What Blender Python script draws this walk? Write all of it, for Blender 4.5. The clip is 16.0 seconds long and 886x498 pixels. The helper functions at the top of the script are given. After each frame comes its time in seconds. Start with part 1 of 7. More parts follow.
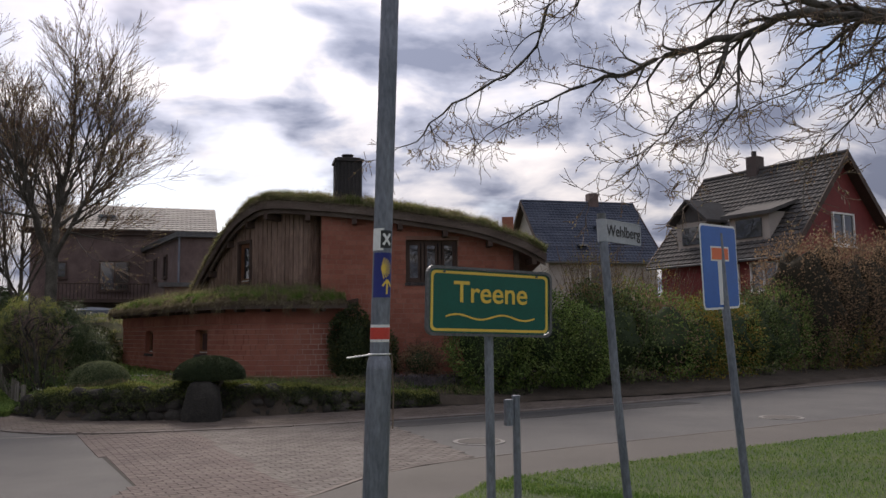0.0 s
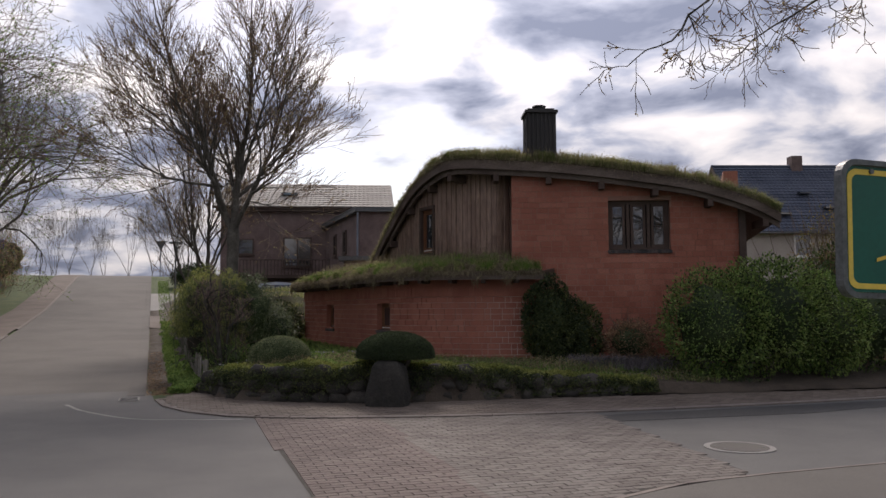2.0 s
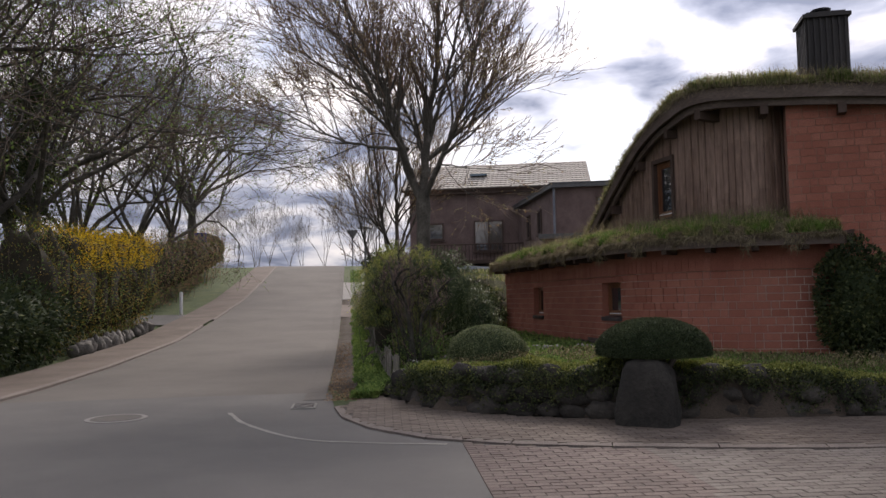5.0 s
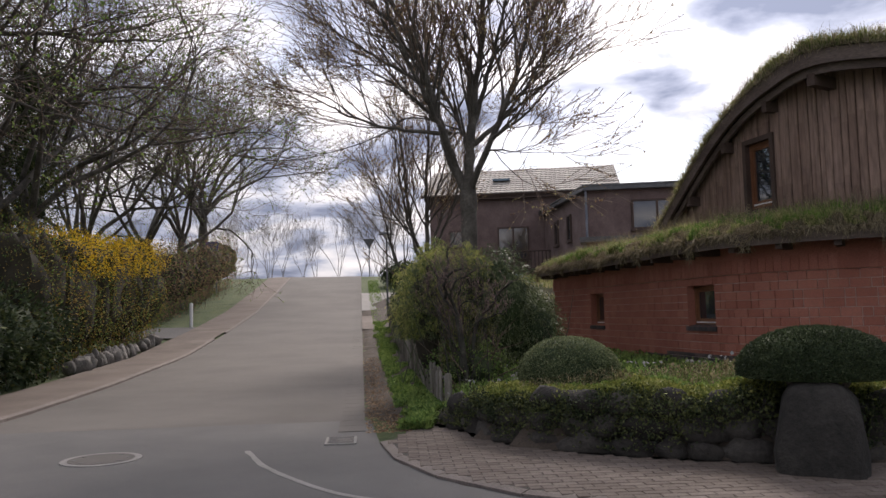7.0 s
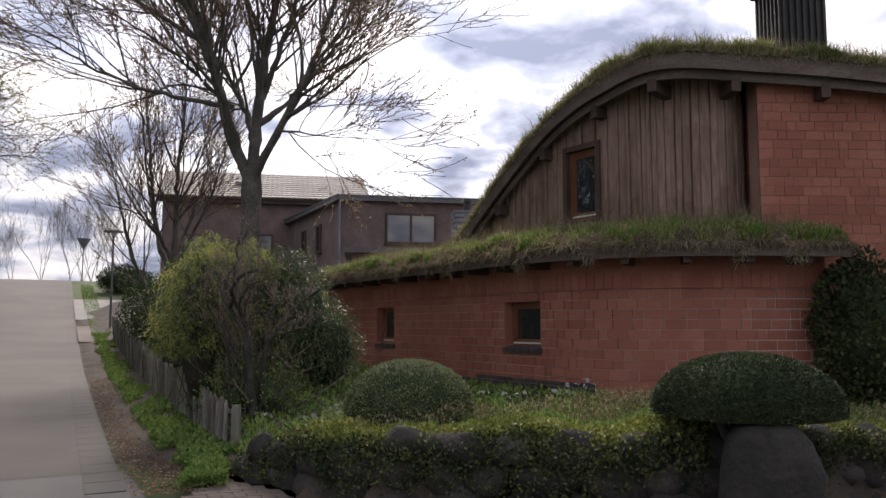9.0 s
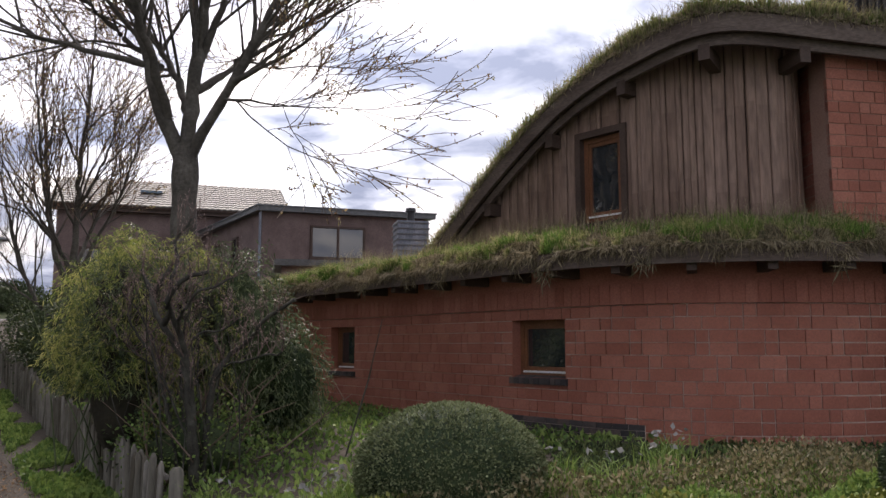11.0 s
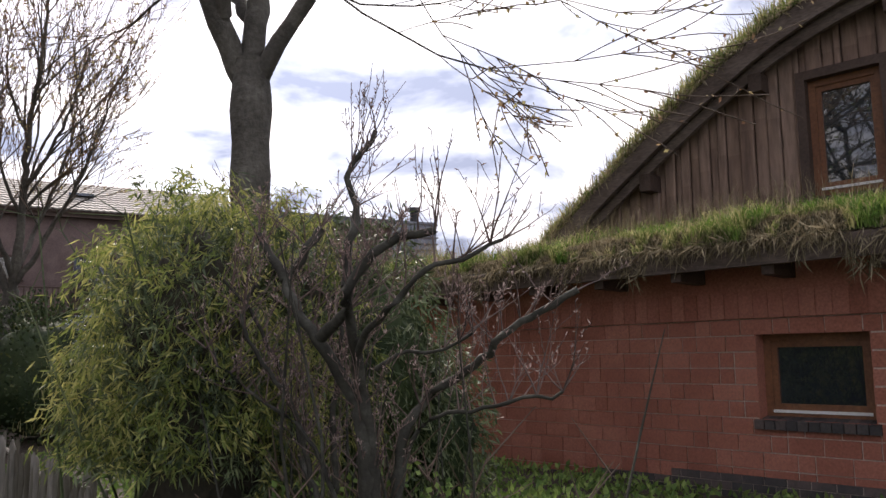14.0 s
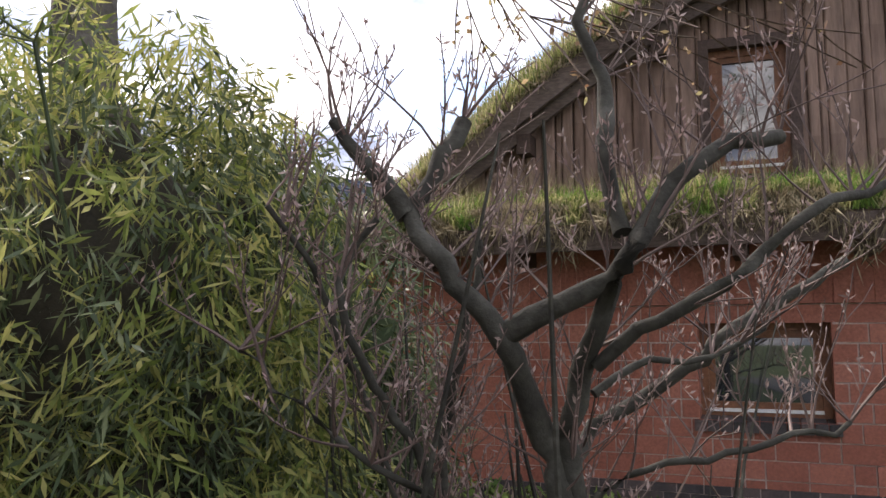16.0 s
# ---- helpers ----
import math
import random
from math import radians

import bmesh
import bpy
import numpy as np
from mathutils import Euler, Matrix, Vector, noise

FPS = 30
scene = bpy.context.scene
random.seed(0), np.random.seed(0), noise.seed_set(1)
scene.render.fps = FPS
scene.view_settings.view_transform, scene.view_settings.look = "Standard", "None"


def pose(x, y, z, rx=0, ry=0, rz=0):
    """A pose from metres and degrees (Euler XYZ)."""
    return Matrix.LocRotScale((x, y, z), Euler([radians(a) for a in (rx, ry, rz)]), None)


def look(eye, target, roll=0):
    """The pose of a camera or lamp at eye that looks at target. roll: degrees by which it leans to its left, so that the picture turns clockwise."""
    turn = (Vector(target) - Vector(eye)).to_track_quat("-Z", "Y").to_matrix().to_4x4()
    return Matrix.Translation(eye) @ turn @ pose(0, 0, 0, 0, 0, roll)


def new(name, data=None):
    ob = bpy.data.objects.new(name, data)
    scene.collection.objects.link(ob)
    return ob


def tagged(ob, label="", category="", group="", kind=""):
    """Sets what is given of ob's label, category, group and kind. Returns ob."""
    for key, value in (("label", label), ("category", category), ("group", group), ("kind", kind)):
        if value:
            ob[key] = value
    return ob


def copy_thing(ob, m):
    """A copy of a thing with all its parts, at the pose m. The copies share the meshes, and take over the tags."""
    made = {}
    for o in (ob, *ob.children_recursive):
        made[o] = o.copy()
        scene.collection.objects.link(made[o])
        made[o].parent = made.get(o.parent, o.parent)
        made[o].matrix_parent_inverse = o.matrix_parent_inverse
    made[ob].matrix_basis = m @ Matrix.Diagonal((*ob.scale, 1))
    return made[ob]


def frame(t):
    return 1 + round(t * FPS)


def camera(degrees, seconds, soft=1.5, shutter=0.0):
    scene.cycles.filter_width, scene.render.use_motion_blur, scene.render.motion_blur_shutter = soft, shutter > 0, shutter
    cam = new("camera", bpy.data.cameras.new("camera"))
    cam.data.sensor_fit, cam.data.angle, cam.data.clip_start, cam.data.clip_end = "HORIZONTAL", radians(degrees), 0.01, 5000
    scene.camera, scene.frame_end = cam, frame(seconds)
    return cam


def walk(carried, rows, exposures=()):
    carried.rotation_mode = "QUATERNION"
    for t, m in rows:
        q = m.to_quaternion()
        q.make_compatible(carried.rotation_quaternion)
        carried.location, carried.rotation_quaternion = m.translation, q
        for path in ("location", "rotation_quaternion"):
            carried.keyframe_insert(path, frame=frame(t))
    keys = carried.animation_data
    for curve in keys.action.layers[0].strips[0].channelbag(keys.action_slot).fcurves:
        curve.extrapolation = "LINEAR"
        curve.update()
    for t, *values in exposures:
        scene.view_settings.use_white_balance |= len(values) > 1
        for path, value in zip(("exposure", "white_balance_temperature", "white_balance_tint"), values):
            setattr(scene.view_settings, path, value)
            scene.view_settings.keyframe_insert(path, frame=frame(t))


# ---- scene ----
cam = camera(58.4, 16.0)
METRES, EYE, TILT, LEAN, TURN = 20.0, 1.62, 0.0, 0.0, 0.0
ROWS = [
    (0.0, 0.0, 0.0, 0.0, 0.06, 5.97, 0.58),
    (0.5, -0.0088, 0.0255, -0.0015, -0.63, 6.01, 0.75),
    (1.0, -0.0191, 0.0558, -0.002, 1.08, 5.95, 0.68),
    (1.5, -0.0316, 0.085, -0.0033, 6.14, 4.34, 0.39),
    (2.0, -0.0409, 0.1155, -0.0028, 12.3, 4.43, 0.27),
    (2.5, -0.0543, 0.1453, -0.0039, 14.21, 3.79, 0.28),
    (3.0, -0.0647, 0.1764, -0.0035, 16.88, 3.88, 0.77),
    (3.5, -0.0784, 0.2045, -0.0042, 18.61, 3.73, 0.83),
    (4.0, -0.0907, 0.2337, -0.0044, 22.45, 3.59, 0.75),
    (4.5, -0.1093, 0.2594, -0.0061, 24.98, 3.46, 0.7),
    (7.0, -0.2116, 0.3751, -0.0111, 26.56, 4.64, 1.36),
    (7.5, -0.2341, 0.3946, -0.0097, 18.39, 5.25, 0.61),
    (8.0, -0.2558, 0.4148, -0.0105, 11.06, 5.68, 0.4),
    (8.5, -0.277, 0.4365, -0.01, 9.53, 5.67, 0.04),
    (9.0, -0.2971, 0.4596, -0.0103, 6.73, 5.47, -0.02),
    (11.5, -0.3755, 0.6025, -0.0081, -0.73, 7.25, 0.0),
    (12.0, -0.3936, 0.6292, -0.0072, -1.71, 7.46, 0.1),
    (12.5, -0.4097, 0.6584, -0.007, -3.28, 9.0, 0.27),
    (13.0, -0.4298, 0.6844, -0.007, -4.03, 8.81, 0.13),
    (13.5, -0.4468, 0.7129, -0.0064, -5.03, 8.55, 0.16),
    (14.0, -0.4664, 0.7377, -0.0058, -5.64, 8.41, 0.19),
    (14.5, -0.4841, 0.7657, -0.0055, -9.67, 8.05, 0.9),
    (15.0, -0.4978, 0.7902, -0.0044, -17.16, 7.03, 1.26),
    (15.5, -0.5116, 0.8128, -0.0034, -24.6, 7.11, 0.45),
    (16.0, -0.5231, 0.8374, -0.0008, -29.59, 6.7, -0.14),
]
walk(cam, [(t, pose(0, 0, EYE, TILT, LEAN, TURN) @ pose(METRES * x, METRES * y, METRES * z, 90 + pitch, roll, yaw)) for t, x, y, z, yaw, pitch, roll in ROWS],
     exposures=[(0.0, 0.1, 6700, 18), (4.5, 0.32, 6700, 18), (7.0, 0.52, 6650, 18), (9.0, 0.68, 6700, 18), (11.5, 0.88, 6700, 18), (13.5, 1.05, 6750, 18), (15.0, 1.25, 6700, 18), (16.0, 1.65, 6700, 18)])

# ---- world and light ----
SUN_AZ, SUN_EL = radians(17.0), radians(38.0)      # west of the y axis, above the horizon
SUN_DIR = Vector((-math.sin(SUN_AZ) * math.cos(SUN_EL), math.cos(SUN_AZ) * math.cos(SUN_EL), math.sin(SUN_EL)))


def build_world():
    world = bpy.data.worlds.new("cloudy_sky")
    scene.world = world
    world.use_nodes = True
    nt = world.node_tree
    nt.nodes.clear()
    N, L = nt.nodes.new, nt.links.new

    def math_node(op, a, b=None, clamp=False):
        n = N("ShaderNodeMath")
        n.operation, n.use_clamp = op, clamp
        for i, v in enumerate((a, b)):
            if v is None:
                continue
            if isinstance(v, (int, float)):
                n.inputs[i].default_value = v
            else:
                L(v, n.inputs[i])
        return n.outputs[0]

    def ramp(fac, stops):
        n = N("ShaderNodeValToRGB")
        while len(n.color_ramp.elements) < len(stops):
            n.color_ramp.elements.new(0.5)
        for e, (p, c) in zip(n.color_ramp.elements, stops):
            e.position, e.color = p, (*c, 1)
        L(fac, n.inputs[0])
        return n.outputs[0]

    sky = N("ShaderNodeTexSky")
    sky.sky_type, sky.sun_disc = "NISHITA", False
    sky.sun_elevation, sky.sun_rotation = SUN_EL, -SUN_AZ
    coord = N("ShaderNodeTexCoord")
    sep = N("ShaderNodeSeparateXYZ")
    L(coord.outputs["Generated"], sep.inputs[0])
    up = math_node("ADD", math_node("MAXIMUM", sep.outputs[2], 0.0), 0.26)
    comb = N("ShaderNodeCombineXYZ")
    L(math_node("DIVIDE", sep.outputs[0], up), comb.inputs[0])
    L(math_node("DIVIDE", sep.outputs[1], up), comb.inputs[1])

    def noise_node(scale, detail, rough, shift, distort=0.0):
        m = N("ShaderNodeMapping")
        m.inputs["Location"].default_value = shift
        m.inputs["Scale"].default_value = (1.0, 1.1, 1.0)
        L(comb.outputs[0], m.inputs[0])
        n = N("ShaderNodeTexNoise")
        n.inputs["Scale"].default_value, n.inputs["Detail"].default_value = scale, detail
        n.inputs["Roughness"].default_value, n.inputs["Distortion"].default_value = rough, distort
        L(m.outputs[0], n.inputs["Vector"])
        return n.outputs["Fac"]

    cover = noise_node(0.9, 6, 0.55, (3.3, 1.2, 0))
    puffs = noise_node(3.6, 6, 0.5, (0.4, 5.1, 0), 0.25)
    dot = N("ShaderNodeVectorMath")
    dot.operation = "DOT_PRODUCT"
    L(coord.outputs["Generated"], dot.inputs[0])
    dot.inputs[1].default_value = SUN_DIR
    near = math_node("POWER", math_node("MAXIMUM", dot.outputs["Value"], 0.0), 5.0)
    tone = ramp(puffs, [(0.37, (0.3, 0.35, 0.47)), (0.47, (0.58, 0.64, 0.77)), (0.55, (0.96, 0.98, 1.02)), (0.68, (1.3, 1.28, 1.25))])
    low = math_node("MULTIPLY_ADD", math_node("MINIMUM", math_node("MAXIMUM", sep.outputs[2], 0.0), 0.3), 1.3)
    low.node.inputs[2].default_value = 0.61
    gain = math_node("MULTIPLY", math_node("ADD", math_node("MULTIPLY", near, GLOW), CLOUD), low)
    lit = N("ShaderNodeVectorMath")
    lit.operation = "SCALE"
    L(tone, lit.inputs[0])
    L(gain, lit.inputs["Scale"])
    blue = N("ShaderNodeVectorMath")
    blue.operation = "SCALE"
    L(sky.outputs[0], blue.inputs[0])
    blue.inputs["Scale"].default_value = 0.10
    mix = N("ShaderNodeMix")
    mix.data_type = "RGBA"
    L(ramp(cover, [(0.38, (0, 0, 0)), (0.45, (1, 1, 1))]), mix.inputs["Factor"])
    L(blue.outputs[0], mix.inputs["A"])
    L(lit.outputs[0], mix.inputs["B"])
    bg = N("ShaderNodeBackground")
    L(mix.outputs["Result"], bg.inputs[0])
    out = N("ShaderNodeOutputWorld")
    L(bg.outputs[0], out.inputs[0])


CLOUD, GLOW = 0.66, 0.48
build_world()
sun = new("sun", bpy.data.lights.new("sun", "SUN"))
sun.data.energy, sun.data.angle, sun.data.color = 2.8, radians(20), (1.0, 0.93, 0.83)
sun.matrix_world = look((0, 0, 60), Vector((0, 0, 60)) - SUN_DIR)

# ---- materials ----
def material(name, stops, scale=8.0, rough=0.8, bump=0.3, fine=60.0, metal=0.0, spread=0.0, island=0.0, leaf=0.0, stretch=(1, 1, 1), spec=0.4, dirt=0.35, depth=0.02):
    """A surface whose colour runs through stops by a coarse noise, darkened by a fine one, with relief. spread: change from
    object to object; island: from piece to piece in one mesh; leaf: share of light let through."""
    m = bpy.data.materials.new(name)
    m.use_nodes = True
    nt = m.node_tree
    N, L = nt.nodes.new, nt.links.new
    bsdf = nt.nodes["Principled BSDF"]
    out = nt.nodes["Material Output"]
    coord = N("ShaderNodeTexCoord")
    geo = N("ShaderNodeNewGeometry")
    mp = N("ShaderNodeMapping")
    mp.inputs["Scale"].default_value = stretch
    L(geo.outputs["Position"], mp.inputs[0])
    big, small = N("ShaderNodeTexNoise"), N("ShaderNodeTexNoise")
    for n, s, d in ((big, scale, 5), (small, fine, 4)):
        n.inputs["Scale"].default_value, n.inputs["Detail"].default_value = s, d
        n.inputs["Roughness"].default_value = 0.6
        L(mp.outputs[0], n.inputs["Vector"])
    ramp = N("ShaderNodeValToRGB")
    while len(ramp.color_ramp.elements) < len(stops):
        ramp.color_ramp.elements.new(0.5)
    lo, hi = 0.3, 0.7
    for i, (e, c) in enumerate(zip(ramp.color_ramp.elements, stops)):
        e.position, e.color = lo + (hi - lo) * i / max(1, len(stops) - 1), (*c, 1)
    fac = big.outputs["Fac"]
    if spread or island:
        add = N("ShaderNodeMath")
        add.operation = "MULTIPLY_ADD"
        if spread:
            L(N("ShaderNodeObjectInfo").outputs["Random"], add.inputs[0])
        else:
            L(geo.outputs["Random Per Island"], add.inputs[0])
        add.inputs[1].default_value = spread or island
        shift = N("ShaderNodeMath")
        shift.operation = "SUBTRACT"
        L(fac, shift.inputs[0])
        shift.inputs[1].default_value = (spread or island) / 2
        L(shift.outputs[0], add.inputs[2])
        fac = add.outputs[0]
    L(fac, ramp.inputs[0])
    dark = N("ShaderNodeMapRange")
    dark.inputs["From Min"].default_value, dark.inputs["From Max"].default_value = 0.3, 0.7
    dark.inputs["To Min"].default_value, dark.inputs["To Max"].default_value = 1 - dirt, 1 + dirt * 0.5
    L(small.outputs["Fac"], dark.inputs["Value"])
    mul = N("ShaderNodeVectorMath")
    mul.operation = "SCALE"
    L(ramp.outputs[0], mul.inputs[0])
    L(dark.outputs[0], mul.inputs["Scale"])
    L(mul.outputs[0], bsdf.inputs["Base Color"])
    bsdf.inputs["Roughness"].default_value, bsdf.inputs["Metallic"].default_value = rough, metal
    bsdf.inputs["Specular IOR Level"].default_value = spec
    if bump:
        b = N("ShaderNodeBump")
        b.inputs["Strength"].default_value, b.inputs["Distance"].default_value = bump, depth
        L(small.outputs["Fac"], b.inputs["Height"])
        L(b.outputs[0], bsdf.inputs["Normal"])
    if leaf:
        tr, mx = N("ShaderNodeBsdfTranslucent"), N("ShaderNodeMixShader")
        L(mul.outputs[0], tr.inputs[0])
        mx.inputs[0].default_value = leaf
        L(bsdf.outputs[0], mx.inputs[1])
        L(tr.outputs[0], mx.inputs[2])
        L(mx.outputs[0], out.inputs[0])
    return m


def glass_material(name, tint=(0.02, 0.025, 0.03)):
    m = bpy.data.materials.new(name)
    m.use_nodes = True
    b = m.node_tree.nodes["Principled BSDF"]
    b.inputs["Base Color"].default_value = (*tint, 1)
    b.inputs["Roughness"].default_value, b.inputs["IOR"].default_value = 0.02, 1.75
    b.inputs["Specular IOR Level"].default_value = 0.9
    return m


M = {
    "asphalt": material("asphalt", [(0.07, 0.07, 0.0715), (0.0914, 0.0899, 0.089), (0.1112, 0.1081, 0.105)], 0.6, 0.85, 0.35, 90, dirt=0.3, depth=0.006),
    "asphalt_old": material("asphalt_old", [(0.0795, 0.0729, 0.0662), (0.0994, 0.0914, 0.0834), (0.1159, 0.106, 0.0968)], 0.5, 0.9, 0.35, 80, dirt=0.3, depth=0.006),
    "asphalt_patch": material("asphalt_patch", [(0.028, 0.028, 0.0294), (0.042, 0.042, 0.0434)], 1.5, 0.85, 0.35, 110, dirt=0.3, depth=0.006),
    "paver_red": material("paver_red", [(0.092, 0.0677, 0.0604), (0.1178, 0.0868, 0.078), (0.1398, 0.1082, 0.0972)], 1.2, 0.85, 0.3, 70, island=0.25, depth=0.006),
    "paver_grey": material("paver_grey", [(0.103, 0.0868, 0.0773), (0.1325, 0.1133, 0.1016), (0.1582, 0.1398, 0.1266)], 1.2, 0.85, 0.3, 70, island=0.35, depth=0.006),
    "paver_one_red": material("paver_one_red", [(0.092, 0.0677, 0.0604), (0.1178, 0.0868, 0.078), (0.1398, 0.1082, 0.0972)], 1.2, 0.85, 0.3, 70, spread=0.35, depth=0.006),
    "paver_walk": material("paver_walk", [(0.0883, 0.0684, 0.0552), (0.1178, 0.0927, 0.0765), (0.1472, 0.1192, 0.1016)], 0.9, 0.9, 0.3, 70, island=0.35, depth=0.006),
    "joint": material("joint", [(0.0374, 0.0334, 0.029), (0.0572, 0.0519, 0.044)], 3, 0.95, 0.4, 60),
    "concrete": material("concrete", [(0.2, 0.195, 0.185), (0.28, 0.27, 0.255)], 2.0, 0.9, 0.35, 60, island=0.3),
    "kerb": material("kerb", [(0.13, 0.11, 0.1), (0.2, 0.17, 0.15)], 2.0, 0.9, 0.35, 60, island=0.3),
    "iron": material("iron", [(0.1, 0.1, 0.1), (0.19, 0.18, 0.17)], 6, 0.6, 0.4, 120, metal=0.5),
    "soil": material("soil", [(0.045, 0.035, 0.026), (0.085, 0.066, 0.05)], 2.5, 0.95, 0.7, 45),
    "grass_floor": material("grass_floor", [(0.035, 0.06, 0.018), (0.06, 0.09, 0.026), (0.09, 0.11, 0.035)], 1.3, 0.95, 0.7, 60),
    "grass": material("grass", [(0.0728, 0.1568, 0.0224), (0.1344, 0.2464, 0.0392), (0.224, 0.3136, 0.0728)], 1.0, 0.75, 0, 40, leaf=0.3, island=0.5),
    "roof_grass": material("roof_grass", [(0.11, 0.15, 0.04), (0.23, 0.26, 0.09), (0.42, 0.38, 0.19)], 0.8, 0.8, 0, 40, leaf=0.45, island=0.6),
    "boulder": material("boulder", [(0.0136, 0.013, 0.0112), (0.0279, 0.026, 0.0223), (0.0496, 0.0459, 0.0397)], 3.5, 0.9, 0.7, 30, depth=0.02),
    "bed_stalk": material("bed_stalk", [(0.09, 0.085, 0.035), (0.19, 0.16, 0.08), (0.33, 0.28, 0.17)], 1.6, 0.7, 0, 25, leaf=0.3, island=0.6),
    "dry_grass": material("dry_grass", [(0.13, 0.105, 0.06), (0.24, 0.2, 0.125), (0.34, 0.29, 0.19)], 1.5, 0.85, 0, 40, leaf=0.3, island=0.6),
    "sod": material("sod", [(0.03, 0.026, 0.018), (0.06, 0.06, 0.028), (0.085, 0.095, 0.035)], 2.0, 0.95, 0.8, 30, depth=0.05),
    "brick": material("brick", [(0.2728, 0.095, 0.0634), (0.3344, 0.1232, 0.0836), (0.396, 0.1602, 0.1126)], 0.9, 0.85, 0.25, 55, island=0.3, depth=0.006),
    "brick_one": material("brick_one", [(0.2728, 0.095, 0.0634), (0.3344, 0.1232, 0.0836), (0.396, 0.1602, 0.1126)], 0.9, 0.85, 0.25, 55, spread=0.3, depth=0.006),
    "brick_dark": material("brick_dark", [(0.035, 0.032, 0.034), (0.06, 0.052, 0.052), (0.1, 0.075, 0.07)], 3, 0.75, 0.3, 55, spread=0.5),
    "mortar": material("mortar", [(0.4, 0.29, 0.245), (0.66, 0.56, 0.5)], 1.2, 0.95, 0.3, 70),
    "mortar_red": material("mortar_red", [(0.22, 0.1, 0.07), (0.38, 0.24, 0.19)], 0.8, 0.95, 0.3, 70),
    "wood": material("wood", [(0.115, 0.0713, 0.0529), (0.184, 0.1184, 0.0897), (0.2702, 0.184, 0.1437)], 2.2, 0.75, 0.4, 22, island=0.5, stretch=(1, 1, 0.14), dirt=0.4, depth=0.008),
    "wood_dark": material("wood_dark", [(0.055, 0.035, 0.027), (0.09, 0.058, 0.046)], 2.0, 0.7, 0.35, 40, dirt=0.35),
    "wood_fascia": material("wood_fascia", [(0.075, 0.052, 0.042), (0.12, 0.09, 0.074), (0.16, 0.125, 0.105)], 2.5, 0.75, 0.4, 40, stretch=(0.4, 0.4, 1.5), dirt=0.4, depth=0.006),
    "wood_frame": material("wood_frame", [(0.15, 0.06, 0.028), (0.22, 0.095, 0.045)], 3.0, 0.55, 0.25, 40),
    "fence_wood": material("fence_wood", [(0.09, 0.08, 0.06), (0.15, 0.14, 0.115), (0.22, 0.205, 0.18)], 3, 0.9, 0.4, 30, spread=0.5, stretch=(1, 1, 0.2)),
    "glass": glass_material("glass"),
    # near-black colour that stands for an unlit room
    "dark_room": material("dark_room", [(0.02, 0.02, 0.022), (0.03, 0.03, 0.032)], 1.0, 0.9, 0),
    "white_trim": material("white_trim", [(0.68, 0.68, 0.67), (0.78, 0.78, 0.77)], 2, 0.5, 0.1, 50, dirt=0.1),
    "galvanised": material("galvanised", [(0.13, 0.15, 0.185), (0.19, 0.21, 0.25), (0.26, 0.28, 0.32)], 5, 0.5, 0.15, 60, metal=0.45, stretch=(1, 1, 0.3)),
    "steel_dark": material("steel_dark", [(0.1, 0.105, 0.11), (0.16, 0.165, 0.17)], 5, 0.5, 0.15, 60, metal=0.4),
    "sign_green": material("sign_green", [(0.0, 0.085, 0.06), (0.0, 0.105, 0.075)], 3, 0.4, 0, dirt=0.1),
    "sign_yellow": material("sign_yellow", [(0.72, 0.5, 0.07), (0.8, 0.57, 0.1)], 3, 0.4, 0, dirt=0.1),
    "sign_blue": material("sign_blue", [(0.005, 0.1, 0.42), (0.01, 0.13, 0.5)], 3, 0.4, 0, dirt=0.1),
    "sticker_blue": material("sticker_blue", [(0.012, 0.02, 0.16), (0.02, 0.03, 0.22)], 3, 0.45, 0, dirt=0.15),
    "sign_white": material("sign_white", [(0.72, 0.73, 0.74), (0.8, 0.8, 0.8)], 4, 0.45, 0, dirt=0.12),
    "sign_red": material("sign_red", [(0.5, 0.04, 0.03), (0.6, 0.06, 0.04)], 3, 0.45, 0, dirt=0.12),
    "sign_orange": material("sign_orange", [(0.72, 0.13, 0.03), (0.8, 0.18, 0.05)], 3, 0.45, 0, dirt=0.12),
    "black": material("black", [(0.018, 0.018, 0.02), (0.035, 0.035, 0.038)], 3, 0.5, 0.1, 40),
    "chimney": material("chimney", [(0.022, 0.02, 0.021), (0.045, 0.04, 0.04)], 3, 0.6, 0.2, 40),
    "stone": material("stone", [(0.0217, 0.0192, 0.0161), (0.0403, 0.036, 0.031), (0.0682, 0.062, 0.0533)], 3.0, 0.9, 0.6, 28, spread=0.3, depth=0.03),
    "edging": material("edging", [(0.1, 0.095, 0.085), (0.17, 0.16, 0.145), (0.25, 0.235, 0.215)], 3.0, 0.9, 0.6, 28, spread=0.4, depth=0.03),
    "bark": material("bark", [(0.05, 0.045, 0.038), (0.09, 0.082, 0.07), (0.15, 0.14, 0.12)], 3.0, 0.9, 0.7, 25, depth=0.03),
    "bark_moss": material("bark_moss", [(0.023, 0.0216, 0.0173), (0.0446, 0.0432, 0.0331), (0.0936, 0.0922, 0.0778)], 7.0, 0.85, 0.5, 45, depth=0.012),
    "twig": material("twig", [(0.1, 0.07, 0.05), (0.2, 0.145, 0.11)], 3.0, 0.85, 0, 25),
    "twig_pink": material("twig_pink", [(0.085, 0.06, 0.052), (0.2, 0.14, 0.122)], 5.0, 0.7, 0, 25),
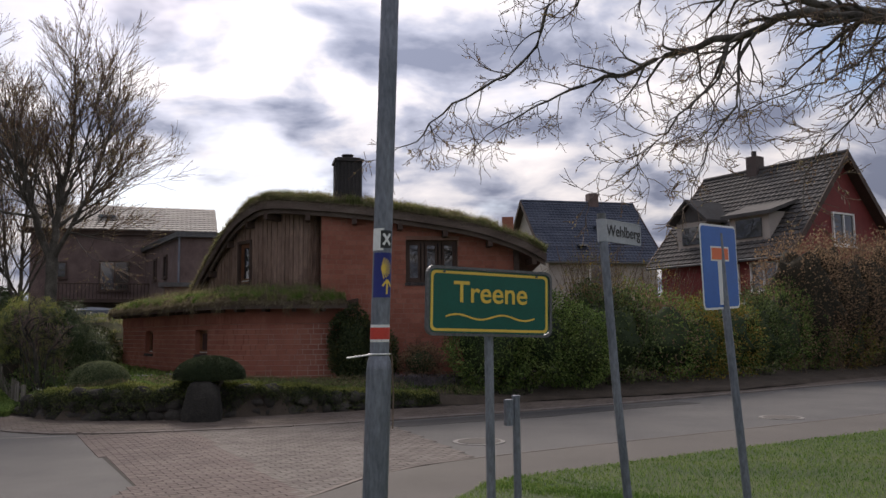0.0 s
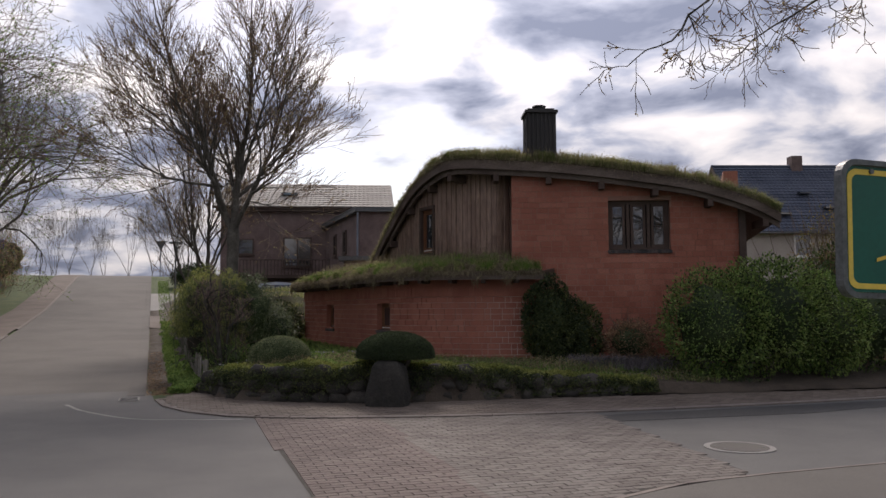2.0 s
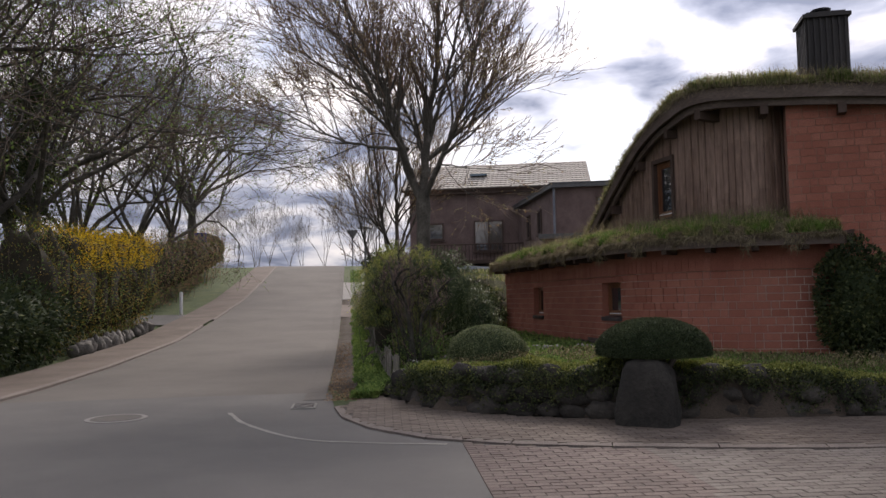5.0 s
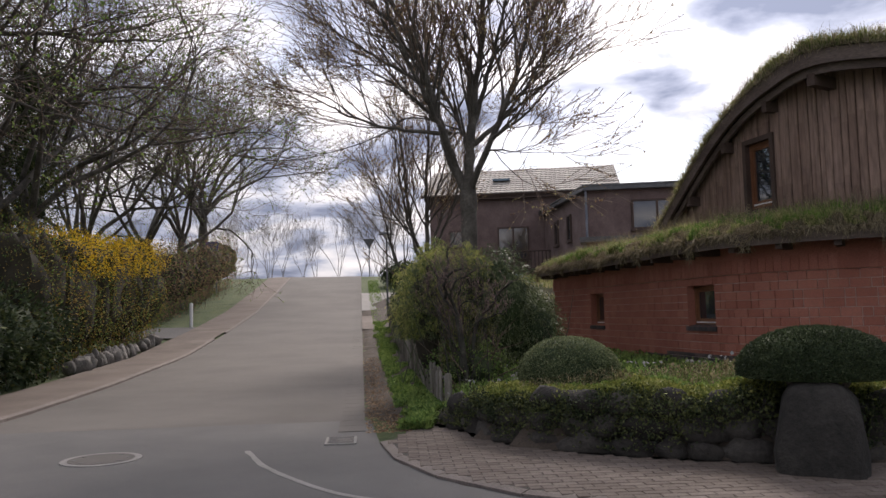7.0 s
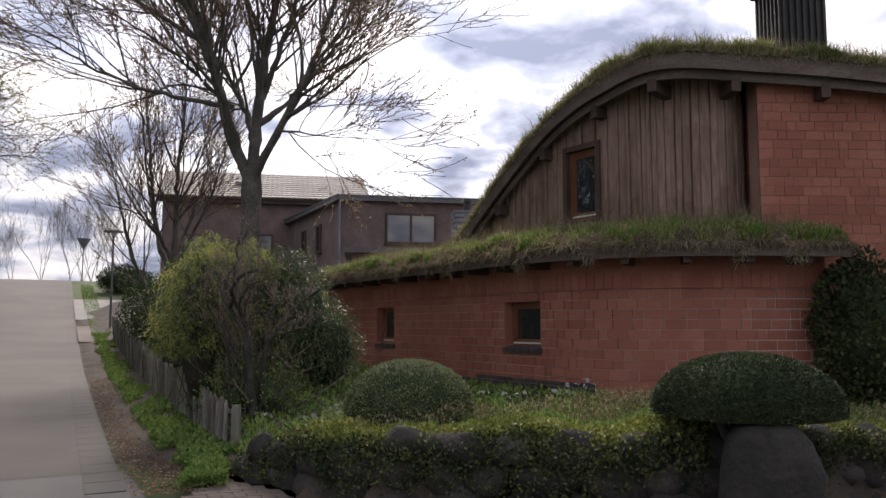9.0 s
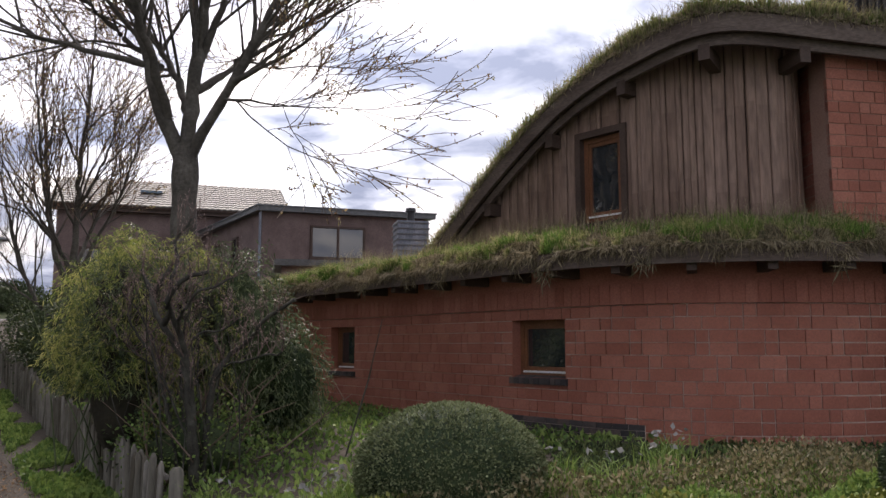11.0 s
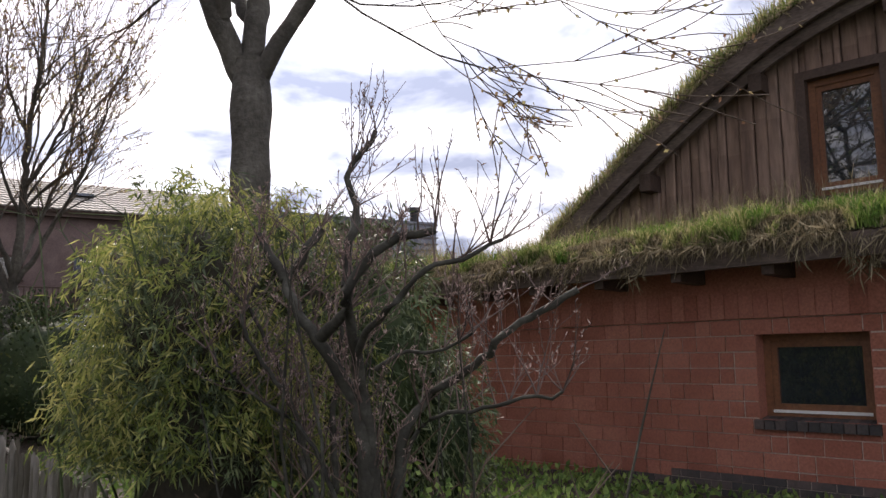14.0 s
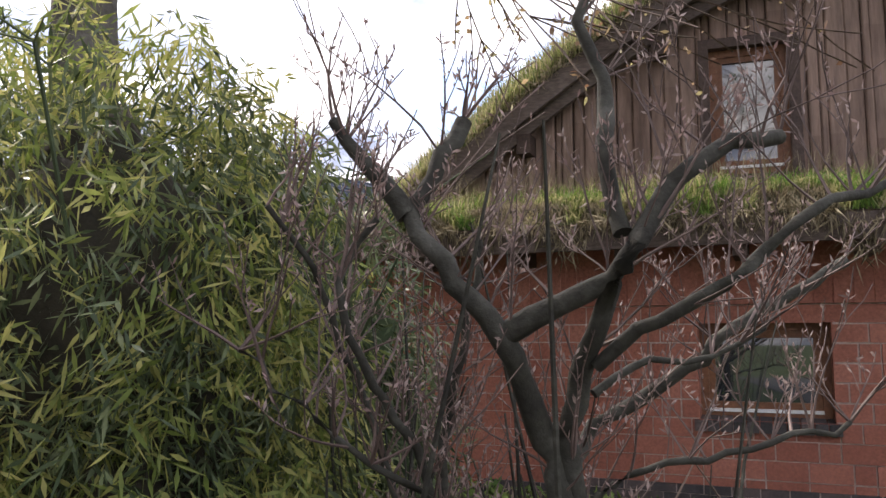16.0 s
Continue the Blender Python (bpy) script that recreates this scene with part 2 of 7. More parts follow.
    "bud": material("bud", [(0.22, 0.12, 0.07), (0.38, 0.27, 0.15), (0.42, 0.38, 0.18)], 1.2, 0.7, 0, 25, leaf=0.4, island=0.5),
    "bud_pink": material("bud_pink", [(0.26, 0.17, 0.155), (0.42, 0.33, 0.3)], 4, 0.7, 0, 25, leaf=0.3, island=0.5),
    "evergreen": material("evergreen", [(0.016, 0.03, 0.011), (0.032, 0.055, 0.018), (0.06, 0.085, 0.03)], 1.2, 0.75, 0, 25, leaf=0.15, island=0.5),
    "box_leaf": material("box_leaf", [(0.0562, 0.0938, 0.025), (0.1125, 0.1625, 0.0475), (0.1875, 0.2375, 0.0813)], 1.5, 0.75, 0, 25, leaf=0.15, island=0.5),
    "ball_leaf": material("ball_leaf", [(0.085, 0.11, 0.045), (0.16, 0.19, 0.085), (0.27, 0.3, 0.16)], 1.5, 0.75, 0, 25, leaf=0.15, island=0.5),
    "moss_top": material("moss_top", [(0.1125, 0.1438, 0.0275), (0.2125, 0.2438, 0.05), (0.35, 0.35, 0.0938)], 1.5, 0.6, 0, 25, leaf=0.2, island=0.5),
    "yew_leaf": material("yew_leaf", [(0.02, 0.034, 0.014), (0.045, 0.066, 0.026), (0.085, 0.11, 0.05)], 1.5, 0.75, 0, 25, leaf=0.15, island=0.5),
    # one bamboo leaf in two tones: sunlit yellow-green, and a copy with the shade coloured in
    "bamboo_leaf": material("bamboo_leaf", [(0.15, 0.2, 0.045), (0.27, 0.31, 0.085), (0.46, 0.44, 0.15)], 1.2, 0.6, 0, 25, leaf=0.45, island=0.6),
    "bamboo_shaded": material("bamboo_shaded", [(0.0439, 0.0683, 0.0273), (0.0829, 0.117, 0.0488), (0.156, 0.1852, 0.0829)], 1.2, 0.5, 0, 25, leaf=0.15, island=0.5),
    "hedge_gold": material("hedge_gold", [(0.0874, 0.0928, 0.0197), (0.2075, 0.1856, 0.0382), (0.3931, 0.2621, 0.0546)], 0.9, 0.7, 0, 25, leaf=0.3, island=0.5),
    "hedge_brown": material("hedge_brown", [(0.1348, 0.0963, 0.0655), (0.2695, 0.1733, 0.1059), (0.4235, 0.2888, 0.1733)], 1.2, 0.8, 0, 25, leaf=0.45, island=0.5),
    # near-black filling: the shade deep inside hedges and bamboo, put into a colour
    "shade_core": material("shade_core", [(0.02, 0.018, 0.011), (0.04, 0.034, 0.02)], 2.0, 0.95, 0.5, 25),
    # white sign tone greyed for a backlit plate: its shade is in the colour
    "sign_white_shaded": material("sign_white_shaded", [(0.34, 0.36, 0.4), (0.42, 0.44, 0.48)], 4, 0.5, 0, dirt=0.15),
    "forsythia": material("forsythia", [(0.5, 0.3, 0.01), (0.75, 0.5, 0.015), (0.85, 0.62, 0.04)], 1.0, 0.7, 0, 25, leaf=0.35, island=0.5),
    "lavender": material("lavender", [(0.09, 0.08, 0.085), (0.17, 0.15, 0.165)], 2.5, 0.85, 0, 25, island=0.4),
    "ivy": material("ivy", [(0.02, 0.034, 0.012), (0.045, 0.062, 0.02), (0.1, 0.115, 0.035)], 1.5, 0.75, 0, 25, leaf=0.15, island=0.5),
    "cover_leaf": material("cover_leaf", [(0.0897, 0.1645, 0.0373), (0.1645, 0.2542, 0.0598), (0.2542, 0.3439, 0.0897)], 1.5, 0.75, 0, 25, leaf=0.25, island=0.5),
    "bloom_pale": material("bloom_pale", [(0.22, 0.22, 0.22), (0.34, 0.34, 0.34)], 3, 0.7, 0, 25, leaf=0.3),
    "house_brick": material("house_brick", [(0.125, 0.088, 0.082), (0.165, 0.118, 0.11), (0.205, 0.15, 0.14)], 1.5, 0.9, 0.25, 30),
    "render_wall": material("render_wall", [(0.36, 0.32, 0.29), (0.44, 0.4, 0.36)], 0.7, 0.9, 0.2, 30, dirt=0.15),
    "red_timber": material("red_timber", [(0.17, 0.03, 0.03), (0.23, 0.043, 0.04)], 1.0, 0.7, 0.2, 30),
    "tile_pale": material("tile_pale", [(0.3, 0.28, 0.255), (0.42, 0.395, 0.36)], 0.8, 0.8, 0.2, 30, island=0.3),
    "tile_blue": material("tile_blue", [(0.0438, 0.0562, 0.0875), (0.0813, 0.0975, 0.1375)], 0.8, 0.75, 0.2, 30, island=0.4),
    "tile_dark": material("tile_dark", [(0.048, 0.0465, 0.0465), (0.09, 0.0855, 0.084)], 0.8, 0.85, 0.2, 30, island=0.4),
    "car_paint": material("car_paint", [(0.3, 0.34, 0.4), (0.36, 0.4, 0.46)], 2, 0.25, 0, spec=0.6, dirt=0.05),
    # pale bark tone with the haze of distance put into the colour
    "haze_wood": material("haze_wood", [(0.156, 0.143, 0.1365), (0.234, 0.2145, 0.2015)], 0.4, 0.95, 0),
}

# ---- mesh tools ----
RNG = np.random.default_rng(7)


def link_mesh(name, V, F, mat, parent=None, label="", smooth=False, kind=""):
    """One mesh object from arrays: V (n, 3), F (m, 3 or 4) or a list of such arrays."""
    V = np.asarray(V, np.float32).reshape(-1, 3)
    groups = F if isinstance(F, list) and len(F) and isinstance(F[0], np.ndarray) else [np.asarray(F, np.int32)]
    me = bpy.data.meshes.new(name)
    me.vertices.add(len(V))
    me.vertices.foreach_set("co", V.ravel())
    idx = np.concatenate([g.ravel() for g in groups]).astype(np.int32)
    tot = np.concatenate([np.full(len(g), g.shape[1], np.int32) for g in groups])
    me.loops.add(len(idx))
    me.loops.foreach_set("vertex_index", idx)
    me.polygons.add(len(tot))
    start = np.concatenate([[0], np.cumsum(tot)[:-1]]).astype(np.int32)
    me.polygons.foreach_set("loop_start", start)
    me.polygons.foreach_set("loop_total", tot)
    me.polygons.foreach_set("use_smooth", np.full(len(tot), smooth))
    me.update(calc_edges=True)
    me.validate()
    me.materials.append(mat)
    ob = new(name, me)
    if parent is not None:
        ob.parent = parent
    if label:
        ob["label"] = label
    if kind:
        ob["kind"] = kind
    return ob


class Build:
    """Gathers boxes, prisms, tubes and sheets into one mesh."""

    def __init__(self):
        self.v, self.f3, self.f4, self.n = [], [], [], 0

    def add(self, V, F):
        V, F = np.asarray(V, float).reshape(-1, 3), np.asarray(F, int)
        (self.f3 if F.shape[1] == 3 else self.f4).append(F + self.n)
        self.v.append(V)
        self.n += len(V)
        return self

    def hexa(self, corners):
        """Eight corners: four below, four above, both the same way round."""
        return self.add(corners, [(3, 2, 1, 0), (4, 5, 6, 7), (0, 1, 5, 4), (1, 2, 6, 5), (2, 3, 7, 6), (3, 0, 4, 7)])

    def box(self, centre, size, turn=0.0, m=None):
        sx, sy, sz = (s / 2 for s in size)
        c = np.array([(-sx, -sy, -sz), (sx, -sy, -sz), (sx, sy, -sz), (-sx, sy, -sz), (-sx, -sy, sz), (sx, -sy, sz), (sx, sy, sz), (-sx, sy, sz)])
        a = math.radians(turn)
        R = np.array([(math.cos(a), -math.sin(a), 0), (math.sin(a), math.cos(a), 0), (0, 0, 1)])
        c = c @ R.T + np.asarray(centre)
        if m is not None:
            c = np.array([m @ Vector(p) for p in c])
        return self.hexa(c)

    def beam(self, p, q, w, h):
        """A squared timber from p to q, w wide, h high."""
        p, q = Vector(p), Vector(q)
        d = (q - p).normalized()
        side = d.cross(Vector((0, 0, 1)))
        side = side.normalized() if side.length > 1e-4 else Vector((1, 0, 0))
        up = side.cross(d)
        c = [e + side * a * w / 2 + up * b * h / 2 for b in (-1, 1) for e, a in ((p, -1), (q, -1), (q, 1), (p, 1))]
        return self.hexa([tuple(v) for v in c])

    def tube(self, pts, radii, sides=8, caps=True):
        pts = [Vector(p) for p in pts]
        rings = []
        for i, p in enumerate(pts):
            d = (pts[min(i + 1, len(pts) - 1)] - pts[max(i - 1, 0)]).normalized()
            a = d.orthogonal().normalized() if abs(d.z) < 0.9 else Vector((1, 0, 0)) - d * d.x
            a.normalize()
            b = d.cross(a)
            r = radii[i] if isinstance(radii, (list, tuple)) else radii
            rings.append([tuple(p + (a * math.cos(k * 2 * math.pi / sides) + b * math.sin(k * 2 * math.pi / sides)) * r) for k in range(sides)])
        V = [v for ring in rings for v in ring]
        F = [(i * sides + k, i * sides + (k + 1) % sides, (i + 1) * sides + (k + 1) % sides, (i + 1) * sides + k) for i in range(len(pts) - 1) for k in range(sides)]
        self.add(V, F)
        if caps:
            for i, flip in ((0, True), (len(pts) - 1, False)):
                ring = rings[i]
                V = [tuple(pts[i])] + ring
                F = [(0, 1 + (k + 1) % sides, 1 + k) if flip else (0, 1 + k, 1 + (k + 1) % sides) for k in range(sides)]
                self.add(V, F)
        return self

    def sheet(self, rows):
        rows = np.asarray(rows, float)
        r, c = rows.shape[:2]
        F = [(i * c + j, i * c + j + 1, (i + 1) * c + j + 1, (i + 1) * c + j) for i in range(r - 1) for j in range(c - 1)]
        return self.add(rows.reshape(-1, 3), F)

    def prism(self, outline, lo, hi):
        """An upright prism over a plan outline; lo and hi are heights or functions of x, y."""
        zf = lambda z, p: z(p[0], p[1]) if callable(z) else z
        n = len(outline)
        V = [(p[0], p[1], zf(lo, p)) for p in outline] + [(p[0], p[1], zf(hi, p)) for p in outline]
        cx, cy = sum(p[0] for p in outline) / n, sum(p[1] for p in outline) / n
        self.add(V, [(i, (i + 1) % n, n + (i + 1) % n, n + i) for i in range(n)])
        for z, off, flip in ((lo, 0, True), (hi, n, False)):
            W = [(cx, cy, zf(z, (cx, cy)))] + V[off:off + n]
            self.add(W, [(0, 1 + (i + 1) % n, 1 + i) if flip else (0, 1 + i, 1 + (i + 1) % n) for i in range(n)])
        return self

    def welded(self, name, mat, parent=None, label="", smooth=False):
        """ob(), with touching pieces joined into one body."""
        o = self.ob(name, mat, parent, label, smooth)
        bm = bmesh.new()
        bm.from_mesh(o.data)
        bmesh.ops.remove_doubles(bm, verts=bm.verts, dist=0.0015)
        bm.to_mesh(o.data)
        bm.free()
        return o

    def ob(self, name, mat, parent=None, label="", smooth=False, kind=""):
        groups = [np.concatenate(g) for g in (self.f3, self.f4) if g]
        return link_mesh(name, np.concatenate(self.v), groups, mat, parent, label, smooth, kind)


def thing(name, label, category, at=(0, 0, 0), group="", kind=""):
    """An empty at the base of a thing; parts are given in world places and hang under it."""
    e = new(name)
    e.empty_display_size = 0.1
    return tagged(e, label, category, group, kind)


def leaves(P, length, width, flat=0.0, droop=0.0, normals=None, rng=RNG):
    """Arrays of small four-cornered leaves at P. flat: 1 lies level; droop: 1 hangs down."""
    n = len(P)
    d = rng.normal(size=(n, 3))
    if normals is not None:
        d = d * 0.6 + normals
    d[:, 2] = d[:, 2] * (1 - flat) - droop * 1.6
    d /= np.linalg.norm(d, axis=1, keepdims=True) + 1e-9
    s = np.cross(d, rng.normal(size=(n, 3)))
    s /= np.linalg.norm(s, axis=1, keepdims=True) + 1e-9
    L = length * rng.uniform(0.6, 1.3, (n, 1))
    W = width * rng.uniform(0.6, 1.3, (n, 1))
    V = np.stack([P, P + d * L * 0.45 + s * W, P + d * L, P + d * L * 0.45 - s * W], 1).reshape(-1, 3)
    return V, np.arange(4 * n, dtype=np.int32).reshape(-1, 4)


def blades(P, height, width=0.006, lean=0.35, rng=RNG):
    """Arrays of grass blades: bent, two-part, standing at P."""
    n = len(P)
    h = height * rng.uniform(0.45, 1.3, (n, 1))
    a = rng.uniform(0, 2 * np.pi, n)
    side = np.stack([np.cos(a), np.sin(a), np.zeros(n)], 1) * width
    b = rng.uniform(0, 2 * np.pi, n)
    tip = np.stack([np.cos(b), np.sin(b), np.zeros(n)], 1) * h * lean * rng.uniform(0.2, 1.6, (n, 1))
    up = np.array([0, 0, 1.0])
    mid = P + tip * 0.3 + up * h * 0.6
    top = P + tip + up * h * (1 - 0.25 * lean)
    V = np.stack([P - side, P + side, mid + side * 0.7, mid - side * 0.7, top], 1).reshape(-1, 3)
    k = np.arange(n, dtype=np.int32)[:, None] * 5
    return V, [np.concatenate([k + 3, k + 2, k + 4], 1), np.concatenate([k, k + 1, k + 2, k + 3], 1)]


def segments(S, sides):
    """Arrays of tapering tubes for branch pieces S: rows of p, q, radius at p, radius at q."""
    S = np.asarray(S, float)
    p, q, r0, r1 = S[:, :3], S[:, 3:6], S[:, 6:7], S[:, 7:8]
    d = q - p
    d /= np.linalg.norm(d, axis=1, keepdims=True) + 1e-9
    ref = np.where(np.abs(d[:, 2:3]) > 0.9, np.array([[1.0, 0, 0]]), np.array([[0, 0, 1.0]]))
    a = np.cross(d, ref)
    a /= np.linalg.norm(a, axis=1, keepdims=True)
    b = np.cross(d, a)
    n, k = len(S), sides
    ang = np.arange(k) * 2 * np.pi / k
    ring = a[:, None] * np.cos(ang)[None, :, None] + b[:, None] * np.sin(ang)[None, :, None]
    V = np.concatenate([p[:, None] + ring * r0[:, None], q[:, None] + ring * r1[:, None]], 1).reshape(-1, 3)
    base = np.arange(n, dtype=np.int32)[:, None, None] * 2 * k
    j = np.arange(k)
    F = np.stack([j, (j + 1) % k, k + (j + 1) % k, k + j], 1)[None] + base
    return V, F.reshape(-1, 4).astype(np.int32)


def lumpy(centre, radii, seed, amount=0.12, rings=14, around=22, flat_bottom=0.0, scale=2.0):
    """A rounded body with uneven surface, as rows of points."""
    rows = []
    for i in range(rings + 1):
        th = math.pi * i / rings
        row = []
        for j in range(around + 1):
            ph = 2 * math.pi * (j % around) / around
            d = Vector((math.sin(th) * math.cos(ph), math.sin(th) * math.sin(ph), math.cos(th)))
            k = 1 + amount * noise.noise(d * scale + Vector((seed * 3.1, seed * 1.7, 0)))
            z = d.z * radii[2] * k
            if z < -radii[2] * (1 - flat_bottom):
                z = -radii[2] * (1 - flat_bottom)
            row.append((centre[0] + d.x * radii[0] * k, centre[1] + d.y * radii[1] * k, centre[2] + z))
        rows.append(row)
    return rows


def shell_points(n, centre, radii, rng, inner=0.75, low=-1.0, amount=0.0):
    """n places in the outer shell of an ellipsoid, with their outward normals; low: the lowest part of it."""
    d = rng.normal(size=(int(n * 2.6) + 10, 3))
    d /= np.linalg.norm(d, axis=1, keepdims=True)
    d = d[d[:, 2] > low][:n]
    k = rng.uniform(inner, 1.0, (len(d), 1)) ** 0.5
    if amount:
        w = np.array([noise.noise(Vector(v) * 2.3 + Vector((centre[0], centre[1], 0))) for v in d])[:, None]
        k = k * (1 + amount * w)
    return np.asarray(centre) + d * k * np.asarray(radii), d


def grow(base, direction, length, radius, depth, rng, spread=0.55, up=0.15, kids=3, shrink=0.72, wiggle=0.12, parts=4, kid_from=0.35, thin=0.6):
    """Branch pieces of a tree, by repeated forking. Returns pieces by depth and the twig tips."""
    pieces, tips = [], []

    def go(p, d, L, r, level):
        step = L / parts
        r1 = r
        nodes = []
        for i in range(parts):
            d = (d + Vector(rng.normal(size=3)) * wiggle + Vector((0, 0, up * 0.3))).normalized()
            q = p + d * step
            r2 = r * (1 - (1 - thin) * (i + 1) / parts)
            pieces.append((*p, *q, r1, r2, level))
            p, r1 = q, r2
            nodes.append((p.copy(), d.copy(), r2, (i + 1) / parts))
        if level == 0:
            tips.append((p.copy(), d.copy()))
            return
        for k in range(kids):
            f = kid_from + (1 - kid_from) * (k + rng.uniform(0.1, 0.9)) / kids
            pos, dd, rr, _ = nodes[min(parts - 1, int(f * parts))]
            side = dd.orthogonal().normalized()
            side.rotate(Matrix.Rotation(rng.uniform(0, 2 * math.pi), 3, dd))
            nd = (dd + side * spread * rng.uniform(0.7, 1.5) + Vector((0, 0, up))).normalized()
            go(pos, nd, L * shrink * rng.uniform(0.7, 1.15), rr * rng.uniform(0.5, 0.72), level - 1)
        go(p, d, L * shrink, r1 * 0.85, level - 1)

    go(Vector(base), Vector(direction).normalized(), length, radius, depth)
    return np.array(pieces), tips


# ---- lie of the land ----
ROAD_0, ROAD_D, ROAD_N = (-8.88, 14.83), (-0.536, 0.844), (-0.844, -0.536)
HILL_A = [-400, 4, 8, 15, 23, 31, 40, 49.5, 56, 70, 900]
HILL_Z = [0, 0, 0.06, 0.29, 0.92, 1.66, 2.85, 4.2, 4.55, 4.6, 4.6]


def along(x, y):
    return (x - ROAD_0[0]) * ROAD_D[0] + (y - ROAD_0[1]) * ROAD_D[1]


def land(x, y):
    return float(np.interp(along(x, y), HILL_A, HILL_Z))


def land_many(P):
    return np.interp(along(P[:, 0], P[:, 1]), HILL_A, HILL_Z)


def lane(a, off):
    """Plan place at a metres up the hill road, off metres left of its near edge."""
    return ROAD_0[0] + ROAD_D[0] * a + ROAD_N[0] * off, ROAD_0[1] + ROAD_D[1] * a + ROAD_N[1] * off


def strip(a_list, o0, o1, lift, build=None):
    b = build or Build()
    rows = []
    for a in a_list:
        (x0, y0), (x1, y1) = lane(a, o0), lane(a, o1)
        rows.append([(x1, y1, land(x1, y1) + lift), (x0, y0, land(x0, y0) + lift)])
    return b.sheet(rows)


def spline(pts, step=0.15):
    """A smooth line through the points, at even steps."""
    P = np.asarray(pts, float)
    E = np.vstack([2 * P[0] - P[1], P, 2 * P[-1] - P[-2]])
    out = []
    for i in range(1, len(E) - 2):
        n = max(2, int(np.linalg.norm(E[i + 1] - E[i]) / step))
        for k in range(n):
            t = k / n
            out.append(0.5 * (2 * E[i] + (E[i + 1] - E[i - 1]) * t + (2 * E[i - 1] - 5 * E[i] + 4 * E[i + 1] - E[i + 2]) * t * t + (3 * E[i] - E[i - 1] - 3 * E[i + 1] + E[i + 2]) * t ** 3))
    out.append(E[-2])
    return np.array(out)


class Path2:
    """A plan line with length along it, and its outward side to the right of travel."""

    def __init__(self, pts):
        self.P = np.asarray(pts, float)[:, :2]
        d = np.linalg.norm(np.diff(self.P, axis=0), axis=1)
        self.S = np.concatenate([[0], np.cumsum(d)])
        self.length = self.S[-1]

    def at(self, s, out=0.0):
        s = min(max(s, 0), self.length)
        x, y = np.interp(s, self.S, self.P[:, 0]), np.interp(s, self.S, self.P[:, 1])
        e = 0.05
        a = np.array([np.interp(max(s - e, 0), self.S, self.P[:, i]) for i in (0, 1)])
        b = np.array([np.interp(min(s + e, self.length), self.S, self.P[:, i]) for i in (0, 1)])
        t = (b - a) / (np.linalg.norm(b - a) + 1e-9)
        return x + t[1] * out, y - t[0] * out

    def many(self, s, out):
        """at(), for arrays."""
        s, e = np.clip(s, 0, self.length), 0.05
        f = lambda q: np.stack([np.interp(q, self.S, self.P[:, i]) for i in (0, 1)], -1)
        t = f(np.minimum(s + e, self.length)) - f(np.maximum(s - e, 0))
        t /= np.linalg.norm(t, axis=1, keepdims=True) + 1e-9
        return f(s) + np.stack([t[:, 1], -t[:, 0]], 1) * np.asarray(out)[:, None]

    def near(self, x, y):
        s = np.linspace(0, self.length, 1200)
        q = self.many(s, np.zeros(1200))
        return float(s[np.argmin((q[:, 0] - x) ** 2 + (q[:, 1] - y) ** 2)])


def wall_along(path, z0, z1, holes, thick, step=0.25):
    """A wall with thickness on a plan line; outer face on the line. holes: (s0, s1, z0, z1)."""
    S = sorted(set([0, path.length] + [h[i] for h in holes for i in (0, 1)] + list(np.arange(0, path.length, step))))
    b = Build()
    top = z1 if callable(z1) else (lambda s: z1)
    for s0, s1 in zip(S[:-1], S[1:]):
        if s1 - s0 < 1e-6:
            continue
        mid = (s0 + s1) / 2
        spans = [(z0, z0, top(s0), top(s1))]
        for h in holes:
            if h[0] - 1e-6 <= mid <= h[1] + 1e-6:
                spans = [(z0, z0, h[2], h[2]), (h[3], h[3], max(top(s0), h[3] + 0.01), max(top(s1), h[3] + 0.01))]
        for a0, a1, b0, b1 in spans:
            if b0 - a0 < 0.005 and b1 - a1 < 0.005:
                continue
            o0, o1, i0, i1 = path.at(s0), path.at(s1), path.at(s0, -thick), path.at(s1, -thick)
            b.hexa([(*o0, a0), (*o1, a1), (*i1, a1), (*i0, a0), (*o0, b0), (*o1, b1), (*i1, b1), (*i0, b0)])
    return b

# ---- ground, roads, pavements ----
def build_ground():
    A = [-400, -120, -60, -30, -14, -6, 0, 4, 6, 8, 11, 15, 19, 23, 27, 31, 35.5, 40, 45, 49.5, 53, 56, 62, 70, 110, 220, 400, 900]
    O = [-600, -200, -80, -40, -20, -10, -5, -2.5, 0, 2.5, 5, 8, 12, 20, 40, 80, 200, 600]
    rows = [[(*lane(a, o), land(*lane(a, o)) - 0.03) for o in reversed(O)] for a in A]
    g = Build().sheet(rows).ob("ground", M["grass_floor"])
    tagged(g, "grassy ground that rises gently to a hilltop", "ground", kind="structure")


NEAR_KERB = spline([(-30, -6.0), (-14, -1.0), (-6, 3.2), (-2.6, 6.2), (-1.33, 8.05), (-0.58, 9.49), (1.64, 11.03), (8.19, 14.97), (20, 22.5), (46, 39)], 0.4)
FAR_KERB = spline([(-8.75, 14.95), (-8.2, 14.25), (-7.25, 13.5), (-6.0, 13.12), (-4.28, 13.42), (-1.6, 14.42), (3.69, 17.44), (13.8, 24.6), (30, 35), (50, 47.5)], 0.3)
WALK_IN = spline([(-8.9, 16.3), (-8.06, 15.75), (-7.68, 15.35), (-6.6, 14.95), (-4.85, 14.95), (-3.3, 15.65), (-1.72, 16.35), (-0.71, 16.82), (1.78, 17.95), (7.37, 20.6), (14.1, 25.9), (30, 36.4), (50, 49)], 0.3)


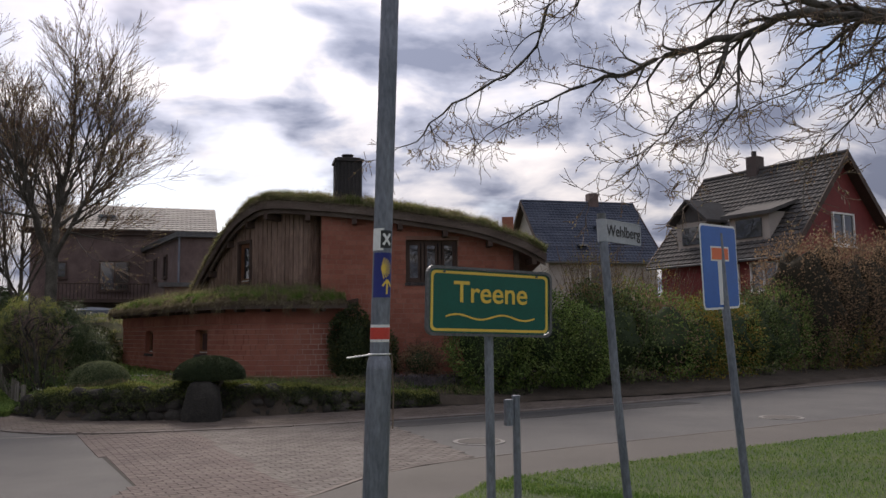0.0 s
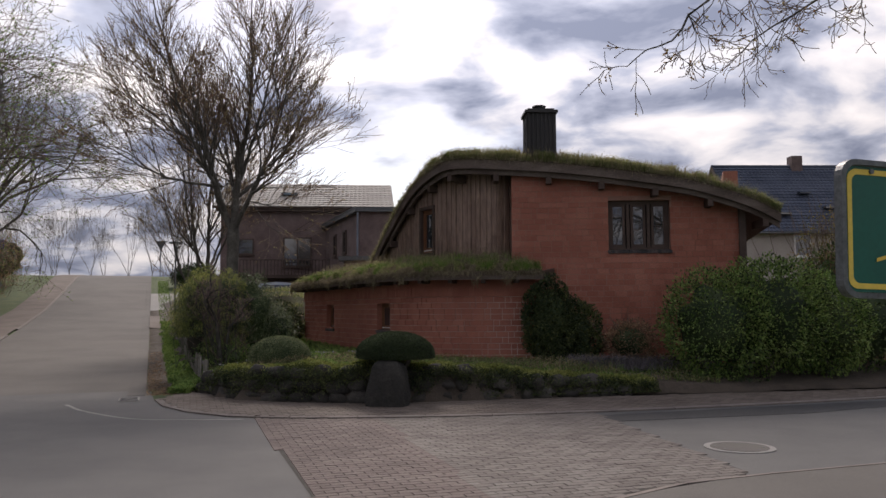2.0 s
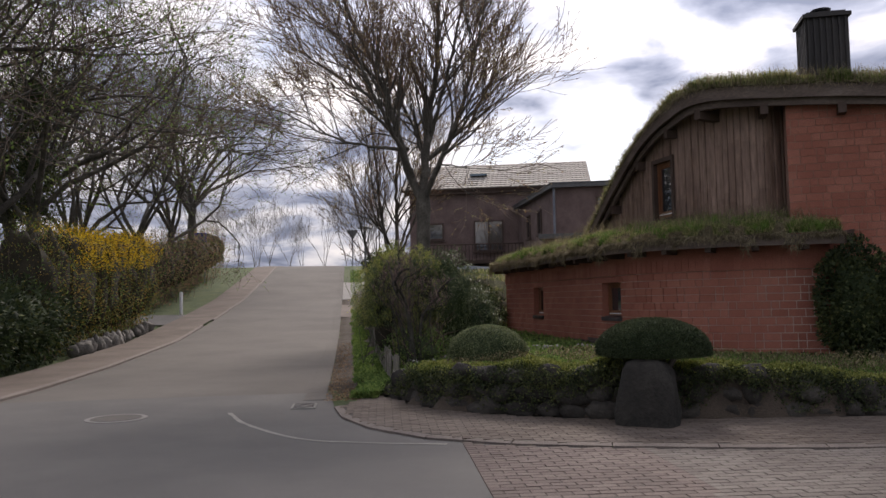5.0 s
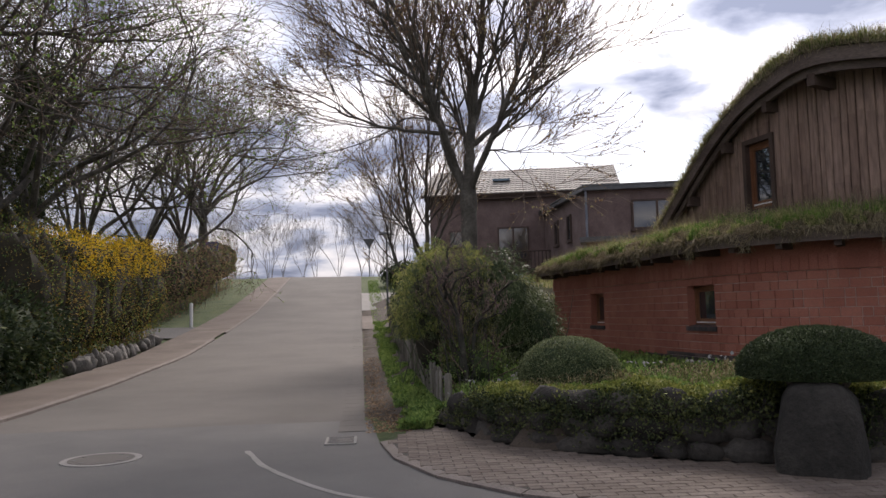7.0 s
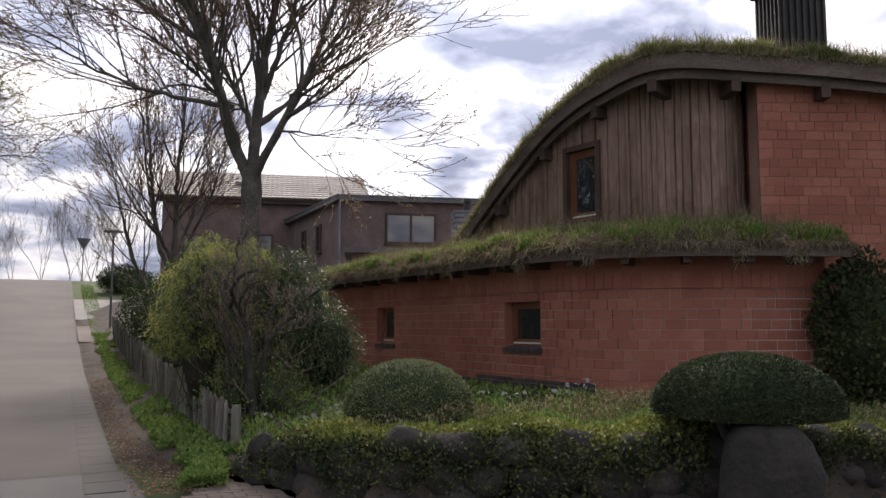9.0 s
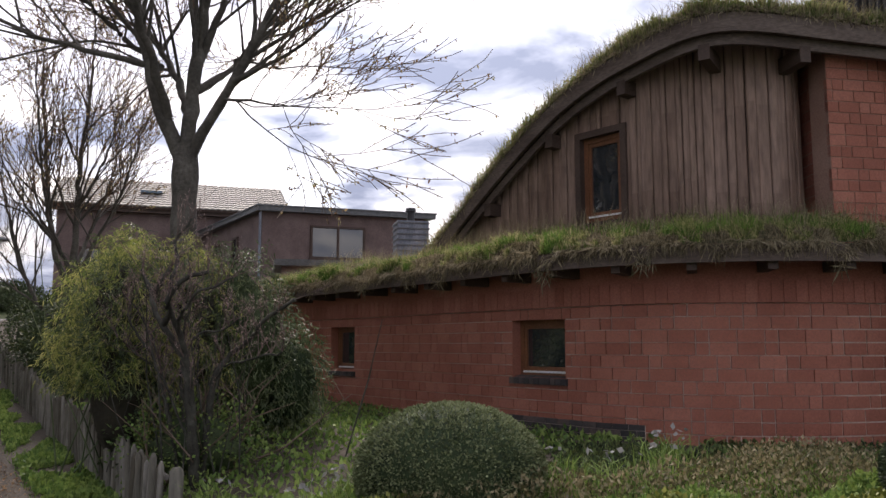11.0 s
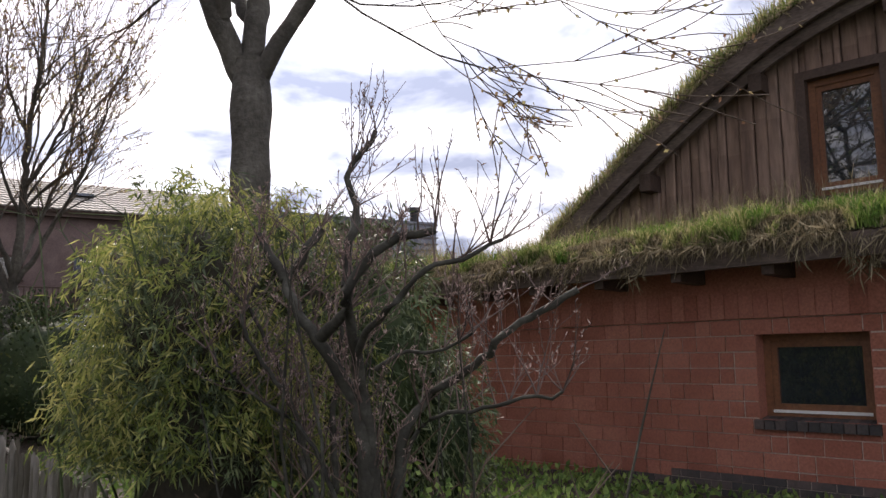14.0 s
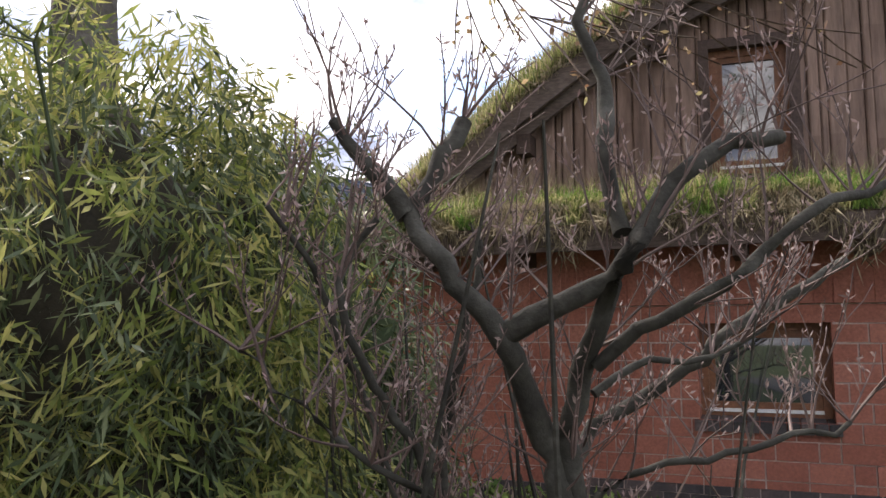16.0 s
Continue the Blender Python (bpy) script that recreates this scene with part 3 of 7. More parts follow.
def kerb_run(name, line, width, height, base, label, flip=1):
    """A row of kerb stones on a plan line, each with its own gap."""
    p = Path2(line)
    run = thing(name, label, "kerb", kind="structure")
    s = 0.0
    while s < p.length - 0.2 and s < 60:
        e = min(s + 0.99, p.length)
        a0, a1, c0, c1 = p.at(s), p.at(e - 0.012), p.at(s, width * flip), p.at(e - 0.012, width * flip)
        z0, z1 = land(*a0) + base, land(*a1) + base
        ch = 0.015
        Build().hexa([(*a0, z0 - 0.1), (*a1, z1 - 0.1), (*c1, z1 - 0.1), (*c0, z0 - 0.1), (*a0, z0 + height - ch), (*a1, z1 + height - ch), (*c1, z1 + height), (*c0, z0 + height)]).ob("kerb_stone", M["kerb"], run)
        s = e
    return run


def build_roads():
    A = list(np.arange(-26, 62, 2.0)) + [70, 90, 140]
    b = strip([a for a in A if a >= 2.0] , -0.02, 5.05, 0.012)
    tagged(b.ob("road_hill", M["asphalt_old"]), "worn warm-grey asphalt road that climbs to a hilltop", "road", kind="structure")
    b = Build()
    n, f = Path2(NEAR_KERB), Path2(FAR_KERB)
    # crossing and the road to the side, one level sheet between the kerbs
    outline = [tuple(n.at(s)) for s in np.linspace(0, n.length, 90)]
    back = [tuple(f.at(s)) for s in np.linspace(f.length, 0, 60)]
    left = [lane(2.02, -0.1), lane(2.02, 2.5), lane(2.02, 5.4), (-15.6, 12.5), (-20, 8), (-34, 0)]
    poly = outline + back + left
    bm = bmesh.new()
    face = bm.faces.new([bm.verts.new((x, y, 0.012)) for x, y in poly])
    bmesh.ops.triangulate(bm, faces=[face])
    me = bpy.data.meshes.new("road_crossing")
    bm.to_mesh(me)
    bm.free()
    me.materials.append(M["asphalt"])
    tagged(new("road_crossing", me), "grey asphalt of a road junction, patched and worn", "road", kind="structure")
    # pale repair seam curving across the asphalt
    seam = Path2(spline([(-9.85, 14.1), (-9.0, 13.4), (-7.76, 12.76), (-6.9, 12.8), (-6.1, 13.0)], 0.1))
    S = np.linspace(0, seam.length, 40)
    b = Build().sheet([[(*seam.at(s, 0.03 + 0.02 * noise.noise(Vector((s * 4, 0, 0)))), 0.0165) for s in S], [(*seam.at(s, -0.03), 0.0165) for s in S]])
    tagged(b.ob("road_seam", M["concrete"]), "pale dusty repair seam in the asphalt", "road", kind="structure")
    # dark patches
    for k, q in enumerate(([(-1.1, 14.32), (-0.86, 13.73), (1.98, 15.16), (2.9, 15.9), (5.6, 17.6), (5.2, 18.0), (3.6, 17.1)],)):
        tagged(Build().prism(q, 0.0, 0.018).ob("road_patch", M["asphalt_patch"]), "dark repaired asphalt patch beside the kerb", "road", kind="structure")
    kerb_run("kerb_far", FAR_KERB, -0.1, 0.05, 0.0, "low weathered concrete kerb along the paved walk", 1)
    kerb_run("kerb_near", NEAR_KERB, 0.1, 0.05, 0.0, "low concrete kerb along the near pavement", 1)
    # near pavement and the lawn
    outer = [n.at(s, 0.1) for s in np.linspace(0, n.length, 80)]
    inner = [n.at(s, 1.45) for s in np.linspace(0, n.length, 80)]
    b = Build().sheet([[(*o, 0.045) for o in outer], [(*i, 0.05) for i in inner]])
    tagged(b.ob("pavement_near", M["asphalt_old"]), "narrow grey asphalt pavement beside the lawn", "pavement", kind="structure")
    b = Build()
    far = [(p[0] + 8 * 0.53 + 3, p[1] - 8 * 0.85 - 6) for p in inner]
    b.sheet([[(*i, 0.06) for i in inner], [(*q, 0.04) for q in far]])
    lawn = b.ob("lawn", M["grass_floor"])
    tagged(lawn, "short green lawn round the sign posts", "lawn", kind="structure")
    rng = np.random.default_rng(3)
    lo = n.near(-1.6, 7.6)
    xy = n.many(lo + 18.0 * rng.uniform(0, 1, 70000) ** 1.3, 1.47 + 6 * rng.uniform(0, 1, 70000) ** 1.2)
    xy = xy[(xy[:, 1] > 5.2) & (xy[:, 0] > -1.0)]
    P = np.column_stack([xy, np.full(len(xy), 0.05)])
    V, F = blades(np.array(P), 0.055, 0.004, 0.7, rng)
    tagged(link_mesh("lawn_grass", V, F, M["grass"], kind="stuff"), "short green grass blades of the lawn", "grass")
    # hill road: edge gutter, far kerb and pavement
    gut = thing("gutter", "pale concrete gutter slabs along the road edge", "gutter", kind="structure")
    for a in np.arange(1.0, 46, 0.5):
        (x0, y0), (x1, y1), (x2, y2), (x3, y3) = lane(a + 0.006, -0.02), lane(a + 0.494, -0.02), lane(a + 0.494, 0.3), lane(a + 0.006, 0.3)
        z0, z1 = land(x0, y0), land(x1, y1)
        Build().hexa([(x0, y0, z0 - 0.1), (x1, y1, z1 - 0.1), (x2, y2, z1 - 0.1), (x3, y3, z0 - 0.1), (x0, y0, z0 + 0.022), (x1, y1, z1 + 0.022), (x2, y2, z1 + 0.018), (x3, y3, z0 + 0.018)]).ob("slab", M["asphalt_old"], gut)
    line = [lane(a, 5.05) for a in np.arange(1.4, 20.0, 0.7)]
    kerb_run("kerb_left", line, -0.1, 0.07, 0.0, "low dark kerb of the hill road", 1)
    line = [lane(a, 5.05) for a in np.arange(22.0, 58, 0.7)]
    kerb_run("kerb_left_upper", line, -0.1, 0.05, 0.0, "low dark kerb of the upper hill road", 1)
    b = strip(list(np.arange(1.5, 60, 1.5)), 5.15, 6.6, 0.05)
    tagged(b.ob("pavement_left", M["paver_walk"]), "reddish paved walk beside the hill road", "pavement", kind="structure")
    b = strip(list(np.arange(20.4, 25.0, 1.0)), 6.6, 14, 0.03)
    tagged(b.ob("driveway", M["asphalt"]), "asphalt driveway between the hedges", "road", kind="structure")


BED_S = Path2(WALK_IN).S


def bed_many(xy):
    """Heights of the garden: up from the road edge and from the wall line to the foot of the house. Also: behind the line?"""
    d = np.hypot(xy[:, None, 0] - WALK_IN[None, :, 0], xy[:, None, 1] - WALK_IN[None, :, 1])
    k = d.argmin(1)
    dist = d[np.arange(len(xy)), k]
    t = WALK_IN[np.minimum(k + 1, len(WALK_IN) - 1)] - WALK_IN[np.maximum(k - 1, 0)]
    r = xy - WALK_IN[k]
    behind = t[:, 0] * r[:, 1] - t[:, 1] * r[:, 0] > 0
    edge = np.interp(BED_S[k], [0, 1.2, 4.8, 9.3, 12, 40], [0.12, 0.42, 0.6, 0.26, 0.1, 0.12])
    bed = edge + (0.52 - edge) * np.clip((dist - 0.28) / 3.2, 0, 1)
    off = -((xy[:, 0] - ROAD_0[0]) * ROAD_N[0] + (xy[:, 1] - ROAD_0[1]) * ROAD_N[1])
    ramp = np.interp(off, [0, 0.4, 1.0, 1.6, 3, 9], [0.03, 0.05, 0.12, 0.3, 0.5, 0.7])
    return land_many(xy) + np.minimum(bed, ramp), behind & (off > 0.02), dist


def bed_height(x, y):
    return float(bed_many(np.array([[x, y]]))[0][0])


def build_garden_soil():
    xs, ys = np.arange(-26, 34, 0.3), np.arange(14.6, 46, 0.3)
    X, Y = np.meshgrid(xs, ys)
    xy = np.column_stack([X.ravel(), Y.ravel()])
    z, ok, dist = (np.concatenate(q) for q in zip(*[bed_many(q) for q in np.array_split(xy, 20)]))
    z = np.where(ok & (dist > 0.15), z, land_many(xy) - 0.12)
    z = z + np.array([0.03 * noise.noise(Vector((p[0] * 1.5, p[1] * 1.5, 0))) for p in xy])
    n = len(xs)
    i, j = np.meshgrid(np.arange(len(ys) - 1), np.arange(n - 1), indexing="ij")
    F = np.stack([i * n + j, i * n + j + 1, (i + 1) * n + j + 1, (i + 1) * n + j], -1).reshape(-1, 4)
    F = F[ok[F].any(1)]
    g = link_mesh("garden", np.column_stack([xy, z]), F.astype(np.int32), M["soil"], smooth=True)
    tagged(g, "raised garden of dark soil round the house", "garden", kind="structure")


build_ground()
build_roads()
build_garden_soil()

# ---- the turf-roofed house ----
ANNEX = Path2(spline([(-10.3, 25.61), (-8.9, 23.79), (-7.4, 21.84), (-5.95, 19.95), (-5.35, 19.36), (-4.6, 19.02), (-3.6, 18.95), (-2.5, 19.22)], 0.1))
TIMBER = Path2(spline([(-8.2, 24.5), (-6.7, 22.7), (-5.18, 20.87), (-4.5, 20.2), (-3.9, 19.92), (-3.4, 19.98), (-3.02, 20.5)], 0.1))
FRONT = Path2([(-3.05, 19.75), (-0.6, 20.15), (1.85, 20.55)])
EDGE = spline([(-7.75, 23.5, 2.3), (-7.21, 22.84, 3.0), (-6.62, 22.13, 3.68), (-6.05, 21.45, 4.26), (-5.62, 20.94, 4.6), (-5.1, 20.3, 4.82), (-4.35, 19.42, 4.9), (-3.0, 19.5, 4.84), (-1.5, 19.66, 4.7), (0.5, 19.9, 4.4), (1.4, 20.0, 4.16), (2.1, 20.1, 3.9), (2.65, 20.2, 3.6)], 0.2)
COURSE = 0.123


def roof_under(x, y):
    """Underside of the main roof over a plan place, by the nearest place of its edge."""
    d = (EDGE[:, 0] - x) ** 2 + (EDGE[:, 1] - y) ** 2
    k = np.argsort(d)[:2]
    w = 1 / (d[k] + 1e-4)
    return float((EDGE[k, 2] * w).sum() / w.sum()) - 0.1


def brick_courses(path, z0, z1, holes, parent, single, proud=0.003, joint=lambda s: 0.013):
    """Bricks laid in running bond on a plan line. single: s-range whose bricks are objects of their own."""
    top = z1 if callable(z1) else (lambda s: z1)
    rng = np.random.default_rng(11)
    rest = Build()
    h, g, t = COURSE, 0.013, 0.05
    row, count, shared = 0, 0, {}
    z = z0
    while z < 6:
        s = -0.25 * (0, 0.5, 0.25, 0.75)[row % 4]
        k = row
        while s < path.length:
            L = 0.25 if (k + row) % 3 else 0.125
            k += 1
            g = joint(s)
            a, b = max(s + g / 2, 0), min(s + L - g / 2, path.length)
            s += L
            if b - a < 0.03 or z + h > top((a + b) / 2):
                continue
            cut = [(a, b)]
            for q in holes:
                if q[2] < z + h - 0.02 and q[3] > z + 0.02:
                    nxt = []
                    for u, v in cut:
                        if v <= q[0] or u >= q[1]:
                            nxt.append((u, v))
                        else:
                            if q[0] - u > 0.03:
                                nxt.append((u, q[0]))
                            if v - q[1] > 0.03:
                                nxt.append((q[1], v))
                    cut = nxt
            for u, v in cut:
                pr = proud + rng.uniform(0, 0.003)
                if single and single[0] < u < single[1] and single[2] < z < single[3] and count < 300:
                    key = round(v - u, 2)
                    if key not in shared:
                        me = Build().box((0, 0, 0), (v - u, t, h - g)).ob("brick", M["brick_one"], parent)
                        shared[key] = me
                        ob = me
                    else:
                        ob = new("brick", shared[key].data)
                        ob.parent = parent
                    x, y = path.at((u + v) / 2, pr - t / 2)
                    (x0, y0), (x1, y1) = path.at(u), path.at(v)
                    ob.matrix_basis = pose(x, y, z + h / 2, 0, 0, math.degrees(math.atan2(y1 - y0, x1 - x0)))
                    count += 1
                else:
                    o0, o1, i0, i1 = path.at(u, pr), path.at(v, pr), path.at(u, -t + pr), path.at(v, -t + pr)
                    a0, a1 = z + g / 2, z + h - g / 2
                    rest.hexa([(*o0, a0), (*o1, a0), (*i1, a0), (*i0, a0), (*o0, a1), (*o1, a1), (*i1, a1), (*i0, a1)])
        z += h
        row += 1
    rest.ob("brickwork", M["brick"], parent, kind="stuff")


def window(name, path, s0, s1, z0, z1, label, depth=0.12, bars=1, frame=0.06, parent=None, mat="wood_frame", sill=True):
    """A timber window set back in its opening."""
    w = parent or thing(name, label, "window", kind="structure")
    wf = Build()
    p0, p1 = path.at(s0, -depth), path.at(s1, -depth)
    q0, q1 = path.at(s0, -depth - 0.06), path.at(s1, -depth - 0.06)

    def piece(b, u0, u1, a0, a1, back=0.0, thick=0.06):
        lerp = lambda u, d: path.at(s0 + (s1 - s0) * u, -depth - d)
        A, B, C, D = lerp(u0, back), lerp(u1, back), lerp(u1, back + thick), lerp(u0, back + thick)
        b.hexa([(*A, a0), (*B, a0), (*C, a0), (*D, a0), (*A, a1), (*B, a1), (*C, a1), (*D, a1)])

    f = frame / (s1 - s0)
    piece(wf, 0, f, z0, z1)
    piece(wf, 1 - f, 1, z0, z1)
    piece(wf, f, 1 - f, z0, z0 + frame)
    piece(wf, f, 1 - f, z1 - frame, z1)
    for k in range(1, bars):
        piece(wf, k / bars - f * 0.5, k / bars + f * 0.5, z0 + frame, z1 - frame)
    # inner casement
    for k in range(bars):
        a, b = k / bars + f * 0.9, (k + 1) / bars - f * 0.9
        piece(wf, a, a + f * 0.8, z0 + frame, z1 - frame, 0.015, 0.05)
        piece(wf, b - f * 0.8, b, z0 + frame, z1 - frame, 0.015, 0.05)
        piece(wf, a + f * 0.8, b - f * 0.8, z0 + frame, z0 + frame * 2, 0.015, 0.05)
        piece(wf, a + f * 0.8, b - f * 0.8, z1 - frame * 1.8, z1 - frame, 0.015, 0.05)
        gl = Build()
        piece(gl, a, b, z0 + frame, z1 - frame, 0.035, 0.008)
        gl.ob("pane", M["glass"], w)
    wf.ob("window_frame", M[mat], w)
    if sill:
        al = Build()
        piece(al, f, 1 - f, z0 + frame * 0.9, z0 + frame * 1.25, -0.012, 0.03)
        al.ob("weather_bar", M["white_trim"], w, "pale metal weather bar")
    # added sheet behind the glass, coloured dark in place of the room's shade
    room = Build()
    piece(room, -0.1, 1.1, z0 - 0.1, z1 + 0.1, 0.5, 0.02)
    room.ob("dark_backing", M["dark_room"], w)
    return w


def reveal(parent, path, q, t=0.006, deep=0.13):
    """Brick lining of a window opening."""
    s0, s1, z0, z1 = q
    b = Build()
    for u, v, a, c in ((s0, s0 + t, z0, z1), (s1 - t, s1, z0, z1), (s0, s1, z1 - t, z1)):
        A, B, C, D = path.at(u, 0.004), path.at(v, 0.004), path.at(v, -deep), path.at(u, -deep)
        b.hexa([(*A, a), (*B, a), (*C, a), (*D, a), (*A, c), (*B, c), (*C, c), (*D, c)])
    b.ob("reveal", M["brick"], parent)


def brick_sill(parent, path, s0, s1, z):
    """A sill of bricks on edge, each one cut on the slope."""
    n = max(3, int((s1 - s0 + 0.06) / 0.075))
    for k in range(n):
        u, v = s0 - 0.03 + (s1 - s0 + 0.06) * k / n + 0.004, s0 - 0.03 + (s1 - s0 + 0.06) * (k + 1) / n - 0.004
        A, B, C, D = path.at(u, 0.035), path.at(v, 0.035), path.at(v, -0.13), path.at(u, -0.13)
        Build().hexa([(*A, z - 0.085), (*B, z - 0.085), (*C, z - 0.085), (*D, z - 0.085), (*A, z - 0.02), (*B, z - 0.02), (*C, z + 0.01), (*D, z + 0.01)]).ob("brick", M["brick_dark"], parent)


def scatter_rows(rows, n, rng, bias=1.0):
    """Random places on a sheet of rows; bias over 1 gathers them at its first row."""
    rows = np.asarray(rows)
    r, c = rows.shape[:2]
    u = rng.uniform(0, 1, n) ** bias * (r - 1.001)
    v = rng.uniform(0, 1, n) * (c - 1.001)
    i, j = u.astype(int), v.astype(int)
    fu, fv = (u - i)[:, None], (v - j)[:, None]
    return rows[i, j] * (1 - fu) * (1 - fv) + rows[i + 1, j] * fu * (1 - fv) + rows[i, j + 1] * (1 - fu) * fv + rows[i + 1, j + 1] * fu * fv


def build_house():
    house = thing("turf_house", "red brick house with timber gable and curved grass roof", "house")
    # ground-floor wing
    w1 = (ANNEX.near(-8.9, 23.79), ANNEX.near(-8.46, 23.25), 1.07, 1.76)
    w2 = (ANNEX.near(-6.38, 20.52), ANNEX.near(-5.89, 19.87), 1.1, 1.745)
    core = wall_along(Path2([ANNEX.at(s, -0.004) for s in np.arange(0, ANNEX.length, 0.1)]), 0.0, 2.3, [w1, w2], 0.3)
    wing = core.welded("wing_wall", M["mortar"], house, "curved red brick wall with pale joints")
    brick_courses(ANNEX, 0.374, lambda s: 1.86, [(*w1[:2], w1[2] + 0.025, w1[3] - 0.03), (*w2[:2], w2[2] + 0.025, w2[3])], wing, (w2[0] - 1.2, w2[1] + 2.6, 0.6, 2.0), joint=lambda s: float(np.interp(s, [w2[0] - 1.5, w2[1]], [0.006, 0.014])))
    # a proud belt course over the windows, and the plain band above it
    b = Build()
    S = np.linspace(0, ANNEX.length, 90)
    for z0, z1, out in ((1.853, 2.25, 0.026),):
        for s, e in zip(S[:-1], S[1:]):
            o0, o1, i0, i1 = ANNEX.at(s, out), ANNEX.at(e, out), ANNEX.at(s, -0.04), ANNEX.at(e, -0.04)
            b.hexa([(*o0, z0), (*o1, z0), (*i1, z0), (*i0, z0), (*o0, z1), (*o1, z1), (*i1, z1), (*i0, z1)])
    b.welded("belt_course", M["brick"], wing, "smooth red brick band under the eaves")
    # upright bricks in the band
    sb = Build()
    for s in np.arange(0.0, ANNEX.length - 0.12, 0.115):
        A, B, C, D = ANNEX.at(s + 0.006, 0.033), ANNEX.at(s + 0.109, 0.033), ANNEX.at(s + 0.109, 0.0), ANNEX.at(s + 0.006, 0.0)
        sb.hexa([(*A, 1.856), (*B, 1.856), (*C, 1.856), (*D, 1.856), (*A, 2.06), (*B, 2.06), (*C, 2.06), (*D, 2.06)])
    sb.ob("soldier_course", M["brick"], wing, "upright brick course", kind="stuff")
    for q in (w1, w2):
        reveal(wing, ANNEX, q)
    # stepped plinth of dark bricks
    for (u, v, z) in ((w2[0] - 2.4, w2[0] - 1.5, 0.57), (w2[0] - 1.5, w2[0] - 0.75, 0.63), (w2[0] - 0.75, w2[1] + 0.9, 0.69)):
        b = Build()
        for q0, q1 in zip(np.linspace(u, v, 9)[:-1], np.linspace(u, v, 9)[1:]):
            o0, o1, i0, i1 = ANNEX.at(q0, 0.017), ANNEX.at(q1, 0.017), ANNEX.at(q0, -0.04), ANNEX.at(q1, -0.04)
            b.hexa([(*o0, 0.2), (*o1, 0.2), (*i1, 0.2), (*i0, 0.2), (*o0, z - 0.004), (*o1, z - 0.004), (*i1, z - 0.004), (*i0, z - 0.004)])
        b.welded("plinth_mortar", M["mortar"], wing)
        for r in range(5):
            L = 0.17
            s = u + 0.085 * (r % 2) - 0.085
            while s < v - 0.05:
                e = min(s + L, v)
                A, B, C, D = ANNEX.at(max(s, u) + 0.004, 0.024), ANNEX.at(e - 0.004, 0.024), ANNEX.at(e, -0.05), ANNEX.at(max(s, u), -0.05)
                zz = z - r * 0.06
                Build().hexa([(*A, zz - 0.055), (*B, zz - 0.055), (*C, zz - 0.055), (*D, zz - 0.055), (*A, zz), (*B, zz), (*C, zz), (*D, zz)]).ob("brick", M["brick_dark"], wing)
                s = e
    # wing end wall
    e0 = ANNEX.at(ANNEX.length)
    endp = Path2([e0, (-2.2, 20.2)])
    wall_along(endp, 0.0, 2.3, [], 0.3).welded("end_wall", M["brick"], house)
    for w, lab in ((w1, "small timber cellar window in a brick wall"), (w2, "small timber window with a brick sill")):
        ob = window("window", ANNEX, *w, lab, parent=None)
        ob.name = "window_1" if w is w1 else "window_2"
        brick_sill(ob, ANNEX, w[0], w[1], w[2] + 0.02)
    # main brick front, over two floors
    big = (FRONT.near(-0.95, 20.1), FRONT.near(0.38, 20.3), 2.86, 3.97)
    top = lambda s: roof_under(*FRONT.at(s)) + 0.03
    wall_along(Path2([FRONT.at(s, -0.004) for s in np.linspace(0, FRONT.length, 30)]), 0.0, top, [big], 0.3).welded("front_wall", M["mortar_red"], house, "red brick upper wall")
    fw = [o for o in house.children if o.name.startswith("front_wall")][0]
    brick_courses(FRONT, 0.374, top, [(*big[:2], big[2] - 0.03, big[3])], fw, None)
    ret = Path2([(-3.045, 20.9), (-3.045, 19.84)])
    rt = wall_along(ret, 2.0, 4.75, [], 0.2).welded("return_wall", M["mortar_red"], house)
    brick_courses(ret, 2.0, 4.7, [], rt, None)
    right = Path2([(1.85, 20.55), (2.4, 27.5)])
    wall_along(right, 0.0, 4.6, [], 0.3).welded("side_wall", M["brick"], house)
    back = Path2([(2.4, 27.5), (-5.5, 28.5), (-9.0, 28.0), (-10.3, 25.61)])
    wall_along(back, 0.0, lambda s: 4.4 if s < 7 else 2.3, [], 0.3, 0.5).welded("back_wall", M["brick"], house)
    ob = window("window_3", FRONT, *big, "three-light dark timber window under the grass roof", bars=3, frame=0.07, mat="wood_dark", sill=False)
    brick_sill(ob, FRONT, big[0], big[1], big[2] + 0.02)
    # corner post and belt under the upper wall
    Build().beam((1.9, 20.5, 2.3), (1.9, 20.5, 3.9), 0.14, 0.14).ob("corner_post", M["wood_dark"], house)
    # timber gable: boards and cover strips
    gw = (TIMBER.near(-5.43, 21.17), TIMBER.near(-5.05, 20.71), 2.95, 4.0)
    ttop = lambda s: roof_under(*TIMBER.at(s)) + 0.04
    wall_along(TIMBER, 2.0, ttop, [gw], 0.2).welded("gable_wall", M["wood_dark"], house, "dark stained timber gable wall")
    gable = [o for o in house.children if o.name.startswith("gable_wall")][0]
    rng = np.random.default_rng(4)
    s, k = 0.35, 0
    while s < TIMBER.length - 0.05:
        wdt = float(rng.choice([0.06, 0.085, 0.1, 0.12, 0.14]))
        e = min(s + wdt, TIMBER.length)
        out = (0.018, 0.036)[k % 2] + rng.uniform(-0.006, 0.008)
        parts = [(2.3, ttop((s + e) / 2))]
        if e > gw[0] - 0.05 and s < gw[1] + 0.05:
            parts = [(gw[3] + 0.06, ttop((s + e) / 2)), (2.3, gw[2] - 0.06)]
            if s < gw[0] - 0.06 or e > gw[1] + 0.06:
                parts = [(2.3, ttop((s + e) / 2))]
                e = min(e, gw[0] - 0.05) if s < gw[0] else e
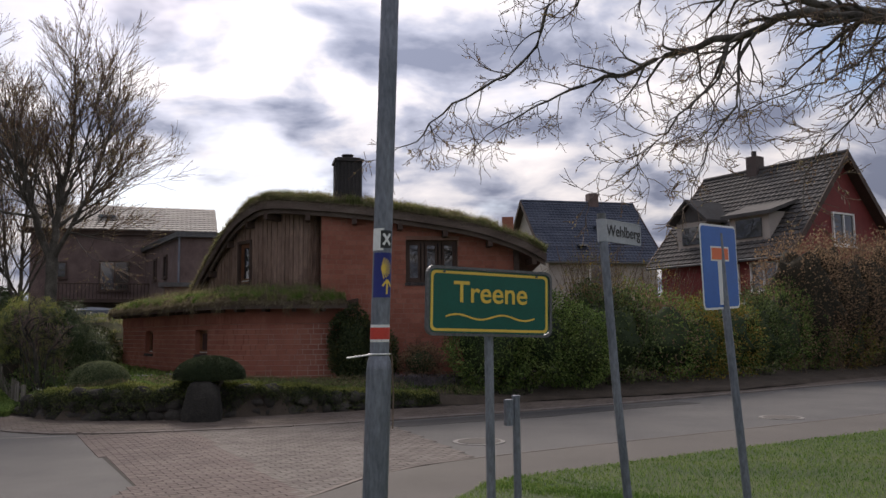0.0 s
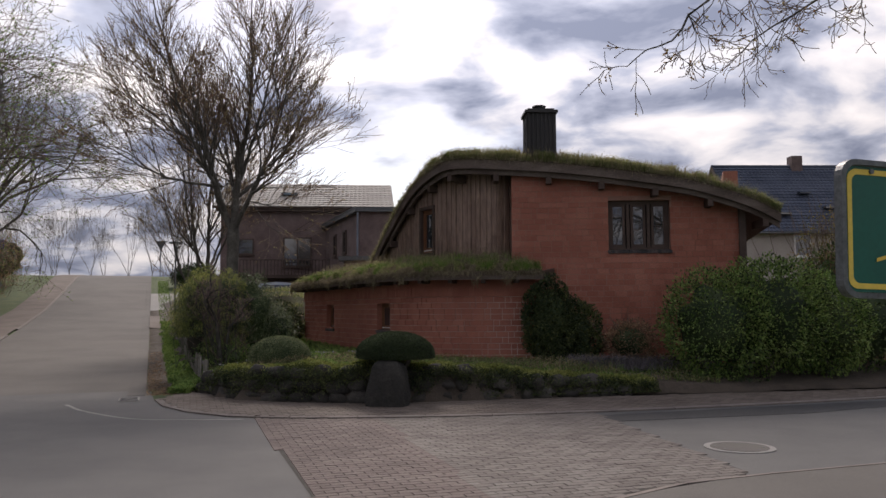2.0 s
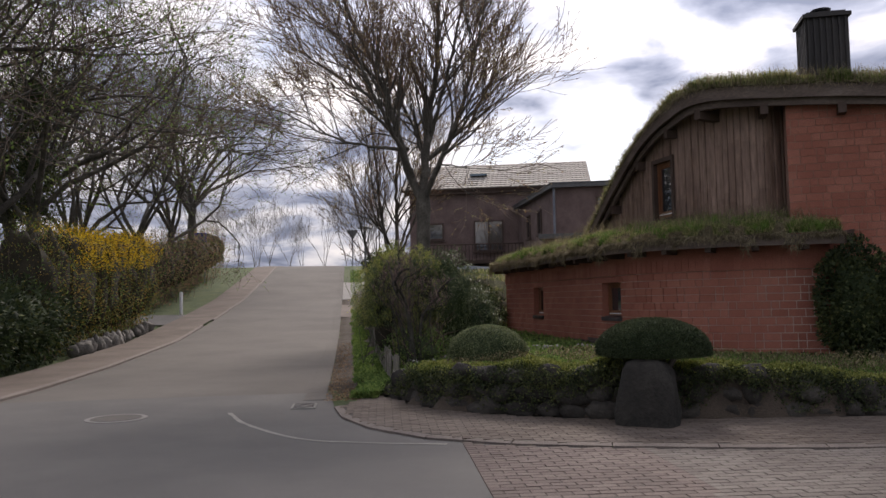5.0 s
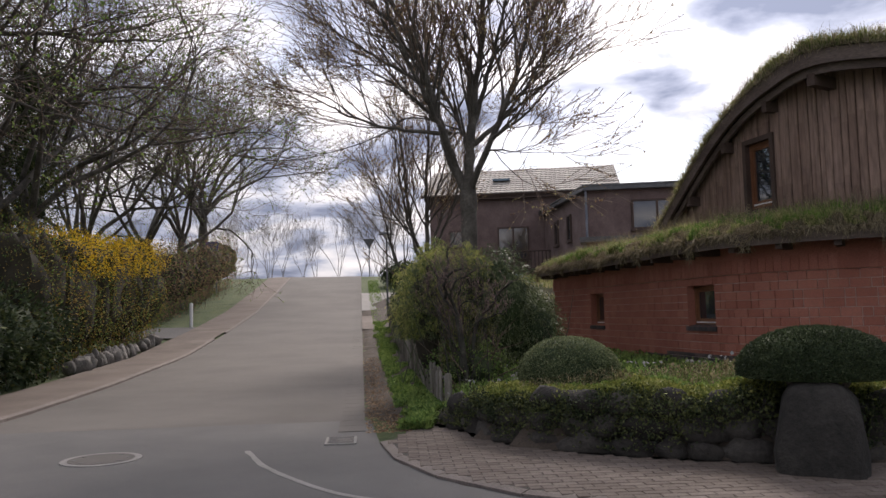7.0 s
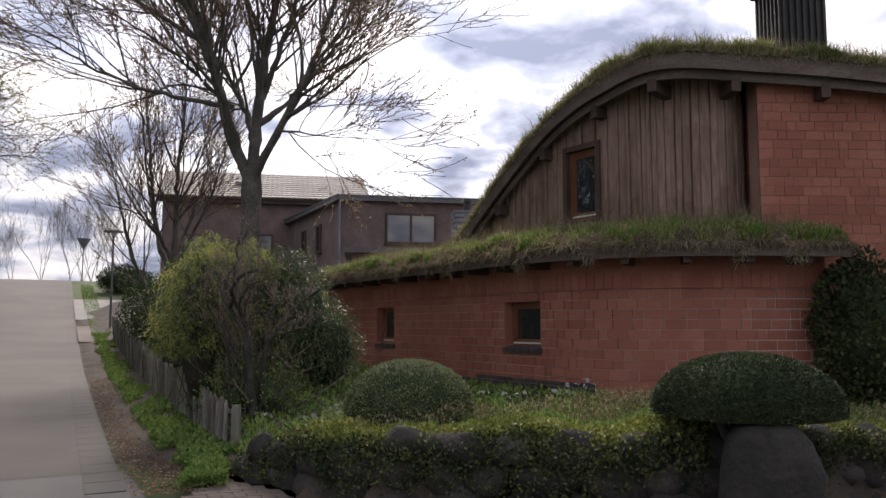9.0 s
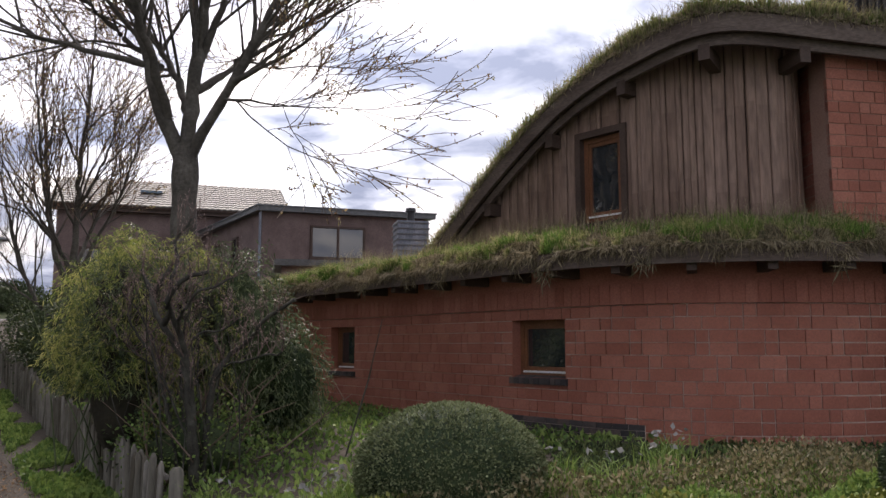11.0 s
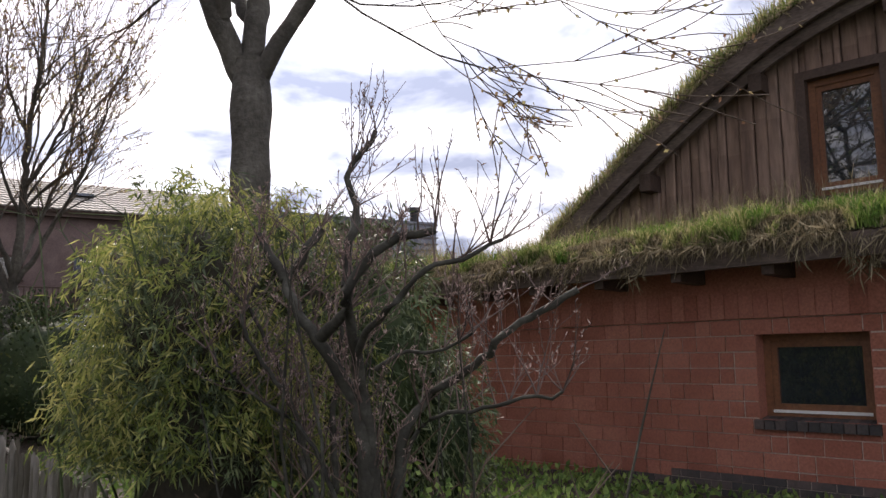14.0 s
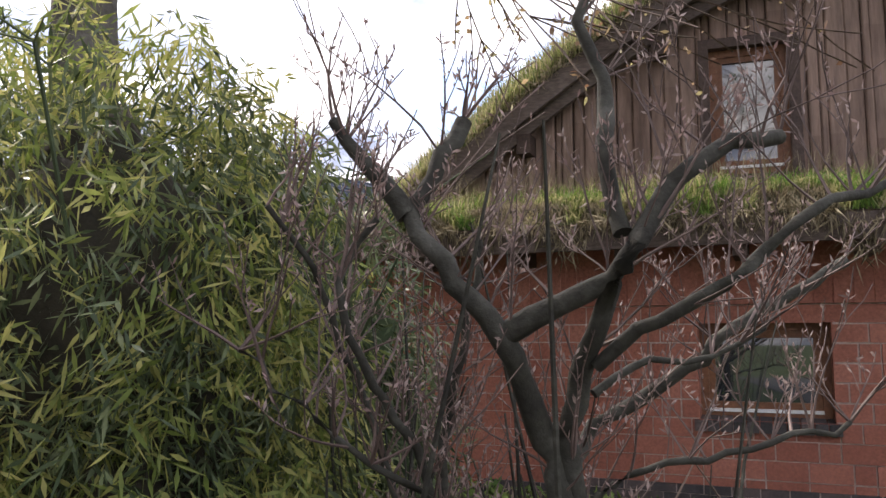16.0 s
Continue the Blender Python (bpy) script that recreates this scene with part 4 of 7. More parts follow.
        for a, z in parts:
            if z - a > 0.05 and e - s > 0.02:
                # waney edges: each board in three lengths of slightly changing width
                b = Build()
                cut = [a, a + (z - a) * rng.uniform(0.25, 0.4), a + (z - a) * rng.uniform(0.6, 0.75), z]
                wob = rng.uniform(-0.008, 0.007, (4, 2))
                for r in range(3):
                    q = []
                    for n in (r, r + 1):
                        u, v = s + 0.003 + wob[n, 0] * 0.6, e - 0.003 + wob[n, 1] * 0.6
                        q += [(*TIMBER.at(u, out - 0.006), cut[n]), (*TIMBER.at(u + 0.012, out + 0.004), cut[n]), (*TIMBER.at(v - 0.012, out + 0.004), cut[n]), (*TIMBER.at(v, out - 0.006), cut[n]), (*TIMBER.at(v, 0.004), cut[n]), (*TIMBER.at(u, 0.004), cut[n])]
                    b.add(q, [(i, (i + 1) % 6, 6 + (i + 1) % 6, 6 + i) for i in range(6)])
                b.ob("board", M["wood"], gable)
        s, k = e, k + 1
    window("window_4", TIMBER, gw[0], gw[1], gw[2], gw[3], "tall narrow timber window in the gable", depth=0.03, frame=0.06)
    b = Build()
    for (u, v, a, z) in ((gw[0] - 0.08, gw[0], gw[2] - 0.1, gw[3] + 0.08), (gw[1], gw[1] + 0.08, gw[2] - 0.1, gw[3] + 0.08), (gw[0], gw[1], gw[3], gw[3] + 0.08)):
        A, B, C, D = TIMBER.at(u, 0.055), TIMBER.at(v, 0.055), TIMBER.at(v, 0.0), TIMBER.at(u, 0.0)
        b.hexa([(*A, a), (*B, a), (*C, a), (*D, a), (*A, z), (*B, z), (*C, z), (*D, z)])
    b.ob("window_casing", M["wood_dark"], house)
    # main roof: fascia of two boards on the curved edge, soffit, sod
    roof = Build()
    n = len(EDGE)
    P = Path2(EDGE)
    for (hi, lo, out, th, nm, lab) in ((0.0, -0.2, 0.0, 0.05, "fascia", "broad dark timber fascia board"), (-0.19, -0.31, -0.09, 0.05, "lower_fascia", "narrow dark timber board under the fascia")):
        b = Build()
        for i in range(n - 1):
            o0, o1 = P.at(P.S[i], out), P.at(P.S[i + 1], out)
            i0, i1 = P.at(P.S[i], out - th), P.at(P.S[i + 1], out - th)
            z0, z1 = EDGE[i, 2], EDGE[i + 1, 2]
            b.hexa([(*o0, z0 + lo), (*o1, z1 + lo), (*i1, z1 + lo), (*i0, z0 + lo), (*o0, z0 + hi), (*o1, z1 + hi), (*i1, z1 + hi), (*i0, z0 + hi)])
        b.welded(nm, M["wood_fascia"], house, lab)
    BACK = np.stack([np.linspace(-6.6, 2.9, n), np.linspace(29.2, 28.0, n), EDGE[:, 2] - 0.1], 1)
    rows = []
    for v in (0.0, 0.015, 0.05, 0.12, 0.2, 0.3, 0.45, 0.65, 0.85, 1.0):
        lift = 0.04 + 0.42 * math.sin(math.pi * min(v * 1.15, 1.0)) ** 0.7 if v > 0 else 0.02
        rows.append([tuple(EDGE[i] * (1 - v) + BACK[i] * v + np.array([0, 0, lift * (0.25 + 0.75 * min(1.0, max(0.0, (EDGE[i, 2] - 3.4) / 1.4)))])) for i in range(n)])
    rows = np.array(rows)
    rows[0, :, :2] = [P.at(s, -0.01) for s in P.S]
    Build().sheet(rows).ob("roof", M["sod"], house, "rounded sod roof", smooth=True)
    under = rows[[0, 3, 9]].copy()
    under[:, :, 2] = np.stack([EDGE[:, 2] - 0.12] * 3)
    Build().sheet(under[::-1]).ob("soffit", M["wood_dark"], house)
    for i, s in enumerate(np.linspace(0.6, P.length - 0.3, 11)):
        p = P.at(s, -0.08)
        q = P.at(s, -0.75)
        z = float(np.interp(s, P.S, EDGE[:, 2])) - 0.36
        Build().beam((*p, z), (*q, z), 0.12, 0.17).ob("rafter_end", M["wood_dark"], house)
    rng = np.random.default_rng(21)
    steep = int(np.argmax(EDGE[:, 2] > 4.7))
    top, side = rows[:, steep:], rows[:, :steep + 1]
    main = np.concatenate([scatter_rows(top, 24000, rng, 1.6), scatter_rows(top[:4], 11000, rng), scatter_rows(side, 7000, rng, 1.8)])
    wave = np.array([noise.noise(Vector((p[0] * 2.1, p[1] * 2.1, 3))) for p in main])
    tall = wave > 0.0
    V, F = blades(main[~tall], 0.11, 0.006, 0.6, rng)
    link_mesh("roof_grass", V, F, M["roof_grass"], house, "green and straw-coloured roof grass", kind="stuff")
    V, F = blades(main[tall], 0.2, 0.006, 0.5, rng)
    link_mesh("roof_grass", V, F, M["roof_grass"], house, "green and straw-coloured roof grass", kind="stuff")
    V, F = blades(np.concatenate([scatter_rows(top, 5000, rng, 2.0), scatter_rows(side[:5], 900, rng, 1.5)]), 0.27, 0.004, 0.6, rng)
    link_mesh("dry_roof_grass", V, F, M["dry_grass"], house, "dry straw-coloured grass", kind="stuff")
    # wing roof
    S = np.linspace(0, ANNEX.length, 60)
    outer = np.array([(*ANNEX.at(s, 0.45), 2.37) for s in S])
    # carry the eaves a little past the end of the wall
    outer[-1, :2] = (-2.3, 18.86)
    tin = np.interp(S, [0, ANNEX.length * 0.28, ANNEX.length], [-1.0, 0.0, TIMBER.length])
    inner = []
    for s, t in zip(S, tin):
        if t < 0:
            x0, y0 = TIMBER.at(0)
            inner.append((x0 - 0.9 * -t, y0 + 4.0 * -t, 2.8 + 0.15 * t))
        else:
            inner.append((*TIMBER.at(t, -0.1), float(np.interp(t, [0, 1.6, 4, TIMBER.length], [2.62, 2.72, 2.82, 2.72]))))
    inner = np.array(inner)
    rows = []
    for v in (0, 0.06, 0.15, 0.3, 0.5, 0.75, 1.0):
        w = v ** 0.8
        rows.append(outer * (1 - v) + inner * v)
        rows[-1][:, 2] = outer[:, 2] * (1 - w) + inner[:, 2] * w + (0.06 if v > 0 else 0) + np.array([0.05 * noise.noise(Vector((p[0] * 1.3, p[1] * 1.3, 0))) for p in outer]) * (v > 0)
    rows = np.array(rows)
    Build().sheet(rows).ob("wing_roof", M["sod"], house, "low sod roof over the wing", smooth=True)
    OUT = Path2(outer)
    b = Build()
    for s, e in zip(OUT.S[:-1], OUT.S[1:]):
        o0, o1, i0, i1 = OUT.at(s), OUT.at(e), OUT.at(s, -0.05), OUT.at(e, -0.05)
        b.hexa([(*o0, 2.2), (*o1, 2.2), (*i1, 2.2), (*i0, 2.2), (*o0, 2.36), (*o1, 2.36), (*i1, 2.36), (*i0, 2.36)])
    b.welded("wing_fascia", M["wood_fascia"], house, "long dark timber fascia board")
    sof = np.array([[(*OUT.at(s, -0.04), 2.3) for s in OUT.S], [(*ANNEX.at(s * ANNEX.length / OUT.length, -0.25), 2.3) for s in OUT.S]])
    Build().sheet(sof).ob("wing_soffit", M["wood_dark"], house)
    for s in np.arange(0.25, OUT.length, 0.72):
        p, q = OUT.at(s, -0.06), OUT.at(s, -0.5)
        Build().beam((*p, 2.2), (*q, 2.2), 0.09, 0.13).ob("rafter_end", M["wood_dark"], house)
    e0, e1 = OUT.at(OUT.length), (-2.15, 19.95)
    Build().beam((*e0, 2.29), (*e1, 2.4), 0.05, 0.17).ob("end_fascia", M["wood_dark"], house)
    turf = np.concatenate([scatter_rows(rows, 30000, rng, 1.2), scatter_rows(rows[:3], 14000, rng)])
    wave = np.array([noise.noise(Vector((p[0] * 2.4, p[1] * 2.4, 6))) + 0.6 * noise.noise(Vector((p[0] * 7, p[1] * 7, 2))) for p in turf])
    for low, high, tall, mat, nm, lab in ((-9, -0.12, 0.05, "dry_grass", "thatch", "short matted straw"), (-0.12, 0.12, 0.09, "roof_grass", "wing_grass", "green grass of the low roof"), (0.12, 0.3, 0.13, "grass", "lush_grass", "lush green tufts"), (0.3, 9, 0.17, "roof_grass", "tall_grass", "tall yellowing grass")):
        V, F = blades(turf[(wave > low) & (wave <= high)], tall, 0.005, 0.75, rng)
        link_mesh(nm, V, F, M[mat], house, lab, kind="stuff")
    V, F = blades(scatter_rows(rows[2:], 2600, rng), 0.3, 0.0025, 0.45, rng)
    link_mesh("dry_wing_grass", V, F, M["dry_grass"], house, "dry straw-coloured seed stalks", kind="stuff")
    # dry grass hanging over the eaves in tufts
    hang = []
    for s in np.arange(0.05, OUT.length, 0.02):
        d = min(0.3, max(0.0, noise.noise(Vector((s * 2.9, 0, 0))) * 1.3 + 0.5 * noise.noise(Vector((s * 9, 3, 0))) - 0.02) * 0.45)
        for _ in range(12):
            x, y = OUT.at(s + rng.uniform(-0.03, 0.03), rng.uniform(0.0, 0.04))
            hang.append((x, y, 2.4 - rng.uniform(0, d + 0.02)))
    V, F = leaves(np.array(hang), 0.15, 0.005, 0, 0.9, rng=rng)
    link_mesh("hanging_grass", V, F, M["dry_grass"], house, "withered grass hanging over the eaves", kind="stuff")
    hang = []
    for s in np.arange(0.05, P.length, 0.02):
        z = float(np.interp(s, P.S, EDGE[:, 2]))
        for _ in range(6):
            x, y = P.at(s, rng.uniform(-0.02, 0.03))
            hang.append((x, y, z + rng.uniform(0.0, 0.06)))
    V, F = leaves(np.array(hang), 0.1, 0.006, 0, 0.35, rng=rng)
    link_mesh("edge_grass", V, F, M["dry_grass"], house, "matted grass at the roof edge", kind="stuff")
    # chimney
    ch = thing("chimney", "black metal-clad chimney with ribbed sides and cowl", "chimney")
    cx, cy, turn = -2.45, 20.2, 14
    Build().box((cx, cy, 5.37), (0.6, 0.6, 1.24), turn).ob("shaft", M["chimney"], ch)
    for k in range(-3, 4):
        for side in (0, 90, 180, 270):
            a = math.radians(turn + side)
            x, y = cx + math.cos(a) * k * 0.095 + math.sin(a) * 0.32, cy + math.sin(a) * k * 0.095 - math.cos(a) * 0.32
            Build().box((x, y, 5.37), (0.028, 0.03, 1.22), turn + side).ob("rib", M["chimney"], ch)
    Build().box((cx, cy, 6.01), (0.74, 0.74, 0.06), turn).box((cx, cy, 6.06), (0.6, 0.6, 0.05), turn).ob("cap", M["chimney"], ch)
    Build().tube([(cx, cy, 6.07), (cx, cy, 6.17)], 0.11, 12).tube([(cx, cy, 6.17), (cx, cy, 6.2), (cx, cy, 6.23)], [0.15, 0.16, 0.03], 14).ob("cowl", M["black"], ch)
    return house


build_house()

# ---- plants ----
def tree(name, label, base, fork, lean, limbs, limb_len, radius, depth, seed, buds=0, bud_mat="bud", bud_size=0.04, spread=0.5, up=0.12, kids=3, rise=1.0, bark="bark", twig="twig", group="", burls=0, sides=9, parts=4, aim=None, low=2, limb_r=0.58, wiggle=0.17, twig_min=0.0035):
    """A bare tree: trunk to the fork, limbs, twigs, and swelling buds."""
    rng = np.random.default_rng(seed)
    t = thing(name, label, "tree", group=group)
    x, y, z = base
    pts, rad = [], []
    for k in range(9):
        f = k / 8
        pts.append((x + lean[0] * f + 0.05 * math.sin(f * 5 + seed), y + lean[1] * f + 0.05 * math.cos(f * 4 + seed), z + fork * f))
        r = radius * (1.35 - 0.35 * min(1, f * 5)) * (1 - 0.12 * f)
        if burls and k in (4, 6):
            r *= 1.14
        rad.append(r)
    trunk = Build().tube(pts, rad, 14, caps=False).ob("trunk", M[bark], t, smooth=True)
    top = Vector(pts[-1])
    allp, tips = [], []
    for k in range(limbs):
        a = 2 * math.pi * (k + rng.uniform(-0.25, 0.25)) / limbs + seed
        d = Vector((math.cos(a), math.sin(a), rise * rng.uniform(0.5, 1.9)))
        if aim is not None:
            d = Vector(aim[k % len(aim)])
        start = top - Vector((0, 0, rng.uniform(0, 0.22) * (0 if k == 0 else 1) * min(fork, 3)))
        p, e = grow(start, d, limb_len * rng.uniform(0.8, 1.15), radius * limb_r * rng.uniform(0.85, 1.15), depth, rng, spread, up, kids, parts=parts, wiggle=wiggle)
        allp.append(p)
        tips += e
    S = np.concatenate(allp)
    heavy = S[S[:, 8] >= low]
    fine = S[S[:, 8] < low]
    V, F = segments(heavy[:, :8], sides)
    link_mesh("branching", V, F, M[bark], t, smooth=True, kind="stuff")
    fine = fine.copy()
    fine[:, 6:8] = np.maximum(fine[:, 6:8], twig_min)
    V, F = segments(fine[:, :8], 3)
    link_mesh("twigwork", V, F, M[twig], t, kind="stuff")
    if buds:
        base_p = fine[fine[:, 8] == 0]
        pick = rng.integers(0, len(base_p), buds)
        f = rng.uniform(0, 1, (buds, 1))
        P = base_p[pick, :3] * (1 - f) + base_p[pick, 3:6] * f
        V, F = leaves(P, bud_size, bud_size * 0.3, rng=rng)
        link_mesh("bud_growth", V, F, M[bud_mat], t, kind="stuff")
    return t


def limbed_tree(name, label, trunk, trunk_r, limbs, seed, kid_len=1.2, kid_gap=0.28, depth=2, up=0.2, droop=0.0, buds=0, bud_mat="bud", bud_size=0.05, spread=0.6, wiggle=0.16, twig_min=0.0045, group="", kids=3, start=0.22, bark="bark", knots=0.0):
    """A bare tree whose main limbs run along smooth lines; side branches fork off them all along.
    limbs: (points, radius at the start, radius at the end)."""
    rng = np.random.default_rng(seed)
    t = thing(name, label, "tree", group=group)
    line = spline(trunk, 0.12)
    n = len(line)
    rad = []
    for k in range(n):
        f = k / (n - 1)
        knot = 1 + knots * max(0.0, noise.noise(Vector((line[k][2] * 2.2, seed, 0)))) * min(1, 4 * f)
        rad.append(trunk_r * (1 + 0.4 * max(0, 1 - 8 * f)) * (1 - 0.1 * f) * knot)
    Build().tube([tuple(p) for p in line], rad, 16, caps=False).ob("trunk", M[bark], t, smooth=True)
    pieces, tips = [], []
    for pts, r0, r1 in limbs:
        line = spline(pts, 0.16)
        n = len(line)
        line = [Vector(p) + Vector(rng.normal(size=3)) * 0.014 * (0 < k) for k, p in enumerate(line)]
        rad = [(r0 + (r1 - r0) * (k / (n - 1)) ** 0.8) * (1 + 0.06 * rng.normal()) for k in range(n)]
        Build().tube(line, rad, 10).ob("limb", M[bark], t, smooth=True)
        L = 0.16 * n
        for q in np.arange(start * L, L, kid_gap):
            f = (q + rng.uniform(-0.1, 0.1)) / L
            k = min(n - 2, max(1, int(f * n)))
            d = (line[k + 1] - line[k - 1]).normalized()
            side = d.orthogonal().normalized()
            side.rotate(Matrix.Rotation(rng.uniform(0, 2 * math.pi), 3, d))
            d = (d * 0.75 + side * spread * rng.uniform(0.7, 1.5) + Vector((0, 0, up - droop * rng.uniform(0.3, 1.3)))).normalized()
            q, e = grow(line[k], d, kid_len * rng.uniform(0.55, 1.15) * (1.1 - 0.45 * f), min(rad[k] * 0.55, 0.03) * rng.uniform(0.7, 1.1), depth, rng, spread * 0.85, up * 0.55 - droop * 0.2, kids, parts=4, wiggle=wiggle, shrink=0.68)
            pieces.append(q)
        q, e = grow(line[-1], line[-1] - line[-2], kid_len * 0.8, r1, depth, rng, spread * 0.85, up * 0.5 - droop * 0.2, kids, parts=4, wiggle=wiggle, shrink=0.68)
        pieces.append(q)
    S = np.concatenate(pieces)
    S[:, 6:8] = np.maximum(S[:, 6:8], twig_min)
    heavy, fine = S[S[:, 8] >= 2], S[S[:, 8] < 2]
    V, F = segments(heavy[:, :8], 6)
    link_mesh("branching", V, F, M[bark], t, smooth=True, kind="stuff")
    V, F = segments(fine[:, :8], 3)
    link_mesh("twigwork", V, F, M["twig"], t, kind="stuff")
    if buds:
        ends = fine[fine[:, 8] == 0]
        pick = rng.integers(0, len(ends), buds)
        f = rng.uniform(0, 1, (buds, 1))
        V, F = leaves(ends[pick, :3] * (1 - f) + ends[pick, 3:6] * f, bud_size, bud_size * 0.28, droop=0.25, rng=rng)
        link_mesh("bud_growth", V, F, M[bud_mat], t, kind="stuff")
    return t


def bush(name, label, blobs, mat, n, leaf, width, seed, droop=0.0, stems=0, base=None, core="evergreen", category="bush", inner=0.55, low=-0.9, flat=0.0, second=None, group="", core_size=0.62, amount=0.25, twig="twig"):
    """A leafy shrub of one or more rounded masses: a solid core, mostly coloured dark for the shade inside, many small
    leaves outside, and stems.
    """
    rng = np.random.default_rng(seed)
    t = thing(name, label, category, group=group)
    total = sum(r[0] * r[1] + r[0] * r[2] + r[1] * r[2] for _, r in blobs)
    body, V4, V5 = Build(), [], []
    for i, (c, r) in enumerate(blobs):
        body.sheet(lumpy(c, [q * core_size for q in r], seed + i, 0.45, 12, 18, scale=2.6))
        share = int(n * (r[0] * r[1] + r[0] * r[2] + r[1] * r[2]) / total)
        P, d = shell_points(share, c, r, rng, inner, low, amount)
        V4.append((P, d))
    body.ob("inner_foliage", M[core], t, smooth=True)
    P = np.concatenate([p for p, _ in V4])
    D = np.concatenate([d for _, d in V4])
    cut = len(P) if second is None else int(len(P) * 0.7)
    order = rng.permutation(len(P))
    for ids, mm in ((order[:cut], mat), (order[cut:], second)):
        if mm and len(ids):
            V, F = leaves(P[ids], leaf, width, flat, droop, D[ids] * (1 - droop), rng)
            link_mesh("foliage", V, F, M[mm], t, kind="stuff")
    if stems:
        S = []
        for i in range(stems):
            c, r = blobs[i % len(blobs)]
            p = Vector((c[0] + rng.normal() * r[0] * 0.25, c[1] + rng.normal() * r[1] * 0.25, (base if base is not None else c[2] - r[2])))
            q = Vector((c[0] + rng.normal() * r[0] * 0.6, c[1] + rng.normal() * r[1] * 0.6, c[2] + r[2] * rng.uniform(0.6, 1.12)))
            m = p.lerp(q, 0.5) + Vector(rng.normal(size=3)) * 0.12
            S += [(*p, *m, 0.014, 0.009), (*m, *q, 0.009, 0.003)]
            for _ in range(3):
                e = m.lerp(q, rng.uniform(0.1, 0.9))
                S.append((*e, *(e + Vector((rng.normal() * 0.16, rng.normal() * 0.16, rng.uniform(0.1, 0.35)))), 0.005, 0.002))
        V, F = segments(np.array(S), 4)
        link_mesh("stemwork", V, F, M[twig], t, kind="stuff")
    return t


def build_garden_plants():
    rng = np.random.default_rng(31)
    # clipped shrubs
    for nm, lab, c, r, mat in (("box_ball", "clipped rounded box bush in the front bed", (-7.13, 16.58, 0.66), (0.6, 0.58, 0.43), "ball_leaf"),
                               ("yew_dome", "wide clipped dark yew dome above a boulder", (-4.45, 15.2, 0.84), (0.66, 0.6, 0.37), "yew_leaf")):
        t = thing(nm, lab, "bush")
        # solid dark body whose colour stands for the shade between the leaves
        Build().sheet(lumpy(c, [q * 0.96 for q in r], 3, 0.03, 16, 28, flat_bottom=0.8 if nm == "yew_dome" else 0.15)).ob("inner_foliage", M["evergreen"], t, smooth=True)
        P, d = shell_points(26000, c, r, rng, 0.9, -0.15 if nm == "yew_dome" else -0.8)
        V, F = leaves(P, 0.022, 0.007, normals=d, rng=rng)
        link_mesh("foliage", V, F, M[mat], t, kind="stuff")
        S = [(c[0] + 0.05 * math.cos(a), c[1] + 0.05 * math.sin(a), bed_height(c[0], c[1]) - 0.15, c[0] + 0.3 * math.cos(a), c[1] + 0.3 * math.sin(a), c[2], 0.04, 0.025) for a in np.arange(0, 6.2, 1.2)]
        V, F = segments(np.array(S), 6)
        link_mesh("stemwork", V, F, M["bark"], t, kind="stuff")
    # big standing boulder
    rows = []
    for i, (z, k) in enumerate(((-0.05, 1.0), (0.2, 1.02), (0.45, 0.98), (0.65, 0.84), (0.73, 0.66), (0.77, 0.42), (0.775, 0.0))):
        rows.append([])
        for j in range(25):
            a = 2 * math.pi * (j % 24) / 24
            e = 0.62
            cx, cy = math.copysign(abs(math.cos(a)) ** e, math.cos(a)), math.copysign(abs(math.sin(a)) ** e, math.sin(a))
            n = 1 + 0.2 * noise.noise(Vector((cx * 1.5, cy * 1.5, z * 3)))
            rows[-1].append((-4.41 + cx * (0.35 - 0.05 * z) * k * n - 0.04 * z, 14.66 + cy * 0.22 * k * n + 0.12 * z, z + 0.03 * noise.noise(Vector((cx, cy, 5)))))
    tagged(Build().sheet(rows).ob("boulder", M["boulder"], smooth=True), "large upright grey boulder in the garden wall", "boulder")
    # dry stone wall
    w = Path2(WALK_IN)
    wall = thing("stone_wall", "low dry-stone garden wall of rounded fieldstones", "wall", kind="structure")
    s_end = w.near(-0.9, 17.55)
    k = 0
    for row in range(3):
        s = 0.25 + 0.13 * row
        while s < s_end:
            L = rng.uniform(0.24, 0.55)
            top = float(np.interp(s, [0, 1.2, 4.8, 9.3], [0.3, 0.5, 0.68, 0.26]))
            h = 0.25
            z = 0.09 + row * 0.2
            x, y = w.at(s + L / 2, -0.14 - 0.04 * row)
            if z < top - 0.05 and math.hypot(x + 4.42, y - 14.8) > 0.42:
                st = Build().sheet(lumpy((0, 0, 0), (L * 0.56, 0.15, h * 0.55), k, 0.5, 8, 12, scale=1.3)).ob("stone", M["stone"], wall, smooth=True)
                (x0, y0), (x1, y1) = w.at(s), w.at(s + L)
                st.matrix_basis = pose(x, y, z, rng.uniform(-8, 8), rng.uniform(-8, 8), math.degrees(math.atan2(y1 - y0, x1 - x0)))
                k += 1
            s += L
    # creeping shrub along the top of the wall
    P, D, W = [], [], []
    for _ in range(110000):
        s = rng.uniform(0.2, s_end + 0.6)
        top = float(np.interp(s, [0, 1.2, 4.8, 9.3], [0.22, 0.5, 0.7, 0.3])) + 0.09 * noise.noise(Vector((s * 1.4, 0, 4)))
        u = rng.uniform(-1, 1)
        out = -0.36 + u * 0.42
        hang = (max(0.0, out + 0.2) / 0.26) ** 1.5 * rng.uniform(0.1, 1.0) * (0.5 + 0.5 * noise.noise(Vector((s * 1.1, 7, 1))))
        x, y = w.at(s, out - 0.05)
